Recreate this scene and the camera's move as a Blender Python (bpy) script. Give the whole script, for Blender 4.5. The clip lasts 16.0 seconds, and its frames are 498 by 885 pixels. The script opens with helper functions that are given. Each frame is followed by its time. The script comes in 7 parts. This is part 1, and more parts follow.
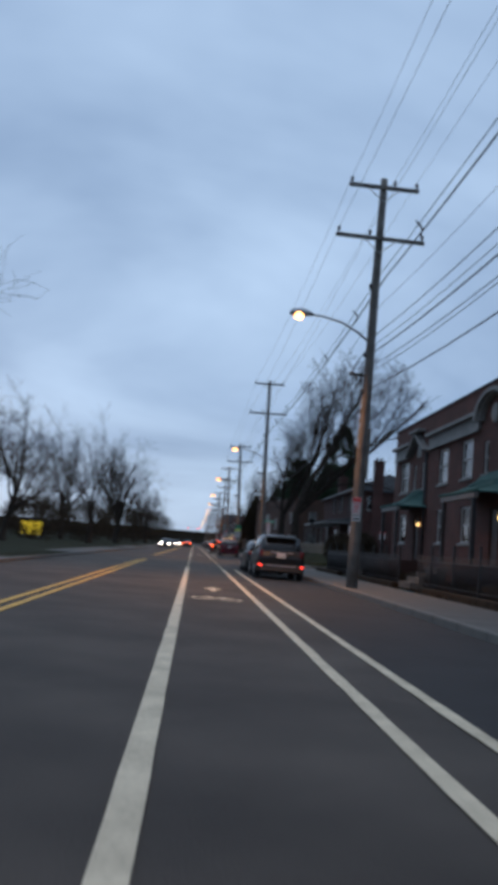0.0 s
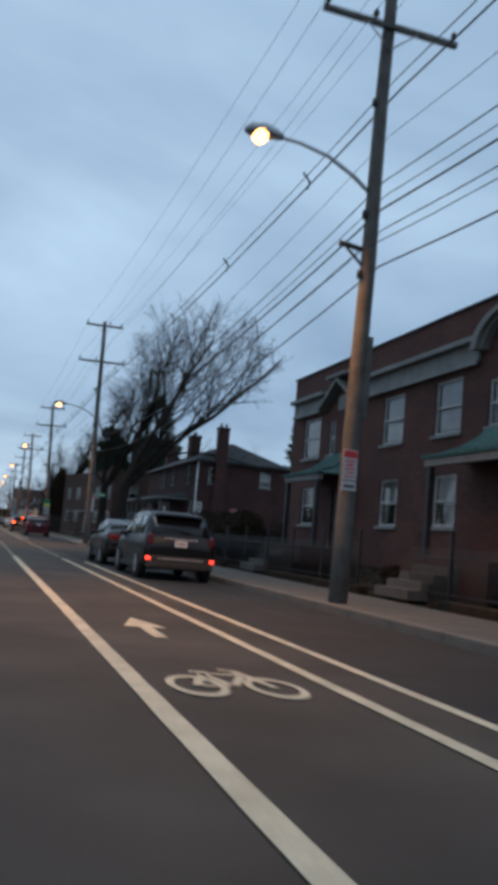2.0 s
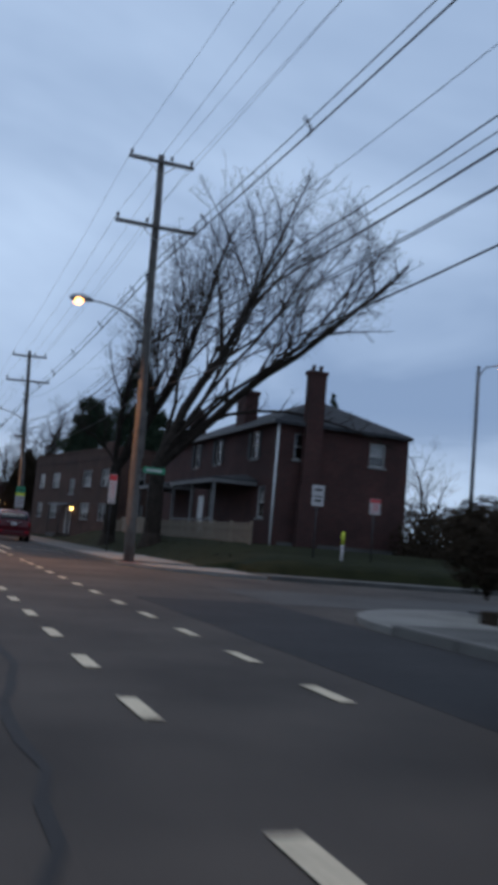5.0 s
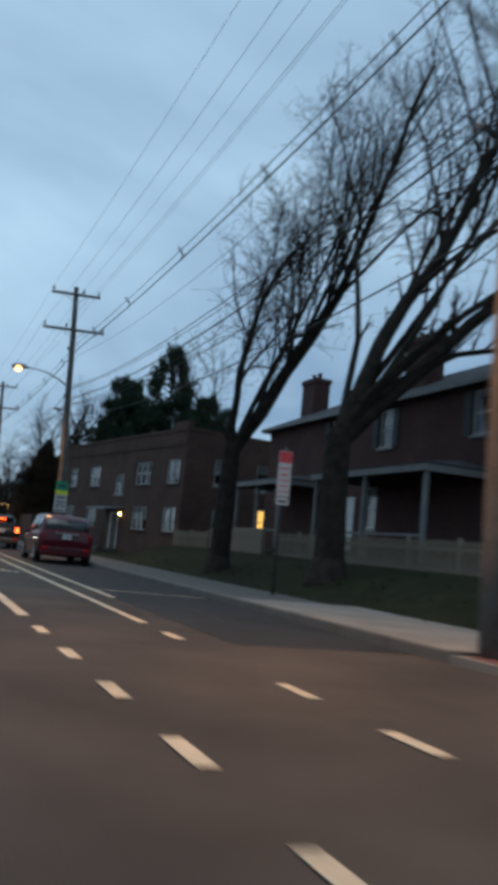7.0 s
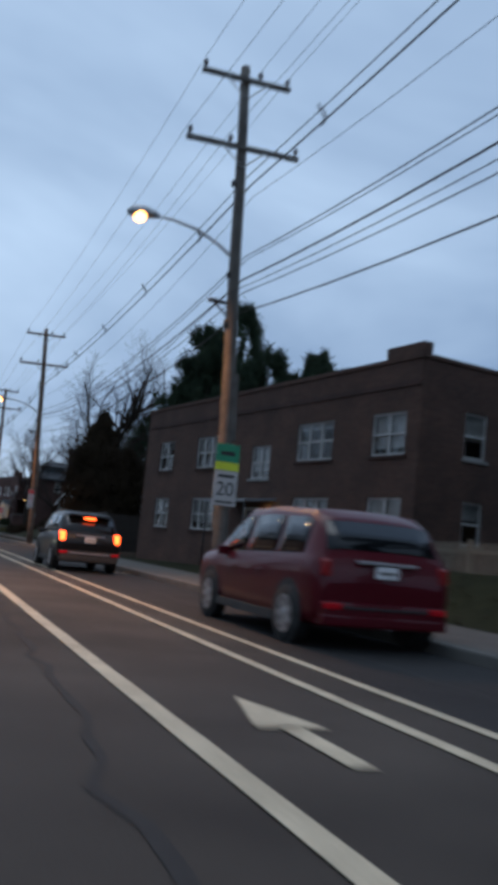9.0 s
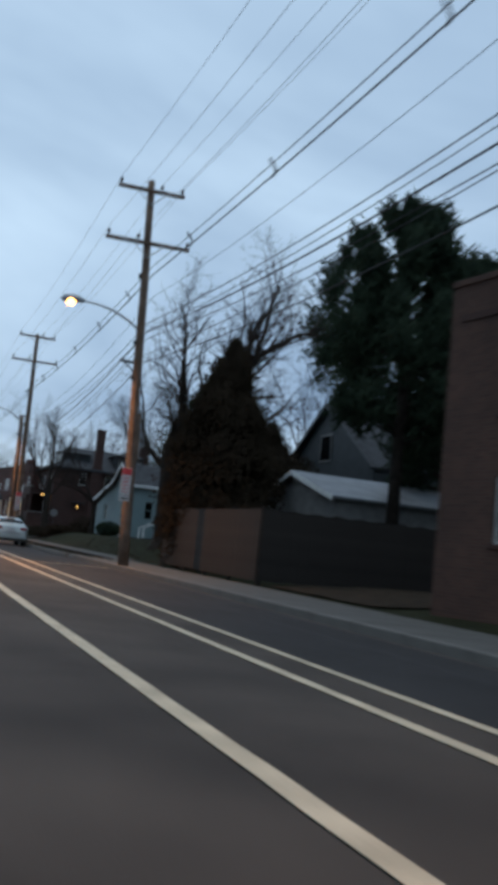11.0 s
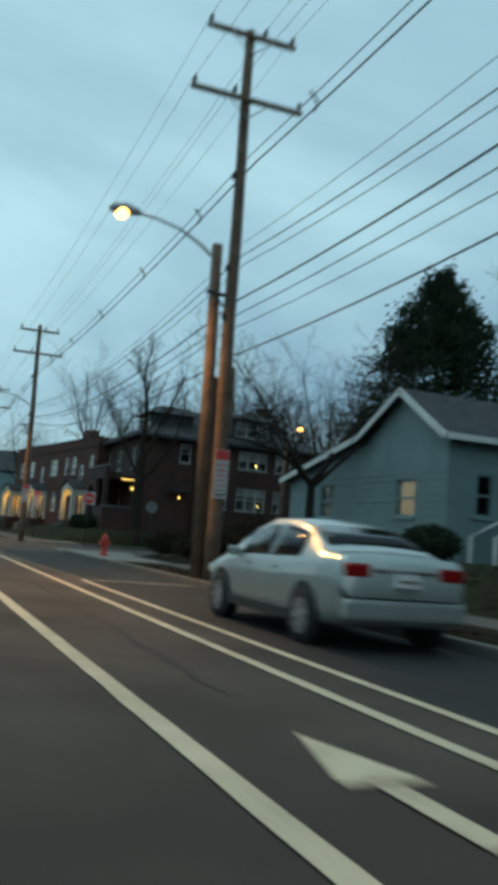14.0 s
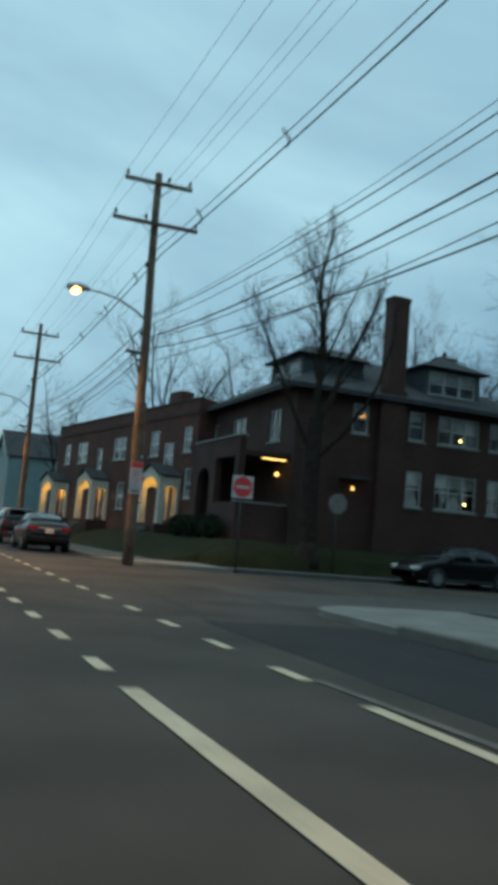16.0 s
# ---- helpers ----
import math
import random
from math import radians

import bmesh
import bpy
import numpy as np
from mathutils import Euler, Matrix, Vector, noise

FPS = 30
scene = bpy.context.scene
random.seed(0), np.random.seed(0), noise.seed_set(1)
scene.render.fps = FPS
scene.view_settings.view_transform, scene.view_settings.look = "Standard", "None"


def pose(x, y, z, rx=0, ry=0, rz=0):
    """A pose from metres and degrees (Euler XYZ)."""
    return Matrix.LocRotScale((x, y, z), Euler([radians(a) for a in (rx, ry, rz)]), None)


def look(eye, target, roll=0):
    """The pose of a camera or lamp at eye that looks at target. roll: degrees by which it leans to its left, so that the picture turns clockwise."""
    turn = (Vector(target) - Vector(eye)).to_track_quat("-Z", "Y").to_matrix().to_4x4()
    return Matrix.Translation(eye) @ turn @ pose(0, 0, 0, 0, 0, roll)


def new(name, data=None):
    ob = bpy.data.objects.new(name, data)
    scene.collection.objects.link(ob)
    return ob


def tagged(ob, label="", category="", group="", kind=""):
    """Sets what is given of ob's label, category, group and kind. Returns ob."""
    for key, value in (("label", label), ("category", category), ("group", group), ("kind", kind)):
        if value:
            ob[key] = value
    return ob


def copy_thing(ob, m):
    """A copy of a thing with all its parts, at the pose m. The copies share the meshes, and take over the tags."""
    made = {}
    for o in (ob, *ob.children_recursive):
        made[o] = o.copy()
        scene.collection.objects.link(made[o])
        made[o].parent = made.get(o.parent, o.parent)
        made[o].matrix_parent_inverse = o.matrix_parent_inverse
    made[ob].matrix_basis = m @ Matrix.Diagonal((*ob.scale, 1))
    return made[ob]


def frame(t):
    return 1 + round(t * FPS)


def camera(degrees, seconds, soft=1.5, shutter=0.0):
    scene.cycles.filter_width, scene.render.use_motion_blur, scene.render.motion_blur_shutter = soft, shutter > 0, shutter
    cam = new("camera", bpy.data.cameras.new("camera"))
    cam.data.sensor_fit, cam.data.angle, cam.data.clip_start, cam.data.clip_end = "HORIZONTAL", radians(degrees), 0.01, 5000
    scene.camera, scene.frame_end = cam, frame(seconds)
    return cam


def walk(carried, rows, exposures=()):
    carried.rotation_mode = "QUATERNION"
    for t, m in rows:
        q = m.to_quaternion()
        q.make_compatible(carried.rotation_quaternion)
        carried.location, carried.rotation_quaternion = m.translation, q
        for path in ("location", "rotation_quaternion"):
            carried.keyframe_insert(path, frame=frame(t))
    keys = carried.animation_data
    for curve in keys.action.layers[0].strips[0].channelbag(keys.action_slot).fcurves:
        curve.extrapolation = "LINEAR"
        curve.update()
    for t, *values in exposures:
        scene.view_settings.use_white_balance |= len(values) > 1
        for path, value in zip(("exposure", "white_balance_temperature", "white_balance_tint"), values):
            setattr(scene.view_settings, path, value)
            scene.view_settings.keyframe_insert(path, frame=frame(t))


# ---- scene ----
cam = camera(32.1, 16.0, soft=5.8, shutter=0.5)
PATH = [
    (0.0, pose(1.248, -10.227, 1.171, 96.87, -4.50, -3.62)),
    (0.5, pose(0.658, -7.210, 1.146, 96.83, -4.59, -8.17)),
    (1.0, pose(0.215, -4.160, 1.145, 96.48, -4.74, -11.87)),
    (1.5, pose(-0.052, -1.297, 1.130, 96.36, -4.83, -14.77)),
    (2.0, pose(-0.240, 2.033, 1.134, 96.52, -4.94, -17.46)),
    (2.5, pose(-0.268, 5.712, 1.123, 96.68, -5.14, -19.61)),
    (3.0, pose(-0.209, 9.469, 1.114, 96.70, -4.87, -20.73)),
    (5.5, pose(-0.533, 33.366, 1.126, 96.52, -4.88, -21.30)),
    (6.0, pose(-0.601, 38.196, 1.141, 96.62, -4.81, -21.51)),
    (6.5, pose(-0.599, 42.849, 1.136, 96.86, -4.86, -21.63)),
    (7.0, pose(-0.604, 47.937, 1.159, 97.08, -5.54, -21.79)),
    (7.5, pose(-0.496, 53.386, 1.139, 96.96, -5.80, -21.72)),
    (8.0, pose(-0.534, 58.855, 1.140, 97.02, -5.41, -21.67)),
    (8.5, pose(-0.631, 64.374, 1.135, 96.89, -5.09, -21.47)),
    (9.0, pose(-0.641, 70.022, 1.134, 96.95, -5.43, -21.47)),
    (11.5, pose(-0.906, 101.815, 1.135, 96.93, -5.86, -22.41)),
    (12.0, pose(-0.810, 108.144, 1.129, 96.86, -5.81, -22.50)),
    (12.5, pose(-0.707, 114.546, 1.126, 96.76, -5.34, -22.56)),
    (13.0, pose(-0.617, 120.935, 1.129, 96.76, -5.08, -22.46)),
    (13.5, pose(-0.620, 127.155, 1.138, 96.67, -4.53, -22.32)),
    (14.0, pose(-0.553, 133.843, 1.142, 96.46, -4.66, -22.16)),
    (14.5, pose(-0.543, 140.574, 1.139, 96.45, -5.57, -22.22)),
    (15.0, pose(-0.594, 147.200, 1.154, 96.39, -5.22, -22.16)),
    (15.5, pose(-0.621, 153.434, 1.131, 96.25, -4.95, -22.08)),
    (16.0, pose(-0.668, 159.270, 1.146, 96.40, -4.83, -22.25)),
]
walk(cam, PATH, exposures=[
    (0.0, -0.08, 6300, 10), (1.0, -0.1, 6250, 8), (2.0, -0.05, 6450, 4), (2.8, 0.1, 6500, -8), (3.2, 0.1, 6500, -10),
    (5.3, -0.1, 6400, 14), (6.2, 0.0, 6500, 8), (7.0, -0.05, 6300, -1), (7.5, -0.08, 6050, -2), (8.0, -0.08, 6150, 2), (8.5, -0.05, 6250, 9), (9.0, -0.03, 6350, 9),
    (11.3, 0.15, 6750, 3), (12.3, 0.22, 6950, -14), (13.0, 0.14, 6500, -22), (14.0, 0.12, 6750, -18), (15.0, 0.08, 6800, -18), (16.0, 0.1, 6500, -18)])

# ---- world and light ----
world = bpy.data.worlds.new("dusk_sky")
scene.world = world
world.use_nodes = True
wn, wl = world.node_tree.nodes, world.node_tree.links
wn.clear()


def wnode(kind, **values):
    n = wn.new(kind)
    for k, v in values.items():
        n.inputs[k].default_value = v
    return n


w_out = wn.new("ShaderNodeOutputWorld")
w_bg = wnode("ShaderNodeBackground", Strength=1.0)
w_sky = wn.new("ShaderNodeTexSky")
w_sky.sky_type, w_sky.sun_disc = "NISHITA", False
w_sky.sun_elevation, w_sky.sun_rotation = radians(4.0), radians(-20)
w_tc = wn.new("ShaderNodeTexCoord")
w_sep = wn.new("ShaderNodeSeparateXYZ")
wl.new(w_tc.outputs["Generated"], w_sep.inputs[0])
w_zc = wn.new("ShaderNodeMath"); w_zc.operation = "MAXIMUM"; w_zc.inputs[1].default_value = 0.0
wl.new(w_sep.outputs["Z"], w_zc.inputs[0])
w_za = wn.new("ShaderNodeMath"); w_za.operation = "ADD"; w_za.inputs[1].default_value = 0.16
wl.new(w_zc.outputs[0], w_za.inputs[0])
w_dx = wn.new("ShaderNodeMath"); w_dx.operation = "DIVIDE"
w_dy = wn.new("ShaderNodeMath"); w_dy.operation = "DIVIDE"
wl.new(w_sep.outputs["X"], w_dx.inputs[0]); wl.new(w_za.outputs[0], w_dx.inputs[1])
wl.new(w_sep.outputs["Y"], w_dy.inputs[0]); wl.new(w_za.outputs[0], w_dy.inputs[1])
w_com = wn.new("ShaderNodeCombineXYZ")
wl.new(w_dx.outputs[0], w_com.inputs[0]); wl.new(w_dy.outputs[0], w_com.inputs[1])
w_n1 = wnode("ShaderNodeTexNoise", Scale=0.62, Detail=5.0, Roughness=0.5, Distortion=0.4)
wl.new(w_com.outputs[0], w_n1.inputs["Vector"])
w_r1 = wn.new("ShaderNodeValToRGB")
w_r1.color_ramp.elements[0].position, w_r1.color_ramp.elements[0].color = 0.37, (0.25, 0.365, 0.56, 1)
w_r1.color_ramp.elements[1].position, w_r1.color_ramp.elements[1].color = 0.64, (0.56, 0.73, 0.96, 1)
wl.new(w_n1.outputs["Fac"], w_r1.inputs[0])
# a paler band low over the horizon
w_hr = wn.new("ShaderNodeMapRange")
w_hr.inputs["From Min"].default_value, w_hr.inputs["From Max"].default_value = 0.0, 0.16
w_hr.inputs["To Min"].default_value, w_hr.inputs["To Max"].default_value = 0.55, 0.0
wl.new(w_sep.outputs["Z"], w_hr.inputs["Value"])
w_mh = wn.new("ShaderNodeMixRGB")
w_mh.inputs[2].default_value = (0.58, 0.72, 0.87, 1)
wl.new(w_hr.outputs[0], w_mh.inputs[0]); wl.new(w_r1.outputs[0], w_mh.inputs[1])
w_ms = wn.new("ShaderNodeMixRGB"); w_ms.blend_type = "ADD"; w_ms.inputs[0].default_value = 0.002
wl.new(w_mh.outputs[0], w_ms.inputs[1]); wl.new(w_sky.outputs[0], w_ms.inputs[2])
wl.new(w_ms.outputs[0], w_bg.inputs["Color"])
wl.new(w_bg.outputs[0], w_out.inputs[0])

sun_data = bpy.data.lights.new("sun", "SUN")
sun_data.energy, sun_data.angle, sun_data.color = 0.5, radians(40), (0.95, 0.97, 1.0)
sun = new("sun", sun_data)
sun.matrix_world = look((0, 0, 60), (8, -20, 0))


# ---- materials ----
def rgb(r, g, b):
    return (r, g, b, 1)


def surface(name, c1, c2, scale=4.0, rough=0.8, bump=0.15, fine=60.0, metal=0.0, wide=None, coords="Object", spec=0.4):
    """A painted, rough or weathered surface: two tones at two scales, with fine relief."""
    m = bpy.data.materials.new(name)
    m.use_nodes = True
    n, l = m.node_tree.nodes, m.node_tree.links
    b = n["Principled BSDF"]
    b.inputs["Roughness"].default_value, b.inputs["Metallic"].default_value = rough, metal
    b.inputs["Specular IOR Level"].default_value = spec
    tc = n.new("ShaderNodeTexCoord")
    big = n.new("ShaderNodeTexNoise"); big.inputs["Scale"].default_value, big.inputs["Detail"].default_value = scale, 6
    small = n.new("ShaderNodeTexNoise"); small.inputs["Scale"].default_value, small.inputs["Detail"].default_value = fine, 4
    for x in (big, small):
        l.new(tc.outputs[coords], x.inputs["Vector"])
    mixf = n.new("ShaderNodeMath"); mixf.operation = "MULTIPLY_ADD"; mixf.inputs[1].default_value = 0.45
    l.new(small.outputs["Fac"], mixf.inputs[0])
    sub = n.new("ShaderNodeMath"); sub.operation = "MULTIPLY"; sub.inputs[1].default_value = 0.62
    l.new(big.outputs["Fac"], sub.inputs[0]); l.new(sub.outputs[0], mixf.inputs[2])
    ramp = n.new("ShaderNodeValToRGB")
    ramp.color_ramp.elements[0].position, ramp.color_ramp.elements[0].color = 0.36, rgb(*c1)
    ramp.color_ramp.elements[1].position, ramp.color_ramp.elements[1].color = 0.68, rgb(*c2)
    l.new(mixf.outputs[0], ramp.inputs[0])
    l.new(ramp.outputs[0], b.inputs["Base Color"])
    if bump:
        bp = n.new("ShaderNodeBump"); bp.inputs["Strength"].default_value, bp.inputs["Distance"].default_value = bump, 0.02
        l.new(small.outputs["Fac"], bp.inputs["Height"]); l.new(bp.outputs[0], b.inputs["Normal"])
    return m


def brickwork(name, c1, c2, mortar):
    m = bpy.data.materials.new(name)
    m.use_nodes = True
    n, l = m.node_tree.nodes, m.node_tree.links
    b = n["Principled BSDF"]
    b.inputs["Roughness"].default_value = 0.9
    tc = n.new("ShaderNodeTexCoord")
    sp = n.new("ShaderNodeSeparateXYZ"); l.new(tc.outputs["Object"], sp.inputs[0])
    ad = n.new("ShaderNodeMath"); ad.operation = "ADD"
    l.new(sp.outputs["X"], ad.inputs[0]); l.new(sp.outputs["Y"], ad.inputs[1])
    cb = n.new("ShaderNodeCombineXYZ"); l.new(ad.outputs[0], cb.inputs[0]); l.new(sp.outputs["Z"], cb.inputs[1])
    bt = n.new("ShaderNodeTexBrick")
    bt.inputs["Scale"].default_value = 1.0
    bt.inputs["Brick Width"].default_value, bt.inputs["Row Height"].default_value = 0.215, 0.075
    bt.inputs["Mortar Size"].default_value = 0.008
    bt.inputs["Color1"].default_value, bt.inputs["Color2"].default_value, bt.inputs["Mortar"].default_value = rgb(*c1), rgb(*c2), rgb(*mortar)
    l.new(cb.outputs[0], bt.inputs["Vector"])
    nz = n.new("ShaderNodeTexNoise"); nz.inputs["Scale"].default_value, nz.inputs["Detail"].default_value = 0.7, 6
    l.new(tc.outputs["Object"], nz.inputs["Vector"])
    mr = n.new("ShaderNodeMapRange")
    mr.inputs["From Min"].default_value, mr.inputs["From Max"].default_value = 0.3, 0.7
    mr.inputs["To Min"].default_value, mr.inputs["To Max"].default_value = 0.7, 1.25
    l.new(nz.outputs["Fac"], mr.inputs["Value"])
    mu = n.new("ShaderNodeMixRGB"); mu.blend_type = "MULTIPLY"; mu.inputs[0].default_value = 1
    l.new(bt.outputs["Color"], mu.inputs[1]); l.new(mr.outputs[0], mu.inputs[2])
    l.new(mu.outputs[0], b.inputs["Base Color"])
    bp = n.new("ShaderNodeBump"); bp.inputs["Strength"].default_value, bp.inputs["Distance"].default_value = 0.4, 0.006
    bp.invert = True
    l.new(bt.outputs["Fac"], bp.inputs["Height"]); l.new(bp.outputs[0], b.inputs["Normal"])
    return m


def glow(name, colour, strength):
    m = bpy.data.materials.new(name)
    m.use_nodes = True
    b = m.node_tree.nodes["Principled BSDF"]
    b.inputs["Base Color"].default_value = rgb(*colour)
    b.inputs["Emission Color"].default_value = rgb(*colour)
    b.inputs["Emission Strength"].default_value = strength
    return m


def clear_glass(name, tint=0.8):
    m = bpy.data.materials.new(name)
    m.use_nodes = True
    n, l = m.node_tree.nodes, m.node_tree.links
    n.clear()
    out, mix, tr, gl, lw = (n.new("ShaderNode" + k) for k in ("OutputMaterial", "MixShader", "BsdfTransparent", "BsdfGlossy", "LayerWeight"))
    tr.inputs[0].default_value = rgb(tint, tint, tint)
    gl.inputs["Roughness"].default_value = 0.03
    lw.inputs["Blend"].default_value = 0.5
    po = n.new("ShaderNodeMath"); po.operation = "POWER"; po.inputs[1].default_value = 4.0
    ma = n.new("ShaderNodeMath"); ma.operation = "MULTIPLY_ADD"; ma.inputs[1].default_value, ma.inputs[2].default_value = 0.8, 0.06
    l.new(lw.outputs["Facing"], po.inputs[0]); l.new(po.outputs[0], ma.inputs[0]); l.new(ma.outputs[0], mix.inputs[0])
    l.new(tr.outputs[0], mix.inputs[1]); l.new(gl.outputs[0], mix.inputs[2]); l.new(mix.outputs[0], out.inputs[0])
    return m


ASPHALT = surface("asphalt", (0.0185, 0.0155, 0.0132), (0.074, 0.0615, 0.0510), 0.5, 0.85, 0.3, 70, spec=0.3)
ASPHALT_NEW = surface("asphalt_parking_lane", (0.0105, 0.0105, 0.011), (0.026, 0.0255, 0.026), 0.7, 0.85, 0.3, 70, spec=0.3)
ASPHALT_OLD = surface("asphalt_worn", (0.0448, 0.0422, 0.0397), (0.0768, 0.0736, 0.0691), 0.6, 0.9, 0.3, 60, spec=0.3)
# white line paint, with the street lamps' yellow light put into its colour
PAINT_WHITE_TINTED = surface("road_paint_white_lamp_tinted", (0.36, 0.305, 0.215), (0.62, 0.53, 0.38), 2.2, 0.7, 0.1, 30)
PAINT_YELLOW = surface("road_paint_yellow", (0.48, 0.27, 0.04), (0.68, 0.40, 0.08), 2.2, 0.7, 0.1, 30)
CONCRETE = surface("pavement_concrete", (0.05503, 0.0526, 0.04774), (0.0954, 0.09248, 0.08554), 1.2, 0.9, 0.25, 40)
CONCRETE_NEW = surface("new_concrete", (0.13, 0.125, 0.113), (0.215, 0.21, 0.19), 1.2, 0.9, 0.2, 40)
KERB = surface("kerb_concrete", (0.07875, 0.075, 0.06885), (0.1425, 0.138, 0.126), 1.5, 0.9, 0.25, 30)
GRASS = surface("lawn", (0.0095, 0.0120, 0.0052), (0.0235, 0.0255, 0.0108), 1.4, 0.95, 0.8, 25, spec=0.1)
SOIL = surface("dead_leaves_soil", (0.0120, 0.0092, 0.0068), (0.042, 0.031, 0.0205), 3.0, 0.95, 0.9, 18, spec=0.1)
BRICK = brickwork("red_brick", (0.060, 0.0190, 0.0135), (0.096, 0.0290, 0.0205), (0.066, 0.042, 0.033))
BRICK_MAROON = brickwork("maroon_brick", (0.044, 0.0145, 0.0118), (0.070, 0.0220, 0.0178), (0.050, 0.034, 0.029))
BRICK_DARK = brickwork("dark_brick", (0.036, 0.0140, 0.0102), (0.056, 0.0210, 0.0150), (0.048, 0.034, 0.028))
BRICK_BROWN = brickwork("brown_brick", (0.050, 0.0205, 0.0128), (0.076, 0.0325, 0.0205), (0.064, 0.046, 0.036))
STONE = surface("limestone_trim", (0.166, 0.162, 0.156), (0.25, 0.244, 0.234), 2.0, 0.85, 0.15, 25)
WHITE = surface("white_paint", (0.55, 0.55, 0.54), (0.78, 0.78, 0.76), 3.0, 0.55, 0.05, 40)
WINDOW_WHITE = surface("weathered_window_paint", (0.27, 0.265, 0.255), (0.42, 0.415, 0.40), 3.0, 0.6, 0.08, 40)
GREY_TRIM = surface("grey_trim_paint", (0.115, 0.11, 0.105), (0.189, 0.184, 0.178), 3.0, 0.6, 0.05, 40)
PLASTER = surface("porch_plaster", (0.50, 0.46, 0.38), (0.66, 0.62, 0.53), 2.0, 0.8, 0.1, 30)
CREAM = surface("fence_cream_paint", (0.130, 0.104, 0.074), (0.215, 0.176, 0.130), 2.0, 0.7, 0.1, 30)
SIDING = surface("pale_blue_siding", (0.165, 0.225, 0.23), (0.215, 0.285, 0.29), 1.2, 0.6, 0.05, 30)
SHINGLE = surface("dark_shingles", (0.021, 0.0222, 0.0252), (0.051, 0.0528, 0.057), 2.0, 0.9, 0.5, 20)
TIN = surface("sheet_metal_roof", (0.21, 0.217, 0.231), (0.364, 0.378, 0.392), 1.5, 0.45, 0.1, 14, metal=0.5)
COPPER = surface("green_copper_awning", (0.0336, 0.0896, 0.084), (0.0728, 0.162, 0.146), 2.0, 0.6, 0.1, 25)
# weathered timber; the orange lamp glare on the later poles is mixed into it
TIMBER_TINTED = surface("weathered_pole_timber_lamp_tinted", (0.076, 0.050, 0.035), (0.18, 0.120, 0.085), 3.0, 0.9, 0.5, 25)
TIMBER_GREY = surface("greyed_pole_timber", (0.070, 0.064, 0.058), (0.135, 0.124, 0.112), 3.0, 0.9, 0.5, 25)
BOARD = surface("dark_fence_boards", (0.016, 0.0126, 0.0104), (0.039, 0.0310, 0.0255), 2.5, 0.9, 0.4, 20)
BARK = surface("bark", (0.0147, 0.01176, 0.0098), (0.04165, 0.03332, 0.02695), 4.0, 0.95, 0.8, 22, spec=0.1)
TWIG = surface("twigs", (0.02106, 0.01544, 0.0131), (0.04446, 0.0337, 0.02808), 3.0, 0.95, 0.0, 20, spec=0.1)
NEEDLES = surface("conifer_needles", (0.013, 0.0220, 0.0145), (0.040, 0.0570, 0.0330), 1.5, 0.9, 0.0, 20, spec=0.1)
NEEDLES_BROWN = surface("juniper_scales", (0.020, 0.0150, 0.0098), (0.050, 0.036, 0.023), 1.5, 0.9, 0.0, 20, spec=0.1)
METAL = surface("galvanised_steel", (0.25, 0.26, 0.27), (0.42, 0.43, 0.44), 5.0, 0.45, 0.05, 40, metal=0.8)
IRON = surface("black_iron", (0.012, 0.012, 0.013), (0.03, 0.03, 0.032), 5.0, 0.5, 0.1, 50)
CABLE = surface("black_cable", (0.00675, 0.00675, 0.00765), (0.01575, 0.01575, 0.0171), 5.0, 0.6, 0.0, 40)
PORCELAIN = surface("insulator_porcelain", (0.05, 0.045, 0.045), (0.11, 0.10, 0.10), 5.0, 0.3, 0.0, 40)
# near-black colour that stands in for the shade of unlit rooms
ROOM_SHADE = surface("room_shade", (0.012, 0.011, 0.011), (0.025, 0.023, 0.022), 1.0, 0.9, 0.0, 10)
BLIND = surface("window_blind", (0.36, 0.36, 0.352), (0.528, 0.528, 0.512), 2.0, 0.8, 0.05, 30)
DOOR = surface("dark_door_paint", (0.03, 0.025, 0.022), (0.06, 0.05, 0.045), 2.0, 0.5, 0.05, 30)
GLASS = clear_glass("window_glass")
SHUTTER = surface("dark_shutter_paint", (0.018, 0.022, 0.024), (0.035, 0.042, 0.045), 2.0, 0.6, 0.05, 30)
RED_SIGN = surface("sign_red", (0.50, 0.035, 0.04), (0.62, 0.06, 0.06), 3.0, 0.5, 0.0, 20)
WHITE_SIGN = surface("sign_white", (0.429, 0.403, 0.39), (0.52, 0.494, 0.481), 3.0, 0.5, 0.0, 20)
GREEN_SIGN = surface("sign_green", (0.02, 0.20, 0.11), (0.04, 0.28, 0.15), 3.0, 0.5, 0.0, 20)
LIME_SIGN = surface("sign_yellow_green", (0.55, 0.62, 0.03), (0.68, 0.75, 0.06), 3.0, 0.5, 0.0, 20)
BLACK_SIGN = surface("sign_black", (0.02, 0.02, 0.02), (0.035, 0.035, 0.035), 3.0, 0.6, 0.0, 20)
TACTILE = surface("tactile_red_concrete", (0.09, 0.034, 0.028), (0.14, 0.055, 0.044), 3.0, 0.85, 0.2, 40)
HYDRANT_RED = surface("hydrant_red_paint", (0.34, 0.035, 0.03), (0.52, 0.06, 0.045), 4.0, 0.5, 0.1, 30)
RUBBER = surface("tyre_rubber", (0.012, 0.012, 0.012), (0.026, 0.026, 0.026), 6.0, 0.85, 0.1, 40)
CAR_GLASS = surface("tinted_car_glass", (0.004, 0.005, 0.006), (0.007, 0.008, 0.010), 1.0, 0.05, 0.0, 10, spec=0.36)
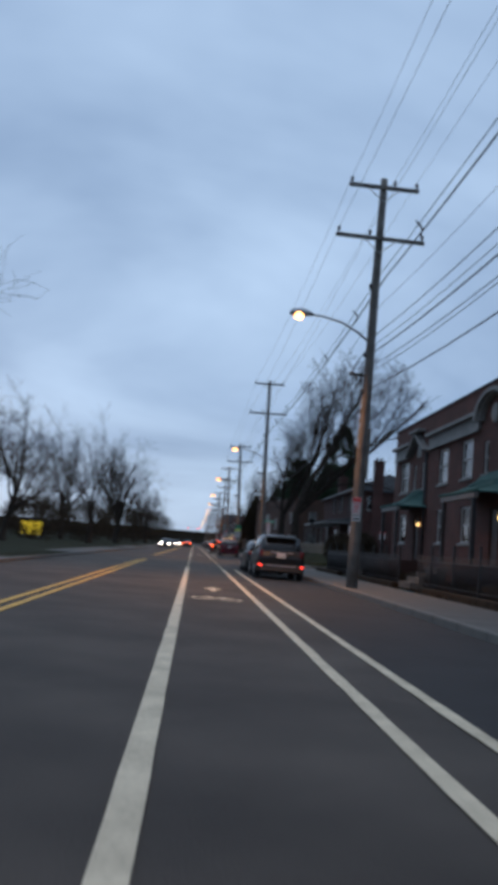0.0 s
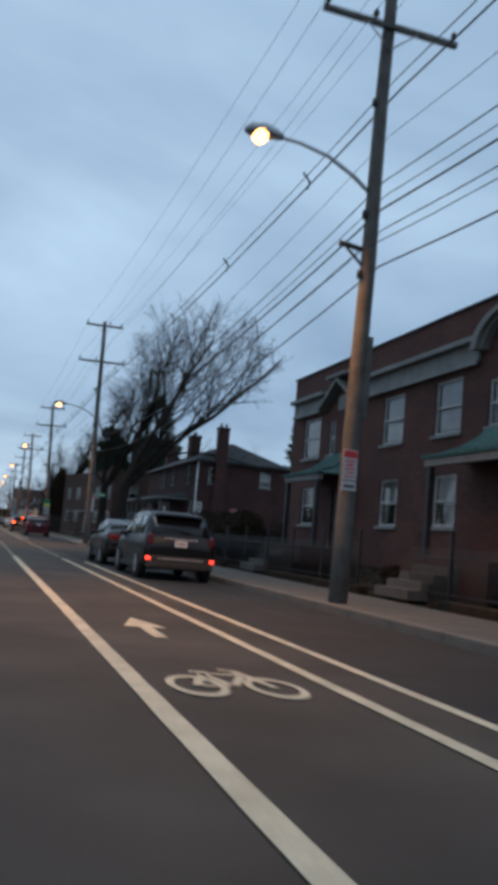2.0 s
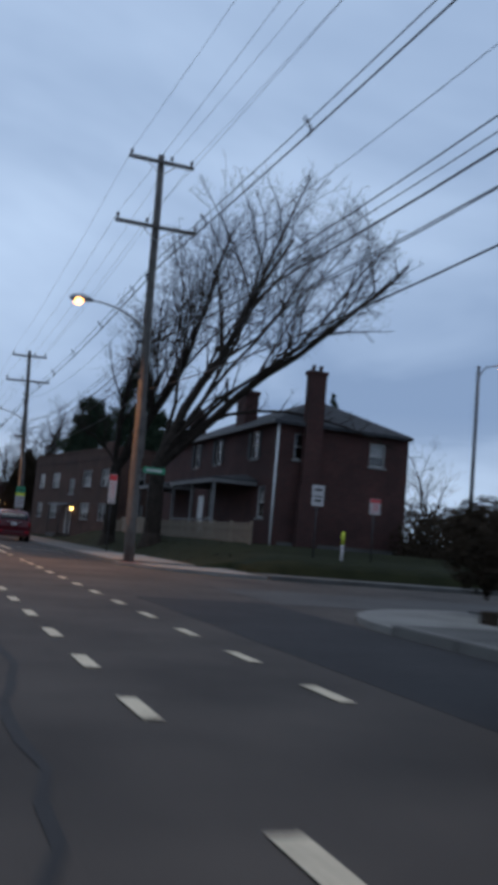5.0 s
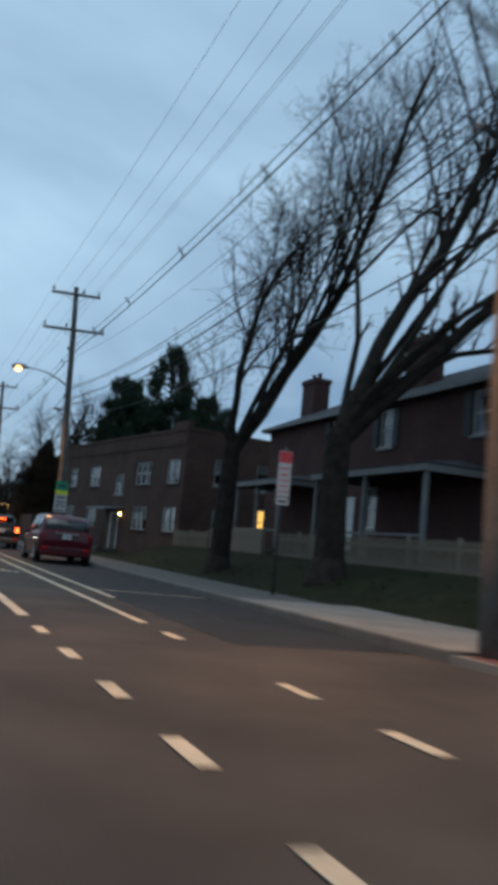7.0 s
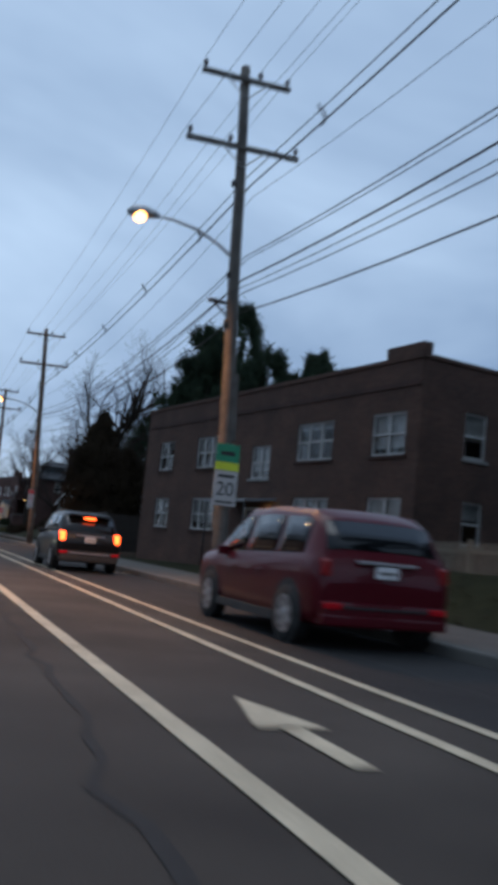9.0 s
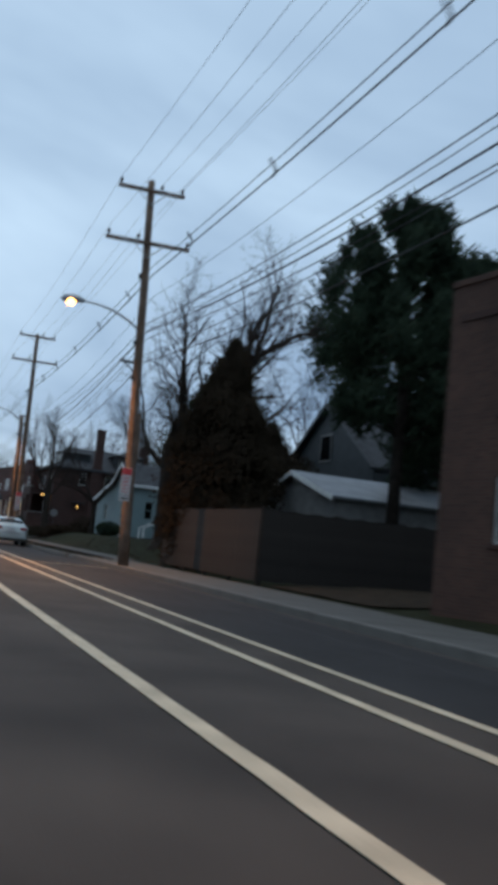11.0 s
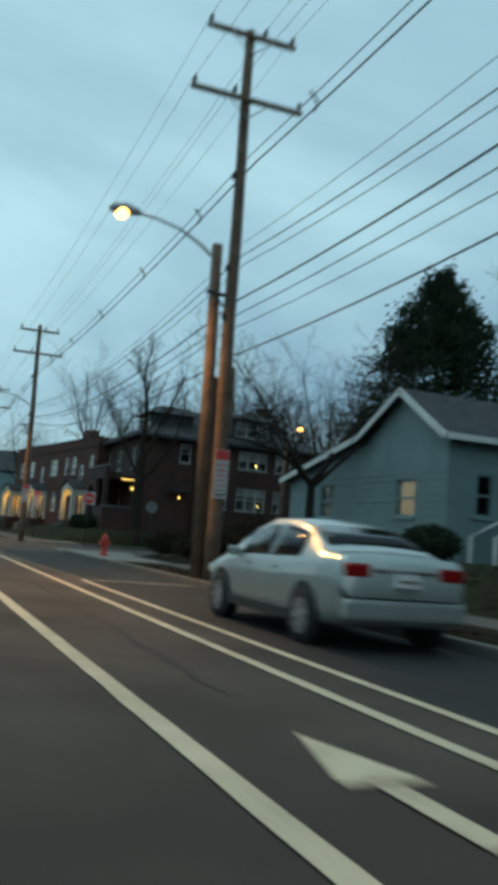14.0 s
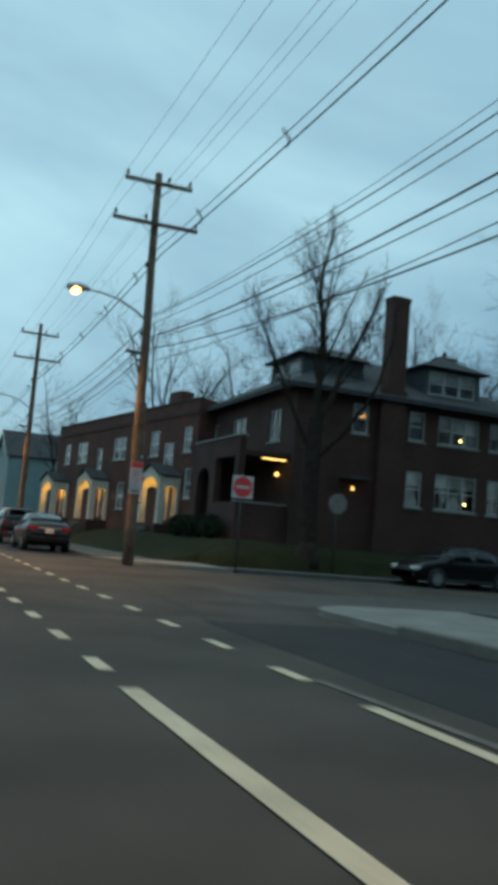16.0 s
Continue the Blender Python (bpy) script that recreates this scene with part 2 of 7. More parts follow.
ALLOY = surface("alloy_rim", (0.30, 0.30, 0.31), (0.46, 0.46, 0.47), 5.0, 0.35, 0.0, 30, metal=0.7)
TRIM_BLACK = surface("black_plastic_trim", (0.018, 0.018, 0.019), (0.034, 0.034, 0.035), 5.0, 0.6, 0.05, 50)
LENS_RED = surface("red_lamp_lens", (0.19, 0.004, 0.008), (0.26, 0.007, 0.010), 8.0, 0.15, 0.0, 30, spec=0.7)
LENS_DARK = surface("dark_red_lamp_lens", (0.055, 0.004, 0.005), (0.085, 0.006, 0.008), 8.0, 0.15, 0.0, 30, spec=0.7)
LENS_CLEAR = surface("clear_lamp_lens", (0.55, 0.55, 0.55), (0.7, 0.7, 0.7), 8.0, 0.12, 0.0, 30, spec=0.8)
PLATE = surface("plate_white", (0.55, 0.55, 0.56), (0.72, 0.72, 0.73), 8.0, 0.5, 0.0, 30)
BRAKE_LIT = glow("lit_brake_lamp", (1.0, 0.085, 0.014), 9.0)
TAIL_LIT = glow("lit_tail_lamp", (1.0, 0.05, 0.03), 3.0)
HEAD_LIT = glow("lit_head_lamp", (1.0, 0.92, 0.75), 25.0)
SODIUM = glow("lit_sodium_lens", (1.0, 0.41, 0.105), 9.0)
WARM_LIT = glow("lit_porch_lamp", (1.0, 0.66, 0.22), 18.0)
DIM_CURTAIN = glow("dim_lit_curtain", (1.0, 0.66, 0.34), 0.16)
LAMPLIT_CURTAIN = glow("lit_curtain", (1.0, 0.58, 0.15), 2.0)
REFLECTOR = surface("red_reflector", (0.42, 0.003, 0.010), (0.52, 0.006, 0.014), 8.0, 0.2, 0.0, 30)
ROOM_LIT = glow("lit_room_lamp", (1.0, 0.62, 0.22), 2.2)
STRIP_LIT = glow("lit_porch_strip", (1.0, 0.55, 0.16), 3.2)


def car_paint(name, c, metal=0.0):
    m = surface(name, tuple(0.85 * v for v in c), c, 3.0, 0.32, 0.0, 40, metal=metal, spec=0.14)
    m.node_tree.nodes["Principled BSDF"].inputs["Coat Weight"].default_value = 0.35
    m.node_tree.nodes["Principled BSDF"].inputs["Coat Roughness"].default_value = 0.03
    return m


# ---- building blocks ----
def link_mesh(name, bm, material):
    me = bpy.data.meshes.new(name)
    bm.to_mesh(me)
    bm.free()
    if material:
        me.materials.append(material)
    return new(name, me)


def part(name, bm, material, parent=None, label=""):
    ob = link_mesh(name, bm, material)
    if parent:
        ob.parent = parent
        ob.matrix_parent_inverse = Matrix()
    if label:
        ob["label"] = label
    return ob


def thing(name, x, y, z, rz=0.0, label="", category="", group="", kind=""):
    ob = new(name)
    ob.matrix_world = pose(x, y, z, 0, 0, rz)
    ob.empty_display_size = 0.3
    return tagged(ob, label, category, group, kind)


def structure(name, bm, material, label, category):
    return tagged(link_mesh(name, bm, material), label, category, kind="structure")


def box(bm, x0, x1, y0, y1, z0, z1, bevel=0.0):
    r = bmesh.ops.create_cube(bm, size=1.0)
    bmesh.ops.scale(bm, vec=(x1 - x0, y1 - y0, z1 - z0), verts=r["verts"])
    bmesh.ops.translate(bm, vec=((x0 + x1) / 2, (y0 + y1) / 2, (z0 + z1) / 2), verts=r["verts"])
    if bevel:
        es = {e for v in r["verts"] for e in v.link_edges}
        bmesh.ops.bevel(bm, geom=list(es), offset=bevel, segments=2, affect="EDGES", profile=0.6)
    return bm


def B(*a, bevel=0.0):
    return box(bmesh.new(), *a, bevel=bevel)


def tube(bm, pts, radii, n=6, caps=True):
    """A tube along points, with a radius at each."""
    rings = []
    prev = None
    for i, p in enumerate(pts):
        p = Vector(p)
        d = Vector(pts[min(i + 1, len(pts) - 1)]) - Vector(pts[max(i - 1, 0)])
        d.normalize()
        ref = Vector((0, 0, 1)) if abs(d.z) < 0.9 else Vector((1, 0, 0))
        if prev is not None:
            a = (prev - d * prev.dot(d))
            a = a.normalized() if a.length > 1e-4 else d.cross(ref).normalized()
        else:
            a = d.cross(ref).normalized()
        prev = a
        b = d.cross(a)
        r = radii[i] if hasattr(radii, "__len__") else radii
        rings.append([bm.verts.new(p + (a * math.cos(2 * math.pi * k / n) + b * math.sin(2 * math.pi * k / n)) * r) for k in range(n)])
    for q, w in zip(rings, rings[1:]):
        for k in range(n):
            f = bm.faces.new((q[k], q[(k + 1) % n], w[(k + 1) % n], w[k]))
            f.smooth = True
    if caps and n > 2:
        bm.faces.new(rings[0][::-1]); bm.faces.new(rings[-1])
    return bm


def cyl(p0, p1, r0, r1=None, n=12):
    return tube(bmesh.new(), [p0, p1], [r0, r1 if r1 is not None else r0], n)


def lathe(bm, prof, axis="z", n=20, at=(0, 0, 0)):
    """A body of revolution from (radius, height) pairs."""
    rings = []
    for r, h in prof:
        ring = []
        for k in range(n):
            a = 2 * math.pi * k / n
            c, s = r * math.cos(a), r * math.sin(a)
            v = {"z": (c, s, h), "x": (h, c, s), "y": (c, h, s)}[axis]
            ring.append(bm.verts.new(Vector(v) + Vector(at)))
        rings.append(ring)
    for q, w in zip(rings, rings[1:]):
        for k in range(n):
            f = bm.faces.new((q[k], q[(k + 1) % n], w[(k + 1) % n], w[k]))
            f.smooth = True
    bm.faces.new(rings[0][::-1]); bm.faces.new(rings[-1])
    bmesh.ops.recalc_face_normals(bm, faces=bm.faces)
    return bm


def prism(bm, poly, z0, z1):
    """A flat outline pulled up from z0 to z1."""
    lo = [bm.verts.new((x, y, z0)) for x, y in poly]
    hi = [bm.verts.new((x, y, z1)) for x, y in poly]
    bm.faces.new(lo[::-1]); bm.faces.new(hi)
    for i in range(len(poly)):
        j = (i + 1) % len(poly)
        bm.faces.new((lo[i], lo[j], hi[j], hi[i]))
    bmesh.ops.recalc_face_normals(bm, faces=bm.faces)
    return bm


def slab(bm, quad, thick):
    """A sloping plate from four corners, thickened downwards."""
    q = [Vector(p) for p in quad]
    nrm = (q[1] - q[0]).cross(q[3] - q[0]).normalized()
    if nrm.z < 0:
        nrm = -nrm
    a = [bm.verts.new(p) for p in q]
    b = [bm.verts.new(p - nrm * thick) for p in q]
    bm.faces.new(a); bm.faces.new(b[::-1])
    for i in range(4):
        j = (i + 1) % 4
        bm.faces.new((a[i], b[i], b[j], a[j]))
    bmesh.ops.recalc_face_normals(bm, faces=bm.faces)
    return bm


# ---- ground, road and pavements ----
CROSS = ((43.0, 53.2), (173.2, 186.6))          # the two side streets


def kerb_x(y):
    return 6.0 if y < 100 else 6.15


def lawn_height(y):
    for y0, y1, h in ((-400, 43, 0.75), (53.2, 62, 0.75), (62, 92, 1.05), (92, 112, 0.35), (112, 132, 0.3), (132, 163, 1.0), (163, 173.2, 0.45), (186.6, 900, 1.1)):
        if y0 <= y < y1:
            return h
    return 0.5


def ground_z(x, y):
    in_cross = any(a - 0.01 <= y <= b + 0.01 for a, b in CROSS)
    if x < -5.1:
        return 0.1 + 0.35 * min(1, max(0, (-x - 8) / 10)) + 0.15 * noise.noise((x * 0.05, y * 0.05, 0))
    if x <= 6.3:
        return -0.15
    edge = min([abs(y - e) for c in CROSS for e in c] + [9])
    if in_cross or (x < 10.1 and edge < 3.9):
        return -0.15
    h = lawn_height(y) * min(1, 0.25 + edge / 6) if edge > 1.75 else 0.07
    k = min(1, max(0, (x - 8.6) / 3.6))
    k = k * k * (3 - 2 * k)
    return 0.10 + (h - 0.10) * k + (0.05 * noise.noise((x * 0.4, y * 0.4, 0)) if k > 0.2 else 0)


def ground_sheet():
    xs = [-1500, -600, -250, -120, -60, -30, -18, -12, -8.5, -7, -5.2, -5.1, 6.3, 6.32, 8.6, 9.2, 9.8, 10.05, 10.15] + [10.4 + 0.6 * i for i in range(0, 10)] + [17, 20, 25, 32, 45, 70, 120, 250, 600, 1500]
    ys = [-1200, -400, -150, -80] + [-60 + 4 * i for i in range(0, 25) if -60 + 4 * i < 39] + [39.05, 39.15, 41.2, 41.3, 42.98, 43.0, 48, 53.2, 53.22, 54.9, 55, 57.05, 57.15] + [58 + 2 * i for i in range(0, 56)] + [169.25, 169.35]
    ys += [171.4, 171.6, 173.18, 173.2, 180, 186.6, 186.62, 188.2, 188.4, 190.45, 190.55] + [191 + 4 * i for i in range(0, 16)] + [270, 320, 400, 600, 1000, 2000, 4000]
    bm = bmesh.new()
    grid = [[bm.verts.new((x, y, ground_z(x, y))) for x in xs] for y in ys]
    for r0, r1 in zip(grid, grid[1:]):
        for i in range(len(xs) - 1):
            f = bm.faces.new((r0[i], r0[i + 1], r1[i + 1], r1[i]))
            f.smooth = True
    structure("ground", bm, GRASS, "dull winter grass over gently rising front lawns", "ground")


ground_sheet()
bm = bmesh.new()
box(bm, -5.1, 6.1, -150, 1500, -0.4, 0.0)
for y0, y1 in CROSS:
    box(bm, 6.1, 90, y0, y1, -0.4, 0.0)
    for ya, yb in ((y0 - 3.95, y0), (y1, y1 + 3.95)):
        box(bm, 6.1, 10.1, ya, yb, -0.4, 0.0)
structure("road", bm, ASPHALT, "grey worn asphalt street with two side streets", "road")
bm = bmesh.new()
for y0, y1 in ((-150, 43.5), (58.0, 170.5), (191, 600)):
    box(bm, 3.36, 5.88, y0, y1, -0.1, 0.004)
structure("road_parking_lane", bm, ASPHALT_NEW, "darker asphalt strip of the parking lane", "road")
bm = bmesh.new()
for y0, y1 in CROSS:
    box(bm, 6.12, 60, y0 + 0.5, y0 + 4.6, -0.1, 0.004)
structure("road_patch", bm, ASPHALT_OLD, "paler worn asphalt patches in the side streets", "road")


def stripe(name, x, w, y0, y1, material, label):
    """A painted line, slightly uneven along its edges."""
    bm = bmesh.new()
    n = max(2, int((y1 - y0) / 0.6))
    rows_ = []
    for i in range(n + 1):
        y = y0 + (y1 - y0) * i / n
        a, b = (0.012 * noise.noise((y * 1.3, x, k)) for k in (0, 5))
        rows_.append([bm.verts.new((x - w / 2 + a, y, 0.0085)), bm.verts.new((x + w / 2 + b, y, 0.0085))])
    for p, q in zip(rows_, rows_[1:]):
        bm.faces.new((p[0], p[1], q[1], q[0]))
    ext = bmesh.ops.extrude_face_region(bm, geom=bm.faces[:])
    bmesh.ops.translate(bm, vec=(0, 0, 0.004), verts=[v for v in ext["geom"] if isinstance(v, bmesh.types.BMVert)])
    bmesh.ops.recalc_face_normals(bm, faces=bm.faces)
    return structure(name, bm, material, label, "road marking")


for x in (-1.42, -1.70):
    for y0, y1 in ((-100, 41), (56, 172), (190, 500)):
        stripe("centre_line", x, 0.11, y0, y1, PAINT_YELLOW, "double yellow centre line, worn paint")
for x, w, spans in ((1.05, 0.16, ((-90, 31.5), (59.9, 165.5), (195, 400))), (2.70, 0.13, ((-90, 32.2), (59.9, 164.9), (197, 400))),
                    (3.32, 0.12, ((-90, 31.0), (64.5, 152.7), (199, 380)))):
    for y0, y1 in spans:
        stripe("lane_line", x, w, y0, y1, PAINT_WHITE_TINTED, "solid white bicycle lane line")
for x in (1.05, 2.70):
    for y0, n, gap in ((33.87 if x < 2 else 34.5, 14, 1.883 if x < 2 else 1.845), (166.6 if x < 2 else 166.3, 15, 1.83)):
        for i in range(n):
            if y0 < 40 and x > 2 and i == 12:
                continue
            y = y0 + gap * i
            stripe("lane_dash", x, 0.13, y - 0.33, y + 0.33, PAINT_WHITE_TINTED, "short white dash of a bicycle lane crossing")["group"] = "bicycle lane dashes"
FADED = surface("faded_road_paint", (0.075, 0.068, 0.058), (0.16, 0.145, 0.12), 1.6, 0.8, 0.1, 30)
bm = bmesh.new()
for k in range(12):
    ya, yb = 152.9 + 1.1 * k, 152.9 + 1.1 * k + 1.06
    xa, xb = 3.42 - 0.045 * 1.1 * k, 3.42 - 0.045 * 1.1 * (k + 1)
    bm.faces.new([bm.verts.new(v) for v in ((xa - 0.05, ya, 0.0095), (xa + 0.05, ya, 0.0095), (xb + 0.05, yb, 0.0095), (xb - 0.05, yb, 0.0095))])
structure("lane_line_faded", bm, FADED, "faded old white line beside the bicycle lane", "road marking")
for y in (124.1, 152.8, 96.5):
    bm = B(3.39, 5.9, y - 0.05, y + 0.05, 0.0085, 0.0125)
    structure("parking_bay_line", bm, PAINT_WHITE_TINTED, "thin white parking bay end line", "road marking")


def ring_flat(bm, cx, cy, r0, r1, sy=1.0, n=24):
    for k in range(n):
        a, b = 2 * math.pi * k / n, 2 * math.pi * (k + 1) / n
        bm.faces.new([bm.verts.new((cx + r * math.cos(t), cy + sy * r * math.sin(t), 0.0125)) for r, t in ((r0, a), (r1, a), (r1, b), (r0, b))])


def bar_flat(bm, p, q, w, z=0.0127):
    p, q = Vector((*p, z)), Vector((*q, z))
    s = (q - p).cross(Vector((0, 0, 1))).normalized() * w / 2
    bm.faces.new([bm.verts.new(v) for v in (p - s, p + s, q + s, q - s)])


def bike_symbol(y):
    """A stretched bicycle and an arrow, painted on the lane."""
    cx = 1.83
    bm = bmesh.new()
    for x in (cx - 0.32, cx + 0.32):
        ring_flat(bm, x, y, 0.17, 0.235, 1.9)
    for p, q in (((-0.32, 0), (-0.14, 0.55)), ((-0.14, 0.55), (0.20, 0.55)), ((0.32, 0), (0.18, 0.75)), ((-0.02, 0.0), (0.20, 0.55)), ((-0.02, 0.0), (-0.16, 0.62)),
                 ((-0.32, 0), (-0.02, 0)), ((0.18, 0.75), (0.06, 0.80)), ((-0.24, 0.64), (-0.08, 0.64))):
        bar_flat(bm, (cx + p[0], y + p[1]), (cx + q[0], y + q[1]), 0.075)
    structure("bike_symbol", bm, PAINT_WHITE_TINTED, "worn white bicycle symbol painted on the lane", "road marking")
    bm = bmesh.new()
    ya = y + 2.9
    bar_flat(bm, (cx, ya), (cx, ya + 1.0), 0.16)
    bm.faces.new([bm.verts.new((cx + a, ya + b, 0.0127)) for a, b in ((-0.26, 0.95), (0.26, 0.95), (0.0, 2.0))])
    structure("arrow_marking", bm, PAINT_WHITE_TINTED, "white straight arrow painted on the bicycle lane", "road marking")


bm = bmesh.new()
bar_flat(bm, (3.36, 66.55), (5.85, 66.35), 0.11)
structure("parking_bay_line", bm, PAINT_WHITE_TINTED, "white line across the parking lane's start", "road marking")
for y in (8.6, 71.4, 133.8, 203.0):
    bike_symbol(y)


# tar-sealed cracks wandering over the asphalt
rc = random.Random(31)
for k, (x, y, dx, dy, n) in enumerate(((4.6, 14, 0.02, 1.0, 16), (-0.4, 20, 0.05, 1.0, 22), (8, 47, 1.0, 0.1, 20), (2.0, 49.5, 1.0, -0.05, 14), (4.4, 60, 0.0, 1.0, 30), (0.2, 66, 0.03, 1.0, 20), (5.2, 98, -0.02, 1.0, 26), (-0.8, 104, 0.0, 1.0, 30),
                                        (4.9, 144, 0.0, 1.0, 24), (1.9, 140, 0.01, 1.0, 20), (7, 178, 1.0, 0.06, 22), (1.0, 181, 1.0, -0.04, 18), (9.5, 176, 0.4, 0.8, 10), (3.5, 170, 0.1, 1.0, 16))):
    bm = bmesh.new()
    rows_ = []
    for i in range(n * 2 + 1):
        w = 0.018 + 0.014 * rc.random()
        px, py = x + dx * i * 0.5 + rc.gauss(0, 0.05) * abs(dy), y + dy * i * 0.5 + rc.gauss(0, 0.05) * abs(dx)
        rows_.append([bm.verts.new((px - w * abs(dy) * 1.4, py - w * abs(dx), 0.0065)), bm.verts.new((px + w * abs(dy) * 1.4, py + w * abs(dx), 0.0065))])
    for p, q in zip(rows_, rows_[1:]):
        bm.faces.new((p[0], p[1], q[1], q[0]))
    structure("road_crack", bm, RUBBER, "dark tar-sealed crack in the asphalt", "road")


# kerbs and pavement slabs: pieces of the two kerbs and footways
def footway(name, y0, y1, x0, x1, step, verge=0.0, slab_mat=CONCRETE):
    root = thing(name, 0, 0, 0, 0, "pale concrete footway slabs with a kerb along the street", "pavement", kind="structure")
    n = max(1, round((y1 - y0) / step))
    s = (y1 - y0) / n
    me = None
    k = 0
    bm = B(verge, x1 - x0 - 0.2, 0.008, s - 0.008, -0.25, 0.15, bevel=0.012)
    me = bpy.data.meshes.new("slab"); bm.to_mesh(me); bm.free(); me.materials.append(slab_mat)
    bk = B(-0.2, -0.006, 0.006, s - 0.006, -0.3, 0.155, bevel=0.03)
    mk = bpy.data.meshes.new("kerb_stone"); bk.to_mesh(mk); bk.free(); mk.materials.append(KERB)
    for i in range(n):
        for nm, mm, dz in (("slab", me, 0.006 * noise.noise((i * 3.1, y0, 2))), ("kerb_stone", mk, 0.0)):
            ob = new(nm, mm)
            ob.parent = root
            ob.location = (x0 + 0.2, y0 + i * s, dz)
    return root


def corner_pad(name, cx, cy, sx, sy, size, label, r=0):
    """A rounded footway corner with dropped kerb: cx, cy is the corner on the kerb lines; sx, sy point inwards."""
    r = r or size
    poly = [(cx + sx * size, cy)] + [(cx + sx * r, cy)] * (r < size) + [(cx + sx * (r - r * math.sin(t)), cy + sy * (r - r * math.cos(t))) for t in [math.pi / 2 * i / 8 for i in range(1, 8)]] + [(cx, cy + sy * r)] + [(cx, cy + sy * size)] * (r < size) + [(cx + sx * size, cy + sy * size)]
    bm = prism(bmesh.new(), poly, -0.25, 0.11)
    return structure(name, bm, CONCRETE_NEW, label, "pavement")


for y0, y1 in ((-45, 38.99), (57.21, 99.9)):
    footway("pavement", y0, y1, 5.9, 8.3, 1.55)
    if y0 > 50:
        bm = B(6.08, 6.75, 56.2, 57.1, 0.06, 0.118, bevel=0.006)
        structure("tactile_pad", bm, TACTILE, "dull red tactile paving pad on the corner ramp", "paving")
for y0, y1 in ((100.0, 132.0), (190.6, 250)):
    footway("pavement", y0, y1, 6.05, 8.3, 1.55)
footway("pavement", 162.2, 169.66, 5.88, 8.3, 1.55, 0.0, CONCRETE_NEW)
footway("pavement", 132.02, 162.18, 5.95, 9.3, 1.55, 1.6)
corner_pad("pavement_corner", 5.9, 43.0, 1, -1, 4.0, "rounded concrete footway corner at the side street")
bm = B(5.96, 8.85, 57.25, 64.9, 0.0, 0.162, bevel=0.01)
structure("pavement_new", bm, CONCRETE_NEW, "pale newly poured concrete footway near the corner", "pavement")
corner_pad("pavement_corner", 5.9, 53.2, 1, 1, 4.0, "pale new concrete corner ramp at the side street")
corner_pad("pavement_corner", 5.9, 173.3, 1, -1, 3.6, "pale new concrete corner ramp at the side street", 1.6)
corner_pad("pavement_corner", 6.05, 186.6, 1, 1, 4.0, "rounded concrete footway corner at the side street")
for cx, cy, sy in ((10.02, 43.0, -1), (10.02, 53.2, 1), (9.72, 173.2, -1), (10.22, 186.6, 1)):
    bm = bmesh.new()
    y_a, y_b = sorted((cy, cy + sy * 1.5))
    box(bm, cx, 40, y_a, y_b, -0.25, 0.13)
    structure("pavement_side", bm, CONCRETE, "concrete footway along the side street", "pavement")
bm = B(-5.3, -5.1, -60, 300, -0.3, 0.14, bevel=0.03)
structure("kerb_far_side", bm, KERB, "worn concrete kerb on the far side of the street", "kerb")
bm = B(-7.2, -5.35, -60, 300, -0.3, 0.12)
structure("pavement_far_side", bm, CONCRETE, "concrete footway on the far side of the street", "pavement")


# ---- utility poles, street lamps, wires ----
POLES = (  # base x, y, pole top, upper arm, lower arm, lamp, lean in degrees
    (6.4, -21.0, 13.6, 13.2, 11.4, True), (6.27, 17.0, 13.6, 13.25, 11.50, True, 1.0), (6.4, 57.0, 14.3, 14.0, 11.65, True, -1.1), (6.24, 89.3, 12.95, 12.55, 10.8, True, -2.6),
    (6.27, 123.5, 13.3, 12.9, 11.05, True, -2.5), (6.36, 153.0, 13.7, 13.5, 11.85, False, -0.7), (6.42, 186.7, 13.1, 12.7, 11.3, True, -1.1),
    (6.4, 214.0, 13.5, 12.8, 11.2, True), (6.4, 253.0, 13.2, 12.8, 11.2, True), (6.4, 287.0, 13.2, 12.8, 11.2, True), (6.4, 321.0, 13.2, 12.8, 11.2, True), (6.4, 355.0, 13.2, 12.8, 11.2, True),
    (6.4, 390.0, 13.2, 12.8, 11.2, True), (6.4, 425.0, 13.2, 12.8, 11.2, True))
ARM_LO, ARM_UP = 1.46, 1.16
POLES = tuple(p if len(p) == 7 else (*p, 0.0) for p in POLES)


def pole_x(p, z):
    """Where the leaning pole stands at a height."""
    return p[0] + math.tan(radians(p[6])) * z


LAMP_Z = 8.75


def insulator(at):
    return lathe(bmesh.new(), [(0.02, 0.0), (0.025, 0.08), (0.06, 0.085), (0.05, 0.12), (0.065, 0.13), (0.045, 0.17), (0.05, 0.19), (0.02, 0.22)], "z", 10, at)


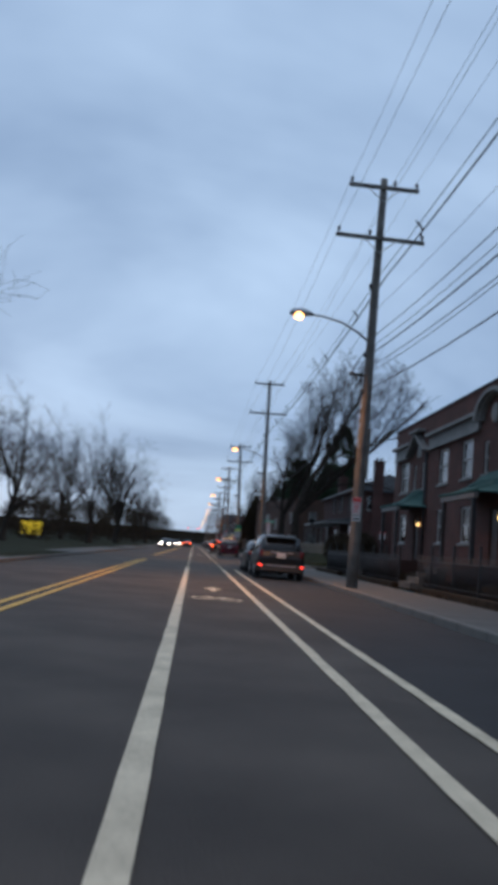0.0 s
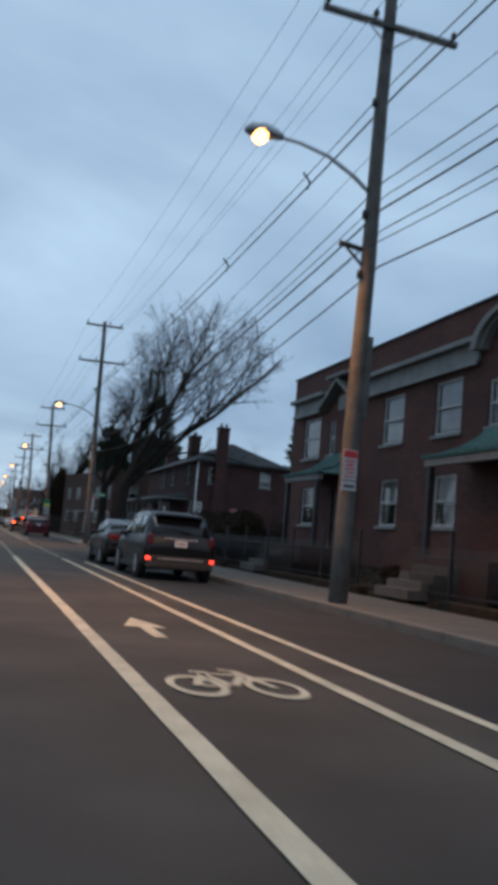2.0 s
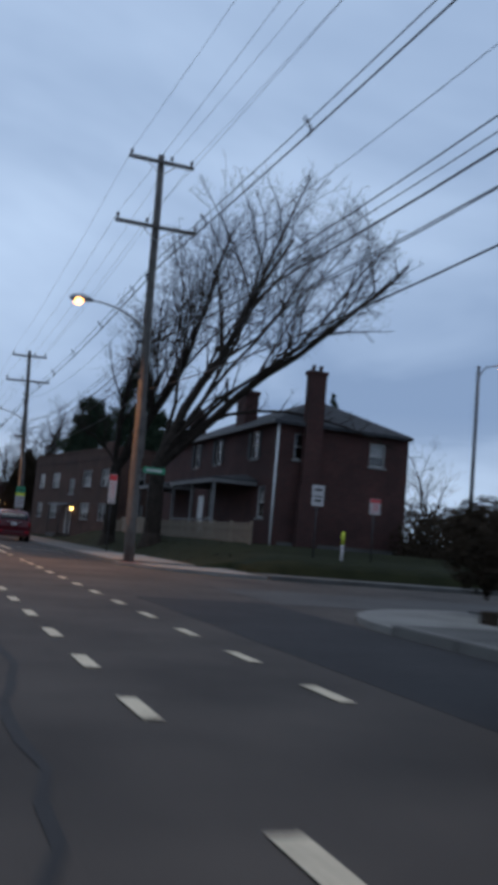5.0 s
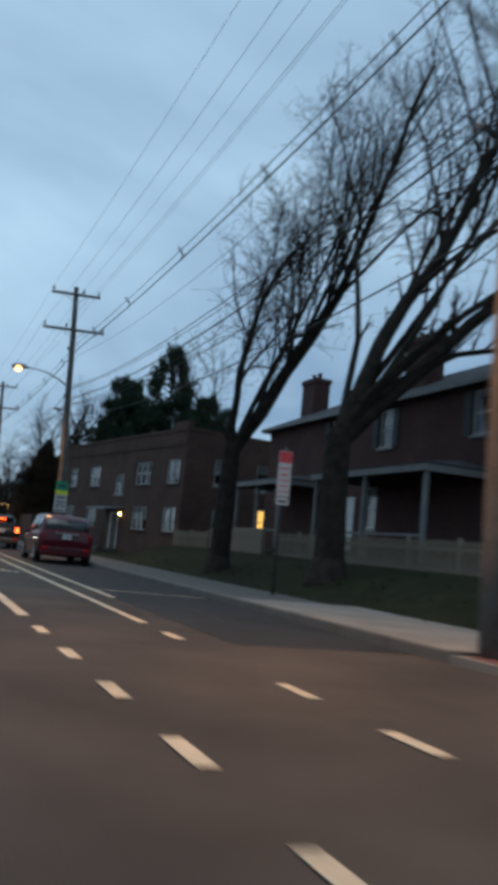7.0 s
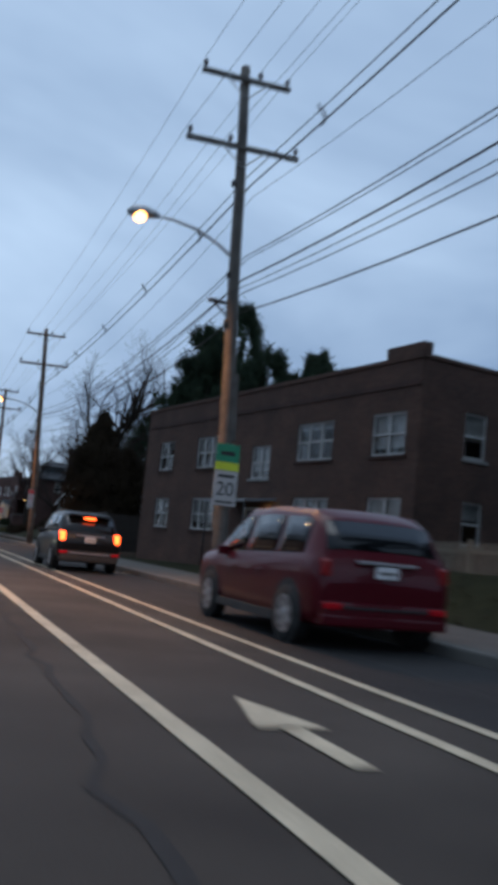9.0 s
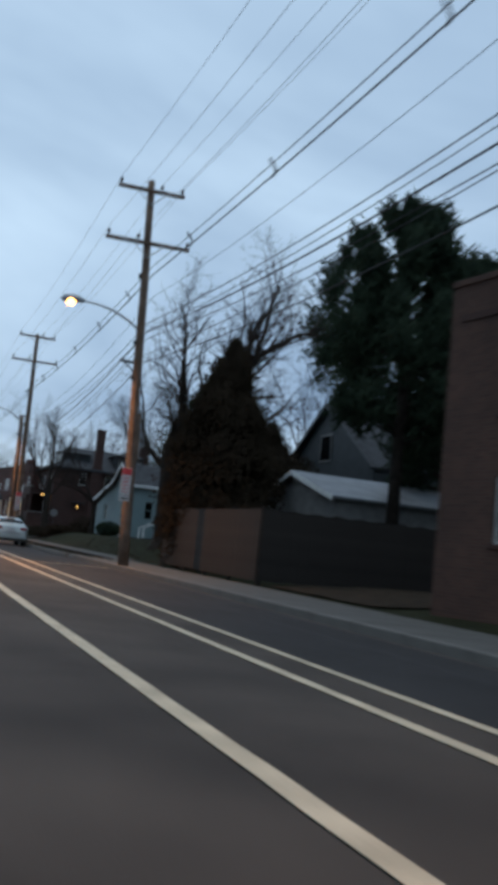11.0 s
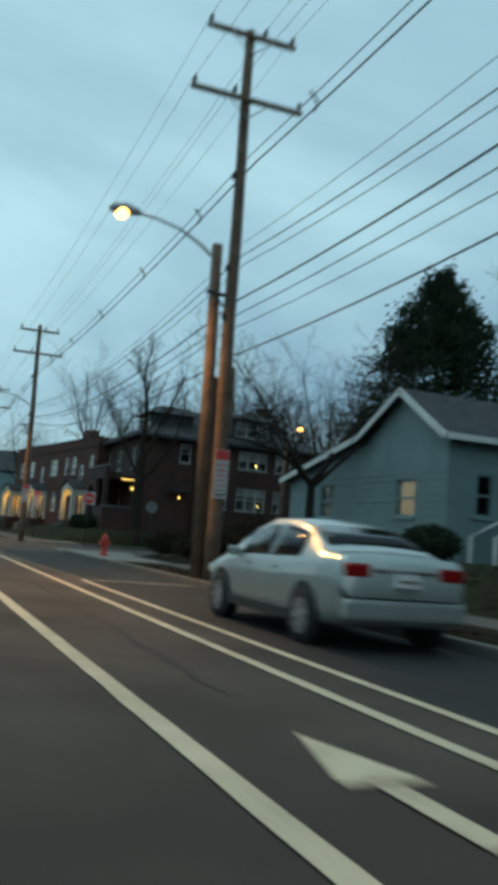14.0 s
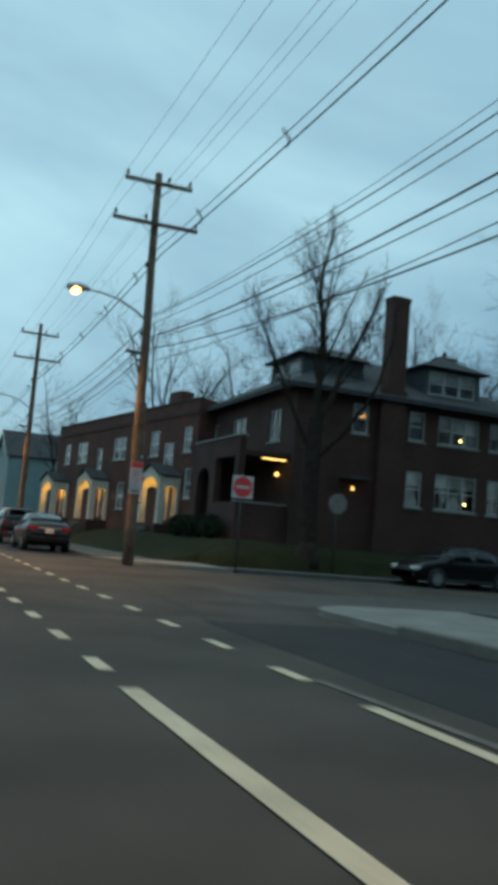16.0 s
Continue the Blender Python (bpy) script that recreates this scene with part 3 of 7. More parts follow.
def street_lamp_parts(root, x, z):
    arm = bmesh.new()
    tube(arm, [(0, 0, z - 0.75), (-0.45, 0, z - 0.42), (-1.0, 0, z - 0.15), (-1.6, 0, z - 0.02), (-2.05, 0, z)], [0.04, 0.04, 0.037, 0.033, 0.03], 8)
    part("lamp_arm", arm, METAL, root, "curved galvanised lamp arm")
    head = bmesh.new()
    tube(head, [(-1.95, 0, z), (-2.1, 0, z + 0.03), (-2.35, 0, z + 0.05), (-2.6, 0, z + 0.02), (-2.72, 0, z - 0.03)], [0.05, 0.10, 0.15, 0.13, 0.05], 12)
    h = part("lamp_head", head, METAL, root, "grey cobra lamp head, lit")
    lens = lathe(bmesh.new(), [(0.02, -0.20), (0.10, -0.185), (0.15, -0.12), (0.165, -0.05), (0.13, 0.02)], "z", 16, (-2.42, 0, z + 0.0))
    part("lamp_lens", lens, SODIUM, h, "glowing orange sodium lamp lens")


def utility_pole(i, x, y, top, up, lo, lamp, lean):
    root = thing("utility_pole", x, y, 0.1, 0, "timber utility pole with two crossarms and lit street lamp" if lamp else "timber utility pole with two crossarms beside a lamp post", "utility pole", "utility poles along the street")
    root.matrix_world = pose(x, y, 0.1, 0, lean, 0)
    z = lambda v: v - 0.1
    sh = bmesh.new()
    n = 8
    # later poles take the timber whose colour already holds orange glare
    wood = TIMBER_GREY if i < 4 else TIMBER_TINTED
    tube(sh, [(0.01 * math.sin(k * 1.7 + i), 0.01 * math.cos(k * 2.1 + i), -0.4 + (top + 0.3) * k / n) for k in range(n + 1)], [0.185 - 0.07 * k / n for k in range(n + 1)], 14)
    part("shaft", sh, wood, root)
    for nm, h, half in (("upper_crossarm", up, ARM_UP), ("lower_crossarm", lo, ARM_LO)):
        bm = B(-half, half, -0.20, -0.10, z(h) - 0.06, z(h) + 0.06, bevel=0.01)
        arm = part(nm, bm, wood, root)
        for xx in ((-half + 0.08, 0.0 + 0.35 * (1 if h == up else -1), half - 0.08)):
            part("insulator", insulator((xx, -0.15, z(h) + 0.06)), PORCELAIN, arm)
        for s in (-1, 1):
            bm = bmesh.new()
            tube(bm, [(s * 0.55, -0.2, z(h) - 0.05), (0.0, -0.17, z(h) - 0.5)], 0.018, 5)
            part("brace", bm, METAL, root)
    bm = bmesh.new()
    tube(bm, [(0, 0, z(6.9)), (-0.45, 0, z(6.95)), (-0.62, 0, z(6.95))], [0.05, 0.05, 0.06], 6)
    tube(bm, [(0, 0, z(6.5)), (-0.5, 0, z(6.93))], 0.03, 5)
    part("cable_bracket", bm, IRON, root)
    for k, h in enumerate((7.6, 6.4, 9.9)):
        bm = lathe(bmesh.new(), [(0.05, -0.08), (0.06, 0), (0.05, 0.08)], "z", 8, (-0.17, -0.05, z(h)))
        part("cable_clamp", bm, IRON, root)
    bm = B(0.08, 0.2, -0.16, -0.04, z(3.6), z(5.2), bevel=0.02)
    part("conduit", bm, wood, root)
    if lamp:
        street_lamp_parts(root, x, z(LAMP_Z))
    return root


for i, p in enumerate(POLES):
    utility_pole(i, *p)
# the lamp post that stands beside one pole
lp = thing("lamp_post", 5.93, 153.35, 0.1, 0, "square timber lamp post with a lit orange street lamp", "street lamp")
part("shaft", tube(bmesh.new(), [(0.22, 0, -0.4), (0.10, 0, 4), (0, 0, 8.15)], [0.16, 0.145, 0.13], 10), TIMBER_TINTED, lp)
street_lamp_parts(lp, 0, 8.5)

for x, y in [(pole_x(p, 8.4) - 2.42, p[1]) for p in POLES[:9] if p[5]] + [(3.51, 153.35)]:
    ld = bpy.data.lights.new("street_lamp_light", "SPOT")
    ld.spot_size, ld.spot_blend = math.radians(164), 1.0
    ld.energy, ld.color, ld.shadow_soft_size = 2700.0, (1.0, 0.42, 0.12), 0.16
    ob = new("street_lamp_light", ld)
    ob.matrix_world = pose(x, y, 8.25, 0, 17, 0)


def wire(name, x_of, z_of, r, sag, label, first=0, last=None):
    """One cable hung from pole to pole."""
    bm = bmesh.new()
    pts = []
    use = POLES[first:last]
    for a, b in zip(use, use[1:]):
        steps = 14
        for k in range(steps + (1 if b is use[-1] else 0)):
            t = k / steps
            s = sag * (b[1] - a[1]) / 34.0 * 4 * t * (1 - t)
            pts.append((x_of(a) * (1 - t) + x_of(b) * t, (a[1] * (1 - t) + b[1] * t) - 0.15, z_of(a) * (1 - t) + z_of(b) * t - s))
    tube(bm, pts, r, 5)
    return tagged(link_mesh(name, bm, CABLE), label, "cable", "overhead cables")


for dx in (-ARM_UP + 0.08, 0.35, ARM_UP - 0.08):
    wire("power_line", lambda p, dx=dx: pole_x(p, 13) + dx, lambda p: p[3] + 0.28, 0.006, 0.35, "thin bare power line high over the footway")
for dx in (-ARM_LO + 0.08, -0.35):
    wire("power_line", lambda p, dx=dx: pole_x(p, 11.5) + dx, lambda p: p[4] + 0.28, 0.006, 0.4, "thin bare power line on the lower crossarms")
# heights at which each run is fixed to the poles, pole by pole
def at_poles(*zs):
    return lambda p: zs[min(POLES.index(p), len(zs) - 1)]


BUNDLE = at_poles(10.3, 10.3, 10.5, 10.02, 10.12, 10.36, 10.42, 10.2, 10.05)
for dx, dz, r in ((0.18, 0.12, 0.013), (0.30, -0.06, 0.020), (0.25, -0.12, 0.018)):
    wire("bundled_cable", lambda p, dx=dx: pole_x(p, 10) + dx, lambda p, dz=dz: BUNDLE(p) + dz, r, 0.33, "heavy black bundled power cable with spacers")
for dx, r, zs in ((0.2, 0.007, (9.25, 9.25, 9.42, 9.63, 9.22, 8.3, 8.3)), (0.16, 0.013, (8.31, 8.31, 8.06, 8.1, 8.33, 7.95, 8.2)), (0.22, 0.010, (8.04, 8.04, 7.93, 8.06, 8.1, 7.74, 7.98)),
                  (0.14, 0.020, (7.73, 7.73, 7.58, 7.51, 8.0, 6.84, 7.48)), (0.2, 0.012, (7.34, 7.34, 6.91, 7.21, 7.79, 6.52, 7.4)), (-0.2, 0.010, (6.85, 6.85, 6.85, 7.1, 7.0, 5.95, 6.5)),
                  (0.18, 0.017, (6.6, 6.6, 5.95, 6.7, 6.97, 5.5, 7.1))):
    wire("telephone_cable", lambda p, dx=dx: pole_x(p, 7) + dx, at_poles(*zs), r, 0.73, "black telephone cable slung between the poles")
for a, b in zip(POLES[:8], POLES[1:9]):
    for t in (0.12, 0.3, 0.5, 0.7, 0.88):
        s = 0.3 * (b[1] - a[1]) / 34.0 * 4 * t * (1 - t)
        zc = BUNDLE(a) * (1 - t) + BUNDLE(b) * t - s
        sp = thing("cable_spacer", pole_x(a, 10) * (1 - t) + pole_x(b, 10) * t + 0.24, a[1] * (1 - t) + b[1] * t - 0.15, zc, 0, "black cable spacer clamped on the bundled cable", "cable spacer", "cable spacers")
        bm = bmesh.new()
        tube(bm, [(-0.06, 0, 0.16), (0.06, 0, -0.03), (0, 0, -0.20)], 0.03, 5)
        tube(bm, [(-0.13, 0, 0.22), (-0.06, 0, 0.11)], 0.025, 5)
        part("clamp", bm, CABLE, sp)


# ---- buildings ----
def wall_panel(u_len, z0, z1, openings, thick=0.3):
    """A wall in its own plane: u along +x, outside towards -y, holes cut through."""
    us = sorted({0.0, u_len, *[o[0] for o in openings], *[o[1] for o in openings]})
    zs = sorted({z0, z1, *[o[2] for o in openings], *[o[3] for o in openings]})
    bm = bmesh.new()
    vs = {}

    def vert(u, z, y):
        k = (round(u, 4), round(z, 4), y)
        if k not in vs:
            vs[k] = bm.verts.new((u, y, z))
        return vs[k]

    def solid(i, j):
        if not (0 <= i < len(us) - 1 and 0 <= j < len(zs) - 1):
            return False
        cu, cz = (us[i] + us[i + 1]) / 2, (zs[j] + zs[j + 1]) / 2
        return not any(o[0] < cu < o[1] and o[2] < cz < o[3] for o in openings)

    for i in range(len(us) - 1):
        for j in range(len(zs) - 1):
            if not solid(i, j):
                continue
            a, b, c, d = (us[i], zs[j]), (us[i + 1], zs[j]), (us[i + 1], zs[j + 1]), (us[i], zs[j + 1])
            bm.faces.new([vert(*p, 0.0) for p in (a, b, c, d)])
            bm.faces.new([vert(*p, thick) for p in (d, c, b, a)])
            for (p, q), (di, dj) in (((a, b), (0, -1)), ((b, c), (1, 0)), ((c, d), (0, 1)), ((d, a), (-1, 0))):
                if not solid(i + di, j + dj):
                    bm.faces.new([vert(*q, 0.0), vert(*p, 0.0), vert(*p, thick), vert(*q, thick)])
    return bm


def place(bm, m):
    bmesh.ops.transform(bm, matrix=m, verts=bm.verts)
    return bm


def window_in(root, m, u0, u1, z0, z1, frame_mat, blind=0.5, lit=False, lights=1, sill=STONE, bars=False, shutters=False):
    """A sash window: frame, panes, sill, blind and what lies behind."""
    w = 0.07
    y0, y1 = 0.05, 0.13
    zm = (z0 + z1) / 2
    W_ = u1 - u0
    cuts = []
    for k in range(lights):
        a = w if k == 0 else W_ * k / lights + 0.05
        b = W_ - w if k == lights - 1 else W_ * (k + 1) / lights - 0.05
        cuts.append((a, b, z0 + w, zm - 0.03))
        if bars:
            mid, zq = (a + b) / 2, (zm + z1) / 2
            for p, q in ((a, mid - 0.013), (mid + 0.013, b)):
                cuts += [(p, q, zm + 0.03, zq - 0.013), (p, q, zq + 0.013, z1 - w)]
        else:
            cuts.append((a, b, zm + 0.03, z1 - w))
    bm = place(wall_panel(W_, z0, z1, cuts, y1 - y0), Matrix.Translation((u0, y0, 0)))
    win = part("window", place(bm, m), frame_mat, root)
    for a, b in ((z0 + w, zm), (zm, z1 - w)):
        g = part("pane", place(B(u0 + w, u1 - w, y1 - 0.035, y1 - 0.028, a, b), m), GLASS, win)
        g.visible_shadow = False
    part("sill", place(B(u0 - 0.08, u1 + 0.08, -0.07, 0.14, z0 - 0.1, z0 - 0.003, bevel=0.01), m), sill, win)
    if blind > 0.02:
        part("blind", place(B(u0 + w, u1 - w, y1 + 0.03, y1 + 0.045, z1 - w - (z1 - z0 - 2 * w) * blind, z1 - w), m), BLIND, win, "pale window blind partly drawn")
    if lit:
        part("room_lamp", place(B(u0 + w, u1 - w, y1 + 0.10, y1 + 0.12, z0 + w, z1 - w), m), ROOM_LIT, win, "warmly lit curtain behind the panes")
    if shutters:
        for a, b in ((u0 - 0.42, u0 - 0.04), (u1 + 0.04, u1 + 0.42)):
            bm = B(a, b, -0.05, -0.004, z0, z1, bevel=0.01)
            for k in range(9):
                zz = z0 + 0.1 + (z1 - z0 - 0.2) * k / 8
                box(bm, a + 0.05, b - 0.05, -0.062, -0.052, zz - 0.03, zz + 0.02)
            part("shutter", place(bm, m), SHUTTER, win, "dark louvred shutter")
    return win


def door_in(root, m, u0, u1, z0, z1, mat=DOOR, frame_mat=WHITE):
    bm = bmesh.new()
    box(bm, u0, u0 + 0.09, -0.02, 0.14, z0, z1); box(bm, u1 - 0.09, u1, -0.02, 0.14, z0, z1); box(bm, u0 + 0.09, u1 - 0.09, -0.02, 0.14, z1 - 0.09, z1)
    fr = part("door_frame", place(bm, m), frame_mat, root)
    bm = B(u0 + 0.09, u1 - 0.09, 0.06, 0.11, z0 + 0.02, z1 - 0.09)
    for a, b in ((0.12, 0.45), (0.52, 0.9)):
        box(bm, u0 + 0.22, u1 - 0.22, 0.045, 0.059, z0 + (z1 - z0) * a, z0 + (z1 - z0) * b, bevel=0.005)
    d = part("door", place(bm, m), mat, root)
    part("door_handle", place(lathe(bmesh.new(), [(0.015, 0), (0.03, -0.03), (0.03, -0.06), (0.01, -0.075)], "y", 10, (u1 - 0.2, 0.06, z0 + 1.0)), m), METAL, d)


def chimney(root, x, y, z0, z1, w, d, mat, pots=2):
    bm = B(x - w / 2, x + w / 2, y - d / 2, y + d / 2, z0, z1 - 0.25)
    box(bm, x - w / 2 - 0.06, x + w / 2 + 0.06, y - d / 2 - 0.06, y + d / 2 + 0.06, z1 - 0.25, z1, bevel=0.02)
    c = part("chimney", bm, mat, root)
    for k in range(pots):
        yy = y + (k - (pots - 1) / 2) * d * 0.45
        part("chimney_pot", lathe(bmesh.new(), [(0.10, 0), (0.09, 0.25), (0.11, 0.27), (0.10, 0.33)], "z", 10, (x, yy, z1)), BRICK_DARK, c)


# -- the long two-storey brick terrace with copper porch roofs --
def terrace_a():
    zb, x0 = 0.75, 11.5
    y_far, length = 34.4, 30.0
    r = thing("brick_apartment_terrace", x0, y_far, 0, -90, "two-storey red brick terrace with pale cornice and green copper porch roofs", "house")
    # in local space u runs towards the viewer's side of the street, outside is towards the street
    I = Matrix()
    U = lambda y: y_far - y
    ups = [(31.7, 33.4), (25.1, 26.5), (21.85, 23.25), (15.4, 16.8), (12.1, 13.5)]
    narrow = [(30.3, 30.85), (28.75, 29.3), (20.05, 20.6), (18.0, 18.55)]
    grounds = [(31.9, 33.2), (25.2, 26.4), (21.9, 23.1), (15.5, 16.7)]
    doors = [(29.2, 30.2), (18.7, 19.7)]
    ops = [(U(b), U(a), 4.45, 5.95) for a, b in ups] + [(U(b), U(a), 4.45, 5.65) for a, b in narrow] + [(U(b), U(a), 1.95, 3.35) for a, b in grounds] + [(U(b), U(a), 1.15, 3.2) for a, b in doors]
    part("wall_front", wall_panel(length, zb - 0.6, 7.55, ops), BRICK, r)
    part("wall_side", B(-0.3, -0.001, 0.0, 12, zb - 0.6, 7.55), BRICK, r)
    # solid block behind the windows, the rooms' shade put into its colour
    part("room_shade_block", B(0.3, length - 0.3, 1.1, 11, 0.2, 7.2), ROOM_SHADE, r)
    part("roof", B(0, length, 0.31, 12, 7.2, 7.35), SHINGLE, r)
    part("parapet", B(-0.3, length, 0.0, 0.3, 7.552, 7.72), BRICK, r)
    part("coping", B(-0.34, length, -0.05, 0.36, 7.723, 7.79), SHINGLE, r, "thin dark metal coping")
    for a, b in ((31.2, 34.45), (21.0, 28.0), (5, 17.6)):
        bm = B(U(b), U(a), -0.10, -0.003, 6.2, 6.66, bevel=0.01)
        box(bm, U(b) - 0.03, U(a) + 0.03, -0.30, -0.003, 6.665, 6.82, bevel=0.03)
        box(bm, U(b), U(a), -0.16, -0.101, 6.08, 6.2, bevel=0.02)
        part("cornice", bm, STONE, r, "pale painted cornice band")
    # small gable over the far entrance, round-headed gable over the nearer one
    for yc, rr, zc in ((29.75, 1.35, 6.12),):
        uc = U(yc)
        bm = bmesh.new()
        for s in (-1, 1):
            slab(bm, [(uc, -0.35, zc + 1.0), (uc + s * 1.6, -0.35, zc + 0.05), (uc + s * 1.6, -0.002, zc + 0.05), (uc, -0.002, zc + 1.0)], 0.12)
        part("gable_moulding", bm, GREY_TRIM, r, "weathered gable moulding")
        part("gable_cap", B(uc - 0.85, uc + 0.85, -0.4, -0.004, zc + 0.98, zc + 1.1, bevel=0.02), STONE, r)
        part("vent_panel", B(uc - 0.33, uc + 0.33, -0.05, -0.003, 5.98, 6.5, bevel=0.01), STONE, r, "square pale stone panel")
    uc = U(19.3)
    bm = bmesh.new()
    n = 20
    for ro, ri, y0 in ((1.75, 1.5, -0.35), (1.5, 1.38, -0.2)):
        for k in range(n):
            a, b = math.pi * k / n, math.pi * (k + 1) / n
            q = [(uc + rr * math.cos(t), 6.42 + 0.57 * rr * math.sin(t)) for rr, t in ((ri, a), (ro, a), (ro, b), (ri, b))]
            v0 = [bm.verts.new((u, y0, z)) for u, z in q]
            v1 = [bm.verts.new((u, 0.02, z)) for u, z in q]
            bm.faces.new(v0)
            for i in range(4):
                bm.faces.new((v0[i], v0[(i + 1) % 4], v1[(i + 1) % 4], v1[i]))
    part("arch_moulding", bm, STONE, r, "pale half-round arch moulding")
    part("medallion", lathe(bmesh.new(), [(0.1, -0.14), (0.30, -0.13), (0.36, -0.10), (0.36, -0.06)], "y", 24, (uc, 0.0, 6.52)), STONE, r, "round pale stone medallion")
    for (a, b) in ups:
        window_in(r, I, U(b), U(a), 4.45, 5.95, WINDOW_WHITE, 0.95, lights=1, sill=STONE, bars=False)
    for (a, b) in narrow:
        window_in(r, I, U(b), U(a), 4.45, 5.65, WINDOW_WHITE, 0.5, bars=False)
    for k, (a, b) in enumerate(grounds):
        window_in(r, I, U(b), U(a), 1.95, 3.35, WINDOW_WHITE, 0.55, bars=False)
    for (a, b) in doors:
        door_in(r, I, U(b), U(a), 1.15, 3.2, DOOR, BRICK_DARK)
    # porches: flared copper roofs on posts, with a floor and steps
    for y0, y1, lit in ((28.1, 31.5, True), (17.3, 21.3, True)):
        ua, ub = U(y1), U(y0)
        prof = [(-0.002, 4.45), (-0.28, 4.12), (-0.62, 3.86), (-1.0, 3.68), (-1.4, 3.58)]
        bm = bmesh.new()
        for (ya, za), (yb, zb2) in zip(prof, prof[1:]):
            ia, ib = 0.9 + ya * 0.64, 0.9 + yb * 0.64
            slab(bm, [(ua + ia, ya, za), (ub - ia, ya, za), (ub - ib, yb, zb2), (ua + ib, yb, zb2)], 0.05)
            for e, d in ((ua, 1), (ub, -1)):
                slab(bm, [(e + d * ib, yb, zb2), (e + d * ia, ya, za), (e + d * ia, -0.002, za), (e + d * ib, -0.002, zb2)], 0.05)
        nrib = int((ub - ua) / 0.45)
        pr = part("porch_roof", bm, COPPER, r, "flared green copper porch roof")
        for k in range(nrib + 1):
            f = k / nrib
            bm = bmesh.new()
            tube(bm, [(ua + 0.9 + y * 0.64 + (ub - ua - 1.8 - y * 1.28) * f, y, z + 0.02) for y, z in prof], 0.018, 4)
            part("seam", bm, COPPER, pr)
        part("porch_beam", B(ua + 0.08, ub - 0.08, -1.34, -1.18, 3.34, 3.52, bevel=0.01), GREY_TRIM, r)
        for u in (ua + 0.3, ub - 0.3):
            part("porch_post", B(u - 0.07, u + 0.07, -1.33, -1.19, 1.131, 3.338, bevel=0.01), IRON, r, "slim dark porch post")
        part("porch_floor", B(ua + 0.1, ub - 0.1, -1.8, -0.002, 0.3, 1.13), BRICK_DARK, r)
        for k in range(4):
            part("step", B((ua + ub) / 2 - 0.8, (ua + ub) / 2 + 0.8, -2.1 - 0.3 * k, -1.8 - 0.3 * k, 0.2, 0.95 - 0.18 * k), CONCRETE, r)
        if lit:
            part("porch_lamp", lathe(bmesh.new(), [(0.02, 0), (0.07, 0.03), (0.08, 0.12), (0.04, 0.18)], "z", 12, (U(29.0 if y0 > 20 else 18.3), -0.12, 2.7)), ROOM_LIT, r, "dim lit porch lamp")
    part("downpipe", cyl((U(28.35), -0.08, 0.7), (U(28.35), -0.08, 6.2), 0.06), IRON, r)


terrace_a()


# -- iron railing, low bed and retaining wall before the terrace --
def iron_fence(y0, y1, x, z, label):
    r = thing("iron_fence", x, y0, z, 0, label, "fence")
    for h in (0.18, 0.92):
        part("rail", B(-0.015, 0.015, 0, y1 - y0, h, h + 0.03), IRON, r)
    n = int((y1 - y0) / 0.13)
    bm = cyl((0, 0, 0.02), (0, 0, 1.12), 0.014, 0.010, 5)
    me = bpy.data.meshes.new("picket"); bm.to_mesh(me); bm.free(); me.materials.append(IRON)
    for k in range(n + 1):
        ob = new("picket", me); ob.parent = r; ob.location = (0, k * (y1 - y0) / n, 0)
    for k in range(int((y1 - y0) / 2.4) + 1):
        part("post", B(-0.035, 0.035, min(k * 2.4, y1 - y0) - 0.035, min(k * 2.4, y1 - y0) + 0.035, -0.2, 1.45, bevel=0.008), IRON, r)


iron_fence(22.0, 39.5, 8.95, 0.22, "black iron picket fence behind the footway")
iron_fence(8.0, 19.3, 8.95, 0.22, "black iron picket fence behind the footway")
for y0, y1 in ((20.9, 27.8), (9.0, 17.2), (33.0, 40.5)):
    bed = B(8.45, 8.75, y0, y1, -0.2, 0.32, bevel=0.04)
    tagged(link_mesh("garden_wall", bed, SOIL), "low rough dark stone garden wall beside the footway", "wall")
rnd = random.Random(4)


def litter(x0, x1, y0, y1, count, name, label):
    bm = bmesh.new()
    for _ in range(count):
        x, y = rnd.uniform(x0, x1), rnd.uniform(y0, y1)
        z = ground_z(x, y) + 0.03
        s = rnd.uniform(0.03, 0.08)
        a = rnd.uniform(0, 6.3)
        v = [bm.verts.new((x + s * math.cos(a + k), y + s * math.sin(a + k), z + rnd.uniform(0, 0.05))) for k in (0, 1.6, 3.1, 4.7)]
        bm.faces.new(v)
    return tagged(link_mesh(name, bm, SOIL), label, "leaves", kind="stuff")


def soil_bed(x0, x1, y0, y1, label):
    """Bare soil that follows the ground."""
    nx, ny = max(2, int((x1 - x0) / 0.6)), max(2, int((y1 - y0) / 0.8))
    bm = bmesh.new()
    g_ = [[bm.verts.new((x0 + (x1 - x0) * i / nx + 0.15 * noise.noise((i, j, 3)), y0 + (y1 - y0) * j / ny + 0.15 * noise.noise((i, j, 7)),
                         ground_z(x0 + (x1 - x0) * i / nx, y0 + (y1 - y0) * j / ny) + 0.05 + 0.05 * noise.noise((i * 0.8, j * 0.8, 1)))) for i in range(nx + 1)] for j in range(ny + 1)]
    for p, q in zip(g_, g_[1:]):
        for i in range(nx):
            bm.faces.new((p[i], p[i + 1], q[i + 1], q[i])).smooth = True
    structure("ground_bed", bm, SOIL, label, "soil")


soil_bed(8.85, 11.4, 4.0, 41.0, "dark bare soil and dead plants in the terrace's front beds")
soil_bed(9.5, 30.0, 161.5, 171.2, "dark bare soil of the overgrown corner lot")
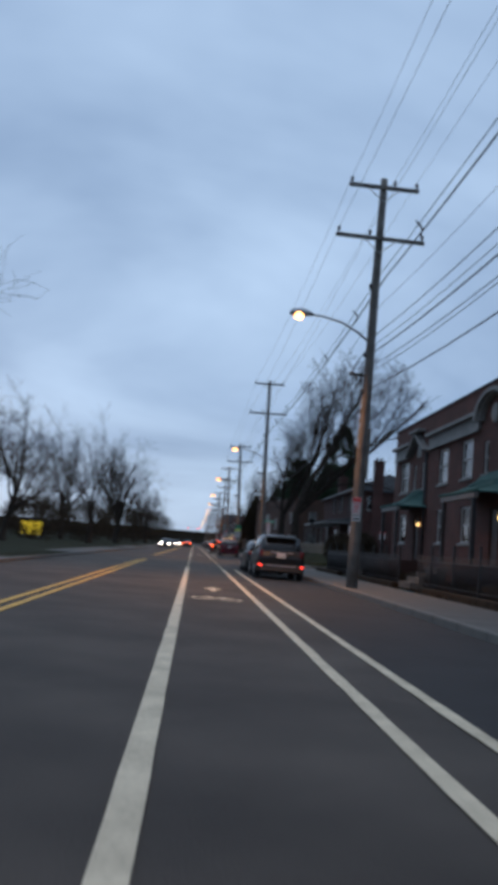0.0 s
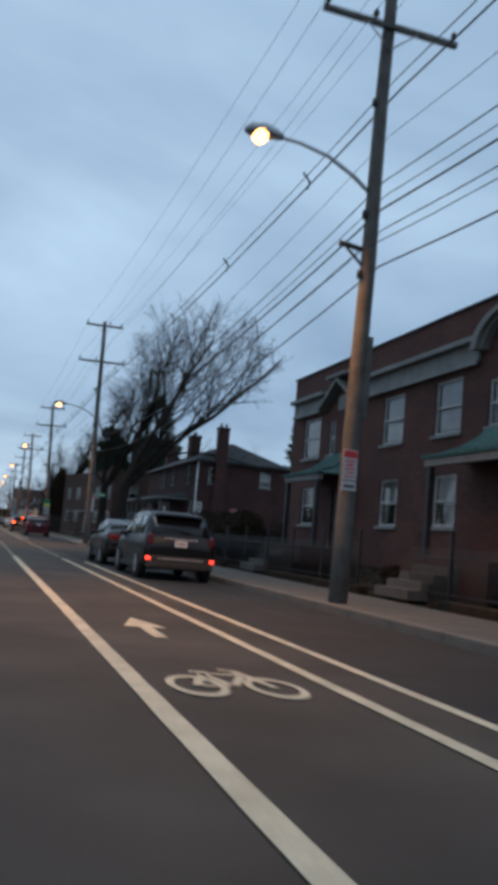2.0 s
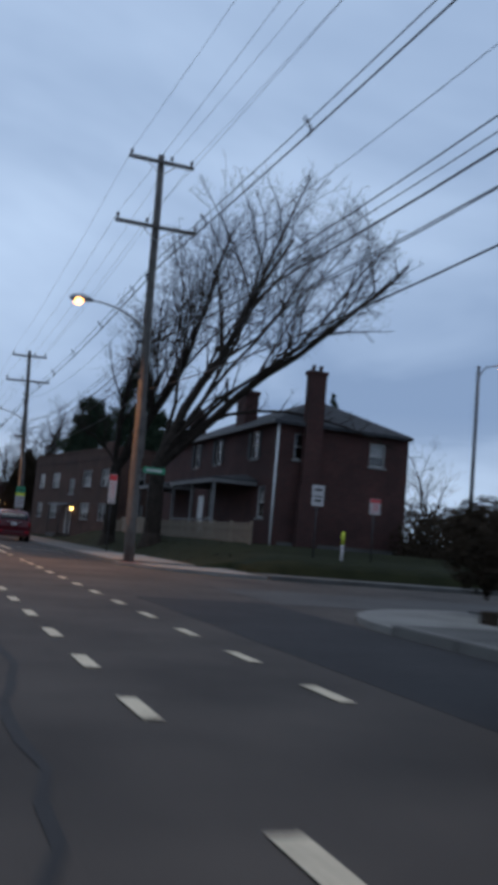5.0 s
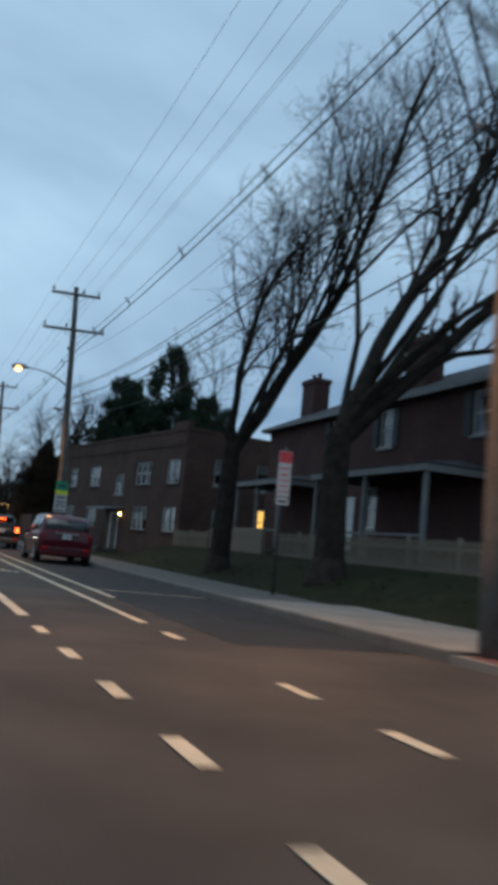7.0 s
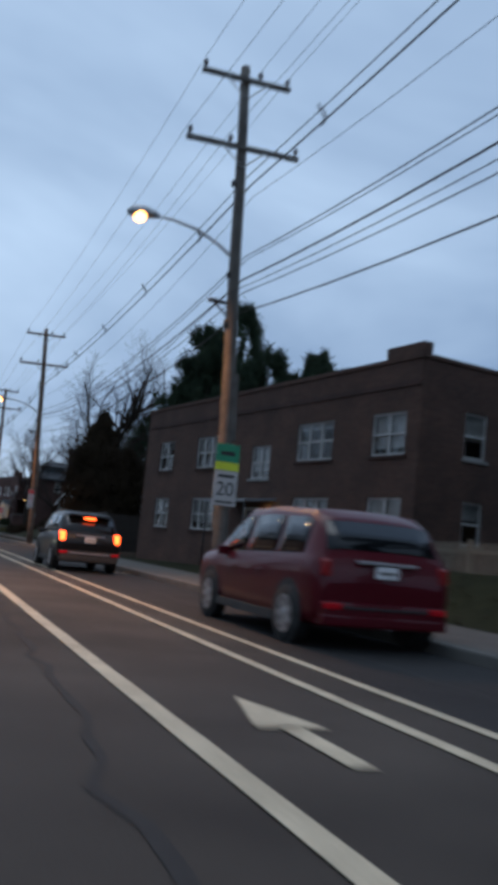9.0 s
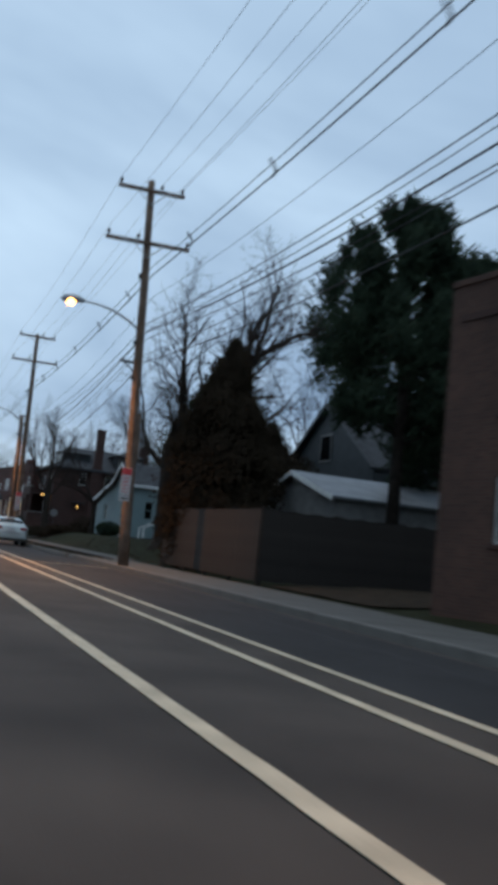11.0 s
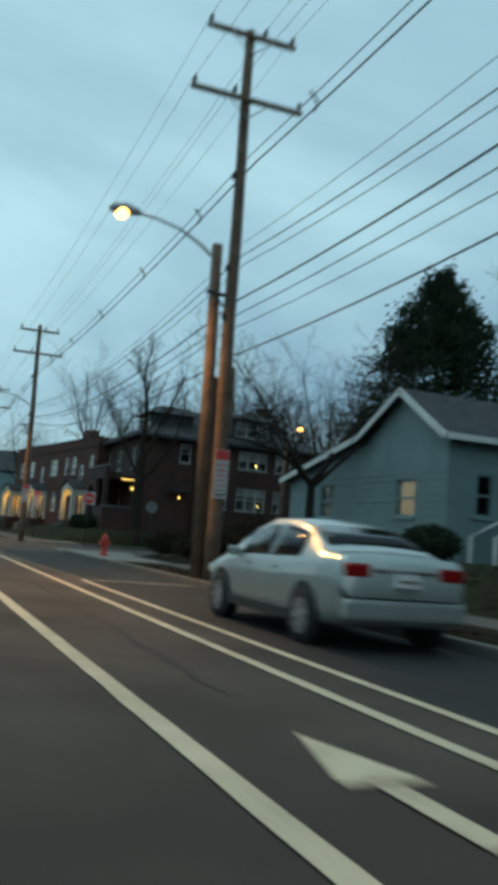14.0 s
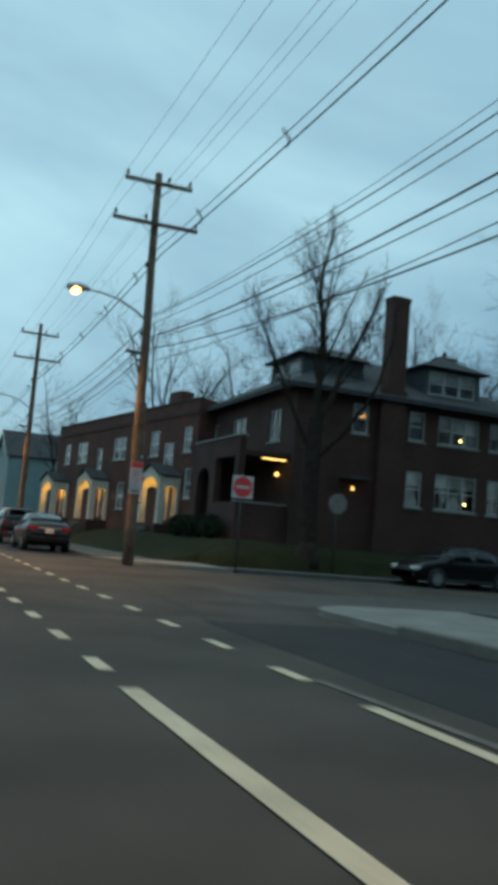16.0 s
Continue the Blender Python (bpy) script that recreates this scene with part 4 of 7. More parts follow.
soil_bed(9.0, 15.0, 112.0, 118.0, "dark bare soil of the yard before the fence")
# tumbled stones of the bed's low wall
bm = bmesh.new()
rs = random.Random(12)
for k in range(150):
    x, y = rs.uniform(8.5, 10.0), rs.uniform(10.0, 28.0)
    q = rs.uniform(0.07, 0.2)
    c = bmesh.ops.create_icosphere(bm, subdivisions=1, radius=q)["verts"]
    for v in c:
        v.co *= rs.uniform(0.75, 1.2)
        v.co.z *= 0.65
    bmesh.ops.translate(bm, vec=(x, y, ground_z(x, y) + q * 0.35), verts=c)
tagged(link_mesh("rubble", bm, SOIL), "rough grey tumbled stones in the terrace's front bed", "stones", kind="stuff")
litter(8.8, 11.3, 5, 42, 2600, "fallen_leaves", "brown fallen leaves and dead plants over the front beds")


# -- the brick double house with hipped roof and porches --
def hip_roof(x0, x1, y0, y1, z0, z1, over, inset):
    """Four sloping plates: eaves at z0, ridge along y at z1."""
    bm = bmesh.new()
    a, b, c, d = (x0 - over, y0 - over, z0), (x1 + over, y0 - over, z0), (x1 + over, y1 + over, z0), (x0 - over, y1 + over, z0)
    xm = (x0 + x1) / 2
    e, f = (xm, y0 + inset, z1), (xm, y1 - inset, z1)
    for face in ((a, b, e), (b, c, f, e), (c, d, f), (d, a, e, f)):
        top = [bm.verts.new(p) for p in face]
        low = [bm.verts.new((p[0], p[1], p[2] - 0.16)) for p in face]
        bm.faces.new(top); bm.faces.new(low[::-1])
        for i in range(len(face)):
            j = (i + 1) % len(face)
            bm.faces.new((top[i], low[i], low[j], top[j]))
    bmesh.ops.recalc_face_normals(bm, faces=bm.faces)
    return bm


def house_b(y0, y1, end_details, blinds):
    """y0 is the end nearer the side street."""
    x0, x1, zb, ze = 15.6, 22.6, 0.9, 7.1
    r = thing("brick_house", 0, 0, 0, 0, "two-storey dark red brick house with hipped roof and front porch", "house", "brick porch houses")
    mf = Matrix.Translation((x0, y1, 0)) @ Matrix.Rotation(-math.pi / 2, 4, "Z")
    L = y1 - y0
    U = lambda y: y1 - y
    k = y0 - 67.0
    ups = [(69.6 + k, 70.6 + k), (75.4 + k, 76.4 + k), (79.5 + k, 80.45 + k)]
    gr = [(68.2 + k, 69.2 + k), (76.2 + k, 77.1 + k)]
    dr = [(77.9 + k, 78.9 + k)]
    ops = [(U(b), U(a), 5.4, 6.85) for a, b in ups] + [(U(b), U(a), 2.35, 3.95) for a, b in gr] + [(U(b), U(a), 1.5, 3.6) for a, b in dr]
    part("wall_front", place(wall_panel(L, 0.3, ze, ops), mf), BRICK_MAROON, r)
    ms = Matrix.Translation((x0, y0, 0))
    so = [(0.55, 1.2, 5.3, 6.6), (4.75, 5.65, 5.4, 6.6)] if end_details else []
    part("wall_side", place(wall_panel(x1 - x0, 0.3, ze, so), ms @ Matrix.Translation((0.301, 0, 0))), BRICK_MAROON, r)
    part("wall_back", B(x1, x1 + 0.3, y0 + 0.3, y1, 0.3, ze), BRICK_MAROON, r)
    # one dark block fills the house; its colour paints the rooms' shade
    part("room_shade_block", B(x0 + 1.1, x1 - 0.3, y0 + 1.1, y1 - 0.3, 0.3, 6.9), ROOM_SHADE, r)
    for j, (a, b) in enumerate(ups):
        window_in(r, mf, U(b), U(a), 5.4, 6.85, WINDOW_WHITE, blinds[j % len(blinds)], shutters=True)
    for a, b in gr:
        window_in(r, mf, U(b), U(a), 2.35, 3.95, WINDOW_WHITE, 0.5)
    for a, b in dr:
        door_in(r, mf, U(b), U(a), 1.5, 3.6, WHITE)
    if end_details:
        m2 = ms @ Matrix.Translation((0.301, 0, 0))
        window_in(r, m2, 0.55, 1.2, 5.3, 6.6, GREY_TRIM, 0.0)
        window_in(r, m2, 4.75, 5.65, 5.4, 6.6, WINDOW_WHITE, 0.6)
        part("drainpipe", cyl((x0 - 0.06, y0 - 0.07, 1.0), (x0 - 0.06, y0 - 0.07, 6.95), 0.055), WHITE, r, "pale grey rain pipe")
        bm = B(16.85, 17.75, y0 - 0.45, y0 - 0.002, 0.5, 9.55)
        box(bm, 16.75, 17.85, y0 - 0.5, y0 - 0.001, 0.5, 4.0)
        box(bm, 16.8, 17.8, y0 - 0.5, y0 + 0.12, 9.552, 9.75, bevel=0.02)
        c = part("chimney", bm, BRICK_MAROON, r)
        for xx in (17.1, 17.5):
            part("chimney_pot", lathe(bmesh.new(), [(0.1, 0), (0.09, 0.22), (0.11, 0.25), (0.10, 0.3)], "z", 10, (xx, y0 - 0.2, 9.75)), BRICK_DARK, c)
        part("foundation_band", B(x0 + 0.31, x1, y0 - 0.05, y0 - 0.003, 0.4, 1.25), CONCRETE, r, "pale basement band")
    chimney(r, 17.3, y0 + 9.3, 7.6, 9.95, 0.8, 1.5, BRICK_MAROON)
    if end_details:
        chimney(r, 17.3, 85.9, 7.6, 9.7, 0.8, 1.4, BRICK_MAROON)
    part("roof", hip_roof(x0, x1, y0, y1, ze, 9.0, 0.35, 3.4), SHINGLE, r)
    part("gutter", B(x0 - 0.42, x0 - 0.33, y0 - 0.3, y1 + 0.3, ze - 0.14, ze - 0.02), GREY_TRIM, r)
    # two porches with roofs hipped at their ends
    for pa, pb in ((69.5 + k, 76.7 + k), (80.1 + k, 84.8 + k)):
        xf = x0 - 2.4
        bm = bmesh.new()
        slab(bm, [(x0 - 0.002, pa + 1.5, 4.62), (x0 - 0.002, pb - 1.5, 4.62), (xf, pb + 0.2, 4.22), (xf, pa - 0.2, 4.22)], 0.08)
        for e, d in ((pa, 1), (pb, -1)):
            lo = [bm.verts.new(v) for v in ((xf, e - 0.2 * d, 4.22), (x0 - 0.002, e - 0.2 * d, 4.22), (x0 - 0.002, e + 1.5 * d, 4.62))]
            hi = [bm.verts.new(v.co - Vector((0, 0, 0.08))) for v in lo]
            bm.faces.new(lo); bm.faces.new(hi[::-1])
            for i in range(3):
                bm.faces.new((lo[i], hi[i], hi[(i + 1) % 3], lo[(i + 1) % 3]))
        bmesh.ops.recalc_face_normals(bm, faces=bm.faces)
        pr = part("porch_roof", bm, SHINGLE, r)
        part("fascia", B(xf - 0.04, xf + 0.04, pa - 0.2, pb + 0.2, 3.94, 4.14), GREY_TRIM, pr)
        for e in (pa - 0.2, pb + 0.12):
            part("fascia", B(xf + 0.041, x0 - 0.003, e, e + 0.08, 3.94, 4.14), GREY_TRIM, pr)
        for y in (pa, (pa + pb) / 2, pb):
            part("porch_post", B(xf + 0.08, xf + 0.22, y - 0.07, y + 0.07, 1.3, 3.97, bevel=0.01), GREY_TRIM, r, "slim pale porch post")
        part("porch_floor", B(xf, x0 - 0.002, pa - 0.1, pb + 0.1, 0.5, 1.3), CONCRETE, r)
        part("porch_rail", B(xf + 0.12, xf + 0.18, pa + 0.07, pb - 0.07, 2.02, 2.10), GREY_TRIM, r)


house_b(67.0, 87.0, True, (0.1, 0.4, 0.7))


def picket_fence(y0, y1, x, z, label, pickets=True):
    r = thing("picket_fence", x, y0, z, 0, label, "fence")
    L = y1 - y0
    for h in (0.25, 0.8):
        part("rail", B(0.02, 0.06, 0, L, h, h + 0.09), CREAM, r)
    for k in range(int(L / 2.4) + 1):
        part("post", B(0.02, 0.12, k * 2.4 - 0.05, k * 2.4 + 0.05, -0.3, 1.15, bevel=0.01), CREAM, r)
    w, step = (0.085, 0.17) if pickets else (0.135, 0.16)
    bm = bmesh.new()
    top = 1.08
    lo = [bm.verts.new(p) for p in ((0, -w / 2, 0.04), (0, w / 2, 0.04), (0, w / 2, top - 0.06), (0, 0, top), (0, -w / 2, top - 0.06))]
    hi = [bm.verts.new(v.co + Vector((0.02, 0, 0))) for v in lo]
    bm.faces.new(lo); bm.faces.new(hi[::-1])
    for i in range(5):
        bm.faces.new((lo[i], hi[i], hi[(i + 1) % 5], lo[(i + 1) % 5]))
    bmesh.ops.recalc_face_normals(bm, faces=bm.faces)
    me = bpy.data.meshes.new("picket"); bm.to_mesh(me); bm.free(); me.materials.append(CREAM)
    rr = random.Random(int(y0))
    for k in range(int(L / step)):
        ob = new("picket", me)
        ob.parent = r
        ob.location = (rr.uniform(-0.006, 0.006), (k + 0.5) * step, rr.uniform(-0.015, 0.015))


picket_fence(61.6, 78.0, 12.4, 0.82, "cream painted picket fence along the lawn")
picket_fence(79.5, 85.8, 12.5, 0.95, "cream close-boarded fence beside the tree", False)
picket_fence(85.9, 91.2, 12.4, 0.72, "cream picket fence at the lawn's end")


# -- the flat-roofed brown brick apartment block --
def block_c():
    r = thing("flat_roofed_apartment_block", 9.7, 110.5, 0, -80.9, "two-storey brown brick apartment block with flat roof and white triple windows", "house")
    L, zb, zt = 19.24, 0.0, 7.15
    I = Matrix()
    ups = [(1.25, 2.75, 2), (5.05, 7.05, 3), (12.85, 15.0, 3), (17.05, 18.65, 2)]
    stair = (9.75, 11.1, 3.75, 5.0)
    ops = [(a, b, 4.3, 5.62) for a, b, n in ups] + [(a, b, 1.7, 3.02) for a, b, n in ups] + [stair, (9.6, 10.9, 0.5, 2.65)]
    part("wall_front", wall_panel(L, zb - 0.4, zt, ops), BRICK_BROWN, r)
    sm = Matrix.Translation((L, 0.301, 0)) @ Matrix.Rotation(math.pi / 2, 4, "Z")
    sops = [(1.5, 2.4, 4.4, 5.8), (4.15, 5.0, 4.4, 5.8), (4.25, 5.1, 2.0, 3.4), (1.6, 2.4, 1.8, 3.1)]
    part("wall_side", place(wall_panel(12.0, zb - 0.4, zt, sops), sm), BRICK_BROWN, r)
    part("wall_back_side", B(-0.3, -0.002, 0, 12, zb - 0.4, zt), BRICK_BROWN, r)
    part("room_shade_block", B(0.3, L - 1.1, 1.1, 11.5, 0.0, 6.8), ROOM_SHADE, r)
    part("roof", B(0, L - 0.31, 0.31, 12, 6.8, 6.95), SHINGLE, r)
    bm = B(-0.3, L - 0.31, -0.05, 0.3, zt + 0.002, zt + 0.14, bevel=0.01)
    box(bm, L - 0.3, L + 0.05, -0.05, 12, zt + 0.002, zt + 0.14, bevel=0.01)
    part("coping", bm, BRICK_BROWN, r)
    part("parapet_block", B(L - 1.7, L + 0.02, -0.03, 0.32, zt + 0.145, zt + 0.5, bevel=0.02), BRICK_BROWN, r)
    part("brick_band", B(0, L, -0.04, -0.003, 6.35, 6.5), BRICK_DARK, r)
    for j, (a, b, n) in enumerate(ups):
        window_in(r, I, a, b, 4.3, 5.62, WINDOW_WHITE, (0.2, 0.55, 0.15, 0.85)[j], lights=n, sill=BRICK_DARK)
        window_in(r, I, a, b, 1.7, 3.02, WINDOW_WHITE, (0.3, 0.8, 0.5, 0.4)[j], lights=n, sill=BRICK_DARK)
    window_in(r, I, *stair, WINDOW_WHITE, 0.8, lights=2)
    door_in(r, I, 9.6, 10.9, 0.5, 2.65)
    for j, (a, b, c, d) in enumerate(sops):
        window_in(r, sm, a, b, c, d, WINDOW_WHITE, (0.6, 0.3, 0.0, 0.4)[j], lit=(j == 2))
    part("lit_curtain", place(B(4.25, 5.1, 0.20, 0.22, 2.0, 3.4), sm), LAMPLIT_CURTAIN, r, "bright yellow lamplit curtain")
    bm = slab(bmesh.new(), [(8.6, -0.002, 3.0), (11.8, -0.002, 3.0), (11.8, -1.3, 2.85), (8.6, -1.3, 2.85)], 0.1)
    cn = part("door_canopy", bm, TIN, r, "thin grey metal door canopy")
    for u in (8.75, 11.65):
        part("canopy_post", cyl((u, -1.2, 0.3), (u, -1.2, 2.76), 0.04), IRON, r)
    part("doorstep", B(9.2, 11.3, -1.4, -0.002, -0.2, 0.48), CONCRETE, r)
    part("wall_lamp", lathe(bmesh.new(), [(0.02, 0), (0.06, 0.03), (0.07, 0.12), (0.03, 0.17)], "z", 10, (11.3, -0.1, 2.45)), WARM_LIT, r, "lit wall lamp beside the door")
    bw = part("basement_window", B(17.4, 18.1, -0.03, -0.004, 0.35, 0.75), GREY_TRIM, r, "small barred basement window")
    for k in range(4):
        part("bar", B(17.5 + 0.15 * k, 17.54 + 0.15 * k, -0.045, -0.031, 0.38, 0.72), IRON, bw)
    part("roof_hatch", B(14.0, 15.2, 5, 6, 6.96, 7.5), TIN, r)


block_c()


# -- low garage with a tin roof, tall board fence, grey gabled house behind --
def gable_body(r, x0, x1, y0, y1, zb, ze, zr, wall_mat, roof_mat, over=0.3, trim=WHITE):
    """Walls with a gable at x0, ridge along x; roof plates with barge boards."""
    ym = (y0 + y1) / 2
    bm = bmesh.new()
    poly = [(y0, zb), (y1, zb), (y1, ze), (ym, zr), (y0, ze)]
    a = [bm.verts.new((x0, y, z)) for y, z in poly]
    b = [bm.verts.new((x1, y, z)) for y, z in poly]
    bm.faces.new(a); bm.faces.new(b[::-1])
    for i in range(5):
        j = (i + 1) % 5
        bm.faces.new((a[i], b[i], b[j], a[j]))
    bmesh.ops.recalc_face_normals(bm, faces=bm.faces)
    part("house_shell", bm, wall_mat, r)
    for s, ye in ((-1, y0), (1, y1)):
        sl = (zr - ze) / abs(ym - ye)
        yo, zo = ye + s * over, ze - sl * over
        part("roof", slab(bmesh.new(), [(x0 - over, ym, zr + 0.12), (x1 + over, ym, zr + 0.12), (x1 + over, yo, zo + 0.12), (x0 - over, yo, zo + 0.12)], 0.12), roof_mat, r)
        bm = bmesh.new()
        slab(bm, [(x0 - over - 0.04, ym, zr + 0.11), (x0 - over - 0.002, ym, zr + 0.11), (x0 - over - 0.002, yo, zo + 0.11), (x0 - over - 0.04, yo, zo + 0.11)], 0.2)
        part("barge_board", bm, trim, r)


g = thing("garage", 0, 0, 0, 0, "low garage with pale sheet metal gable roof behind the fence", "garage")
gable_body(g, 15.2, 25.0, 126.0, 133.6, 0.2, 3.5, 4.6, GREY_TRIM, TIN)
g = thing("grey_gabled_house", 0, 0, 0, 0, "dark grey gabled house half hidden by conifers", "house")
gable_body(g, 21.6, 31.0, 134.3, 145.5, 0.2, 6.0, 9.8, SHUTTER, SHINGLE, trim=SHUTTER)
bm = B(21.53, 21.595, 139.2, 140.6, 6.5, 8.1)
w_ = part("window", bm, GREY_TRIM, g)
part("pane", B(21.515, 21.525, 139.3, 140.5, 6.6, 8.0), CAR_GLASS, w_)

bf = thing("board_fence", 8.8, 118.3, 0.22, 0, "tall dark close-boarded timber fence along the footway", "fence")
bm = bmesh.new(); box(bm, 0, 0.022, -0.072, 0.072, 0.02, 2.08)
me = bpy.data.meshes.new("board"); bm.to_mesh(me); bm.free(); me.materials.append(BOARD)
for k in range(int(9.45 / 0.15)):
    ob = new("board", me); ob.parent = bf
    ob.location = (0.004 * math.sin(k * 2.3), k * 0.15 + 0.075, 0.02 * math.sin(k * 1.7))
for k in range(5):
    part("post", B(0.03, 0.13, k * 2.3 - 0.05, k * 2.3 + 0.05, -0.3, 2.15), BOARD, bf)
for h in (0.4, 1.7):
    part("rail", B(0.024, 0.07, 0, 9.4, h, h + 0.1), BOARD, bf)
for nm_x, y0_, length_, turn in ((8.86, 118.22, 9.0, 0), (8.9, 127.8, 3.4, 62)):
    rf = thing("board_fence", nm_x, y0_, 0.22, turn, "return of the dark board fence running back from the street", "fence")
    for k in range(int(length_ / 0.15)):
        ob = new("board", me); ob.parent = rf
        ob.matrix_basis = pose(k * 0.15 + 0.075, 0.004 * math.sin(k * 2.9), 0.02 * math.sin(k * 1.3), 0, 0, 90)
    for h in (0.4, 1.7):
        part("rail", B(0, length_, 0.024, 0.07, h, h + 0.1), BOARD, rf)
    for k in range(int(length_ / 2.3) + 1):
        part("post", B(k * 2.3, k * 2.3 + 0.1, 0.03, 0.13, -0.3, 2.12), BOARD, rf)


# -- pale blue cottage --
def cottage():
    r = thing("blue_cottage", 0, 0, 0, 0, "pale blue sided cottage with white trim and a red brick chimney", "house")
    x0, x1, y0, y1, zb = 14.4, 22.6, 155.4, 166.4, 0.8
    ym, zr, ze, zn = 157.8, 6.35, 4.95, 3.85
    mside = Matrix.Translation((x0, y0, 0))
    sops = [(1.05, 1.68, 2.4, 3.7), (2.75, 3.7, 1.75, 3.9), (5.65, 6.5, 2.3, 3.65)]
    part("wall_side", place(wall_panel(x1 - x0, zb, ze, sops), mside), SIDING, r)
    mf = Matrix.Translation((x0, y1, 0)) @ Matrix.Rotation(-math.pi / 2, 4, "Z")
    U = lambda y: y1 - y
    fops = [(U(158.25), U(157.1), 2.3, 3.5), (U(163.7), U(162.6), 2.25, 3.5)]
    part("wall_front", place(wall_panel(y1 - y0 - 0.301, zb, zn, fops), mf), SIDING, r)
    # gable above the wall, with the long slope towards the far side
    bm = bmesh.new()
    poly = [(y0 + 0.301, zn + 0.001), (y1, zn + 0.001), (ym + 2.6, zr - 1.35), (ym, zr), (y0 + 0.301, ze)]
    a = [bm.verts.new((x0, y, z)) for y, z in poly]
    b = [bm.verts.new((x0 + 0.3, y, z)) for y, z in poly]
    bm.faces.new(a); bm.faces.new(b[::-1])
    for i in range(5):
        j = (i + 1) % 5
        bm.faces.new((a[i], b[i], b[j], a[j]))
    bmesh.ops.recalc_face_normals(bm, faces=bm.faces)
    part("gable_wall", bm, SIDING, r)
    part("wall_back", B(x1 - 0.3, x1 - 0.002, y0 + 0.31, y1, zb, 4.4), SIDING, r)
    part("room_shade_block", B(x0 + 1.0, x1 - 0.4, y0 + 1.0, y1 - 0.3, zb, 3.8), ROOM_SHADE, r)
    # lap siding courses
    bm = bmesh.new()
    for k in range(19):
        z = zb + 0.22 * k
        for (u0, u1) in ((0.0, 0.95), (1.78, 2.65), (3.8, 5.55), (6.6, x1 - x0)) if 1.6 < z < 3.95 else ((0.0, x1 - x0),):
            if z < ze - 0.2:
                box(bm, x0 + u0, x0 + u1, y0 - 0.018, y0 - 0.002, z, z + 0.03)
    for k in range(14):
        z = zb + 0.22 * k
        for (a_, b_) in ((y0, 157.0), (158.35, 162.5), (163.8, y1)) if 2.1 < z < 3.6 else ((y0, y1),):
            box(bm, x0 - 0.018, x0 - 0.002, a_, b_, z, z + 0.03)
    part("siding_laps", bm, SIDING, r)["kind"] = "stuff"
    prof = [(y0 - 0.35, ze - 0.20), (ym, zr + 0.10), (ym + 2.6, zr - 1.25), (y1 + 0.4, zn - 0.05)]
    for (ya, za), (yb, zb2) in zip(prof, prof[1:]):
        part("roof", slab(bmesh.new(), [(x0 - 0.35, ya, za), (x1 + 0.3, ya, za), (x1 + 0.3, yb, zb2), (x0 - 0.35, yb, zb2)], 0.1), SHINGLE, r)
        part("barge_board", slab(bmesh.new(), [(x0 - 0.40, ya, za), (x0 - 0.353, ya, za), (x0 - 0.353, yb, zb2), (x0 - 0.40, yb, zb2)], 0.2), WHITE, r, "white barge board")
    part("eaves_board", B(x0 - 0.35, x1 + 0.3, y0 - 0.40, y0 - 0.353, ze - 0.36, ze - 0.18), WHITE, r)
    chimney(r, 18.9, ym - 1.1, 4.9, 7.3, 0.95, 0.75, BRICK, 0)
    window_in(r, mside, 1.05, 1.68, 2.4, 3.7, SIDING, 0.0, sill=SIDING)
    window_in(r, mside, 5.65, 6.5, 2.3, 3.65, WINDOW_WHITE, 0.0, sill=WHITE)
    part("lit_curtain", place(B(5.72, 6.43, 0.20, 0.22, 2.37, 3.0), mside), DIM_CURTAIN, r, "dim warm curtain behind the panes")
    door_in(r, mside, 2.75, 3.7, 1.75, 3.9, WHITE)
    wr_ = bmesh.new()
    for k in range(40):
        a = 2 * math.pi * k / 40
        box(wr_, x0 + 3.225 + 0.20 * math.cos(a) - 0.06, x0 + 3.225 + 0.20 * math.cos(a) + 0.06, y0 - 0.06 - 0.02 * math.sin(3 * a), y0 + 0.02, 3.05 + 0.34 * math.sin(a) - 0.07, 3.05 + 0.34 * math.sin(a) + 0.07)
    box(wr_, x0 + 3.06, x0 + 3.39, y0 - 0.01, y0 + 0.03, 2.78, 3.32)
    part("door_wreath", wr_, NEEDLES, r, "dark green oval wreath on the white door")
    part("mail_box", B(x0 + 2.3, x0 + 2.6, y0 - 0.2, y0 - 0.02, 2.6, 2.85, bevel=0.04), IRON, r)
    part("porch_lantern", B(x0 + 2.38, x0 + 2.55, y0 - 0.18, y0 - 0.02, 3.45, 3.75, bevel=0.02), IRON, r)
    window_in(r, mf, U(158.25), U(157.1), 2.3, 3.5, SIDING, 0.0, sill=SIDING)
    part("lit_curtain", place(B(U(158.25) + 0.05, U(157.1) - 0.05, 0.20, 0.22, 2.35, 3.45), mf), DIM_CURTAIN, r, "dim warm curtain behind the panes")
    window_in(r, mf, U(163.7), U(162.6), 2.25, 3.5, SIDING, 0.0, sill=SIDING)
    part("foundation", B(x0 + 0.05, x1, y0 + 0.05, y1, 0.2, zb - 0.002), CONCRETE, r)
    # stoop, steps, rails
    part("stoop", B(x0 + 2.4, x0 + 4.3, y0 - 1.4, y0 - 0.03, 0.6, 1.72), WHITE, r)
    for k in range(5):
        part("step", B(x0 + 0.95 - 0.3 * k + 1.15, x0 + 1.25 - 0.3 * k + 1.15, y0 - 1.35, y0 - 0.2, 0.6, 1.5 - 0.2 * k), CONCRETE, r)
    for y in (y0 - 1.38, y0 - 0.2):
        bm = bmesh.new()
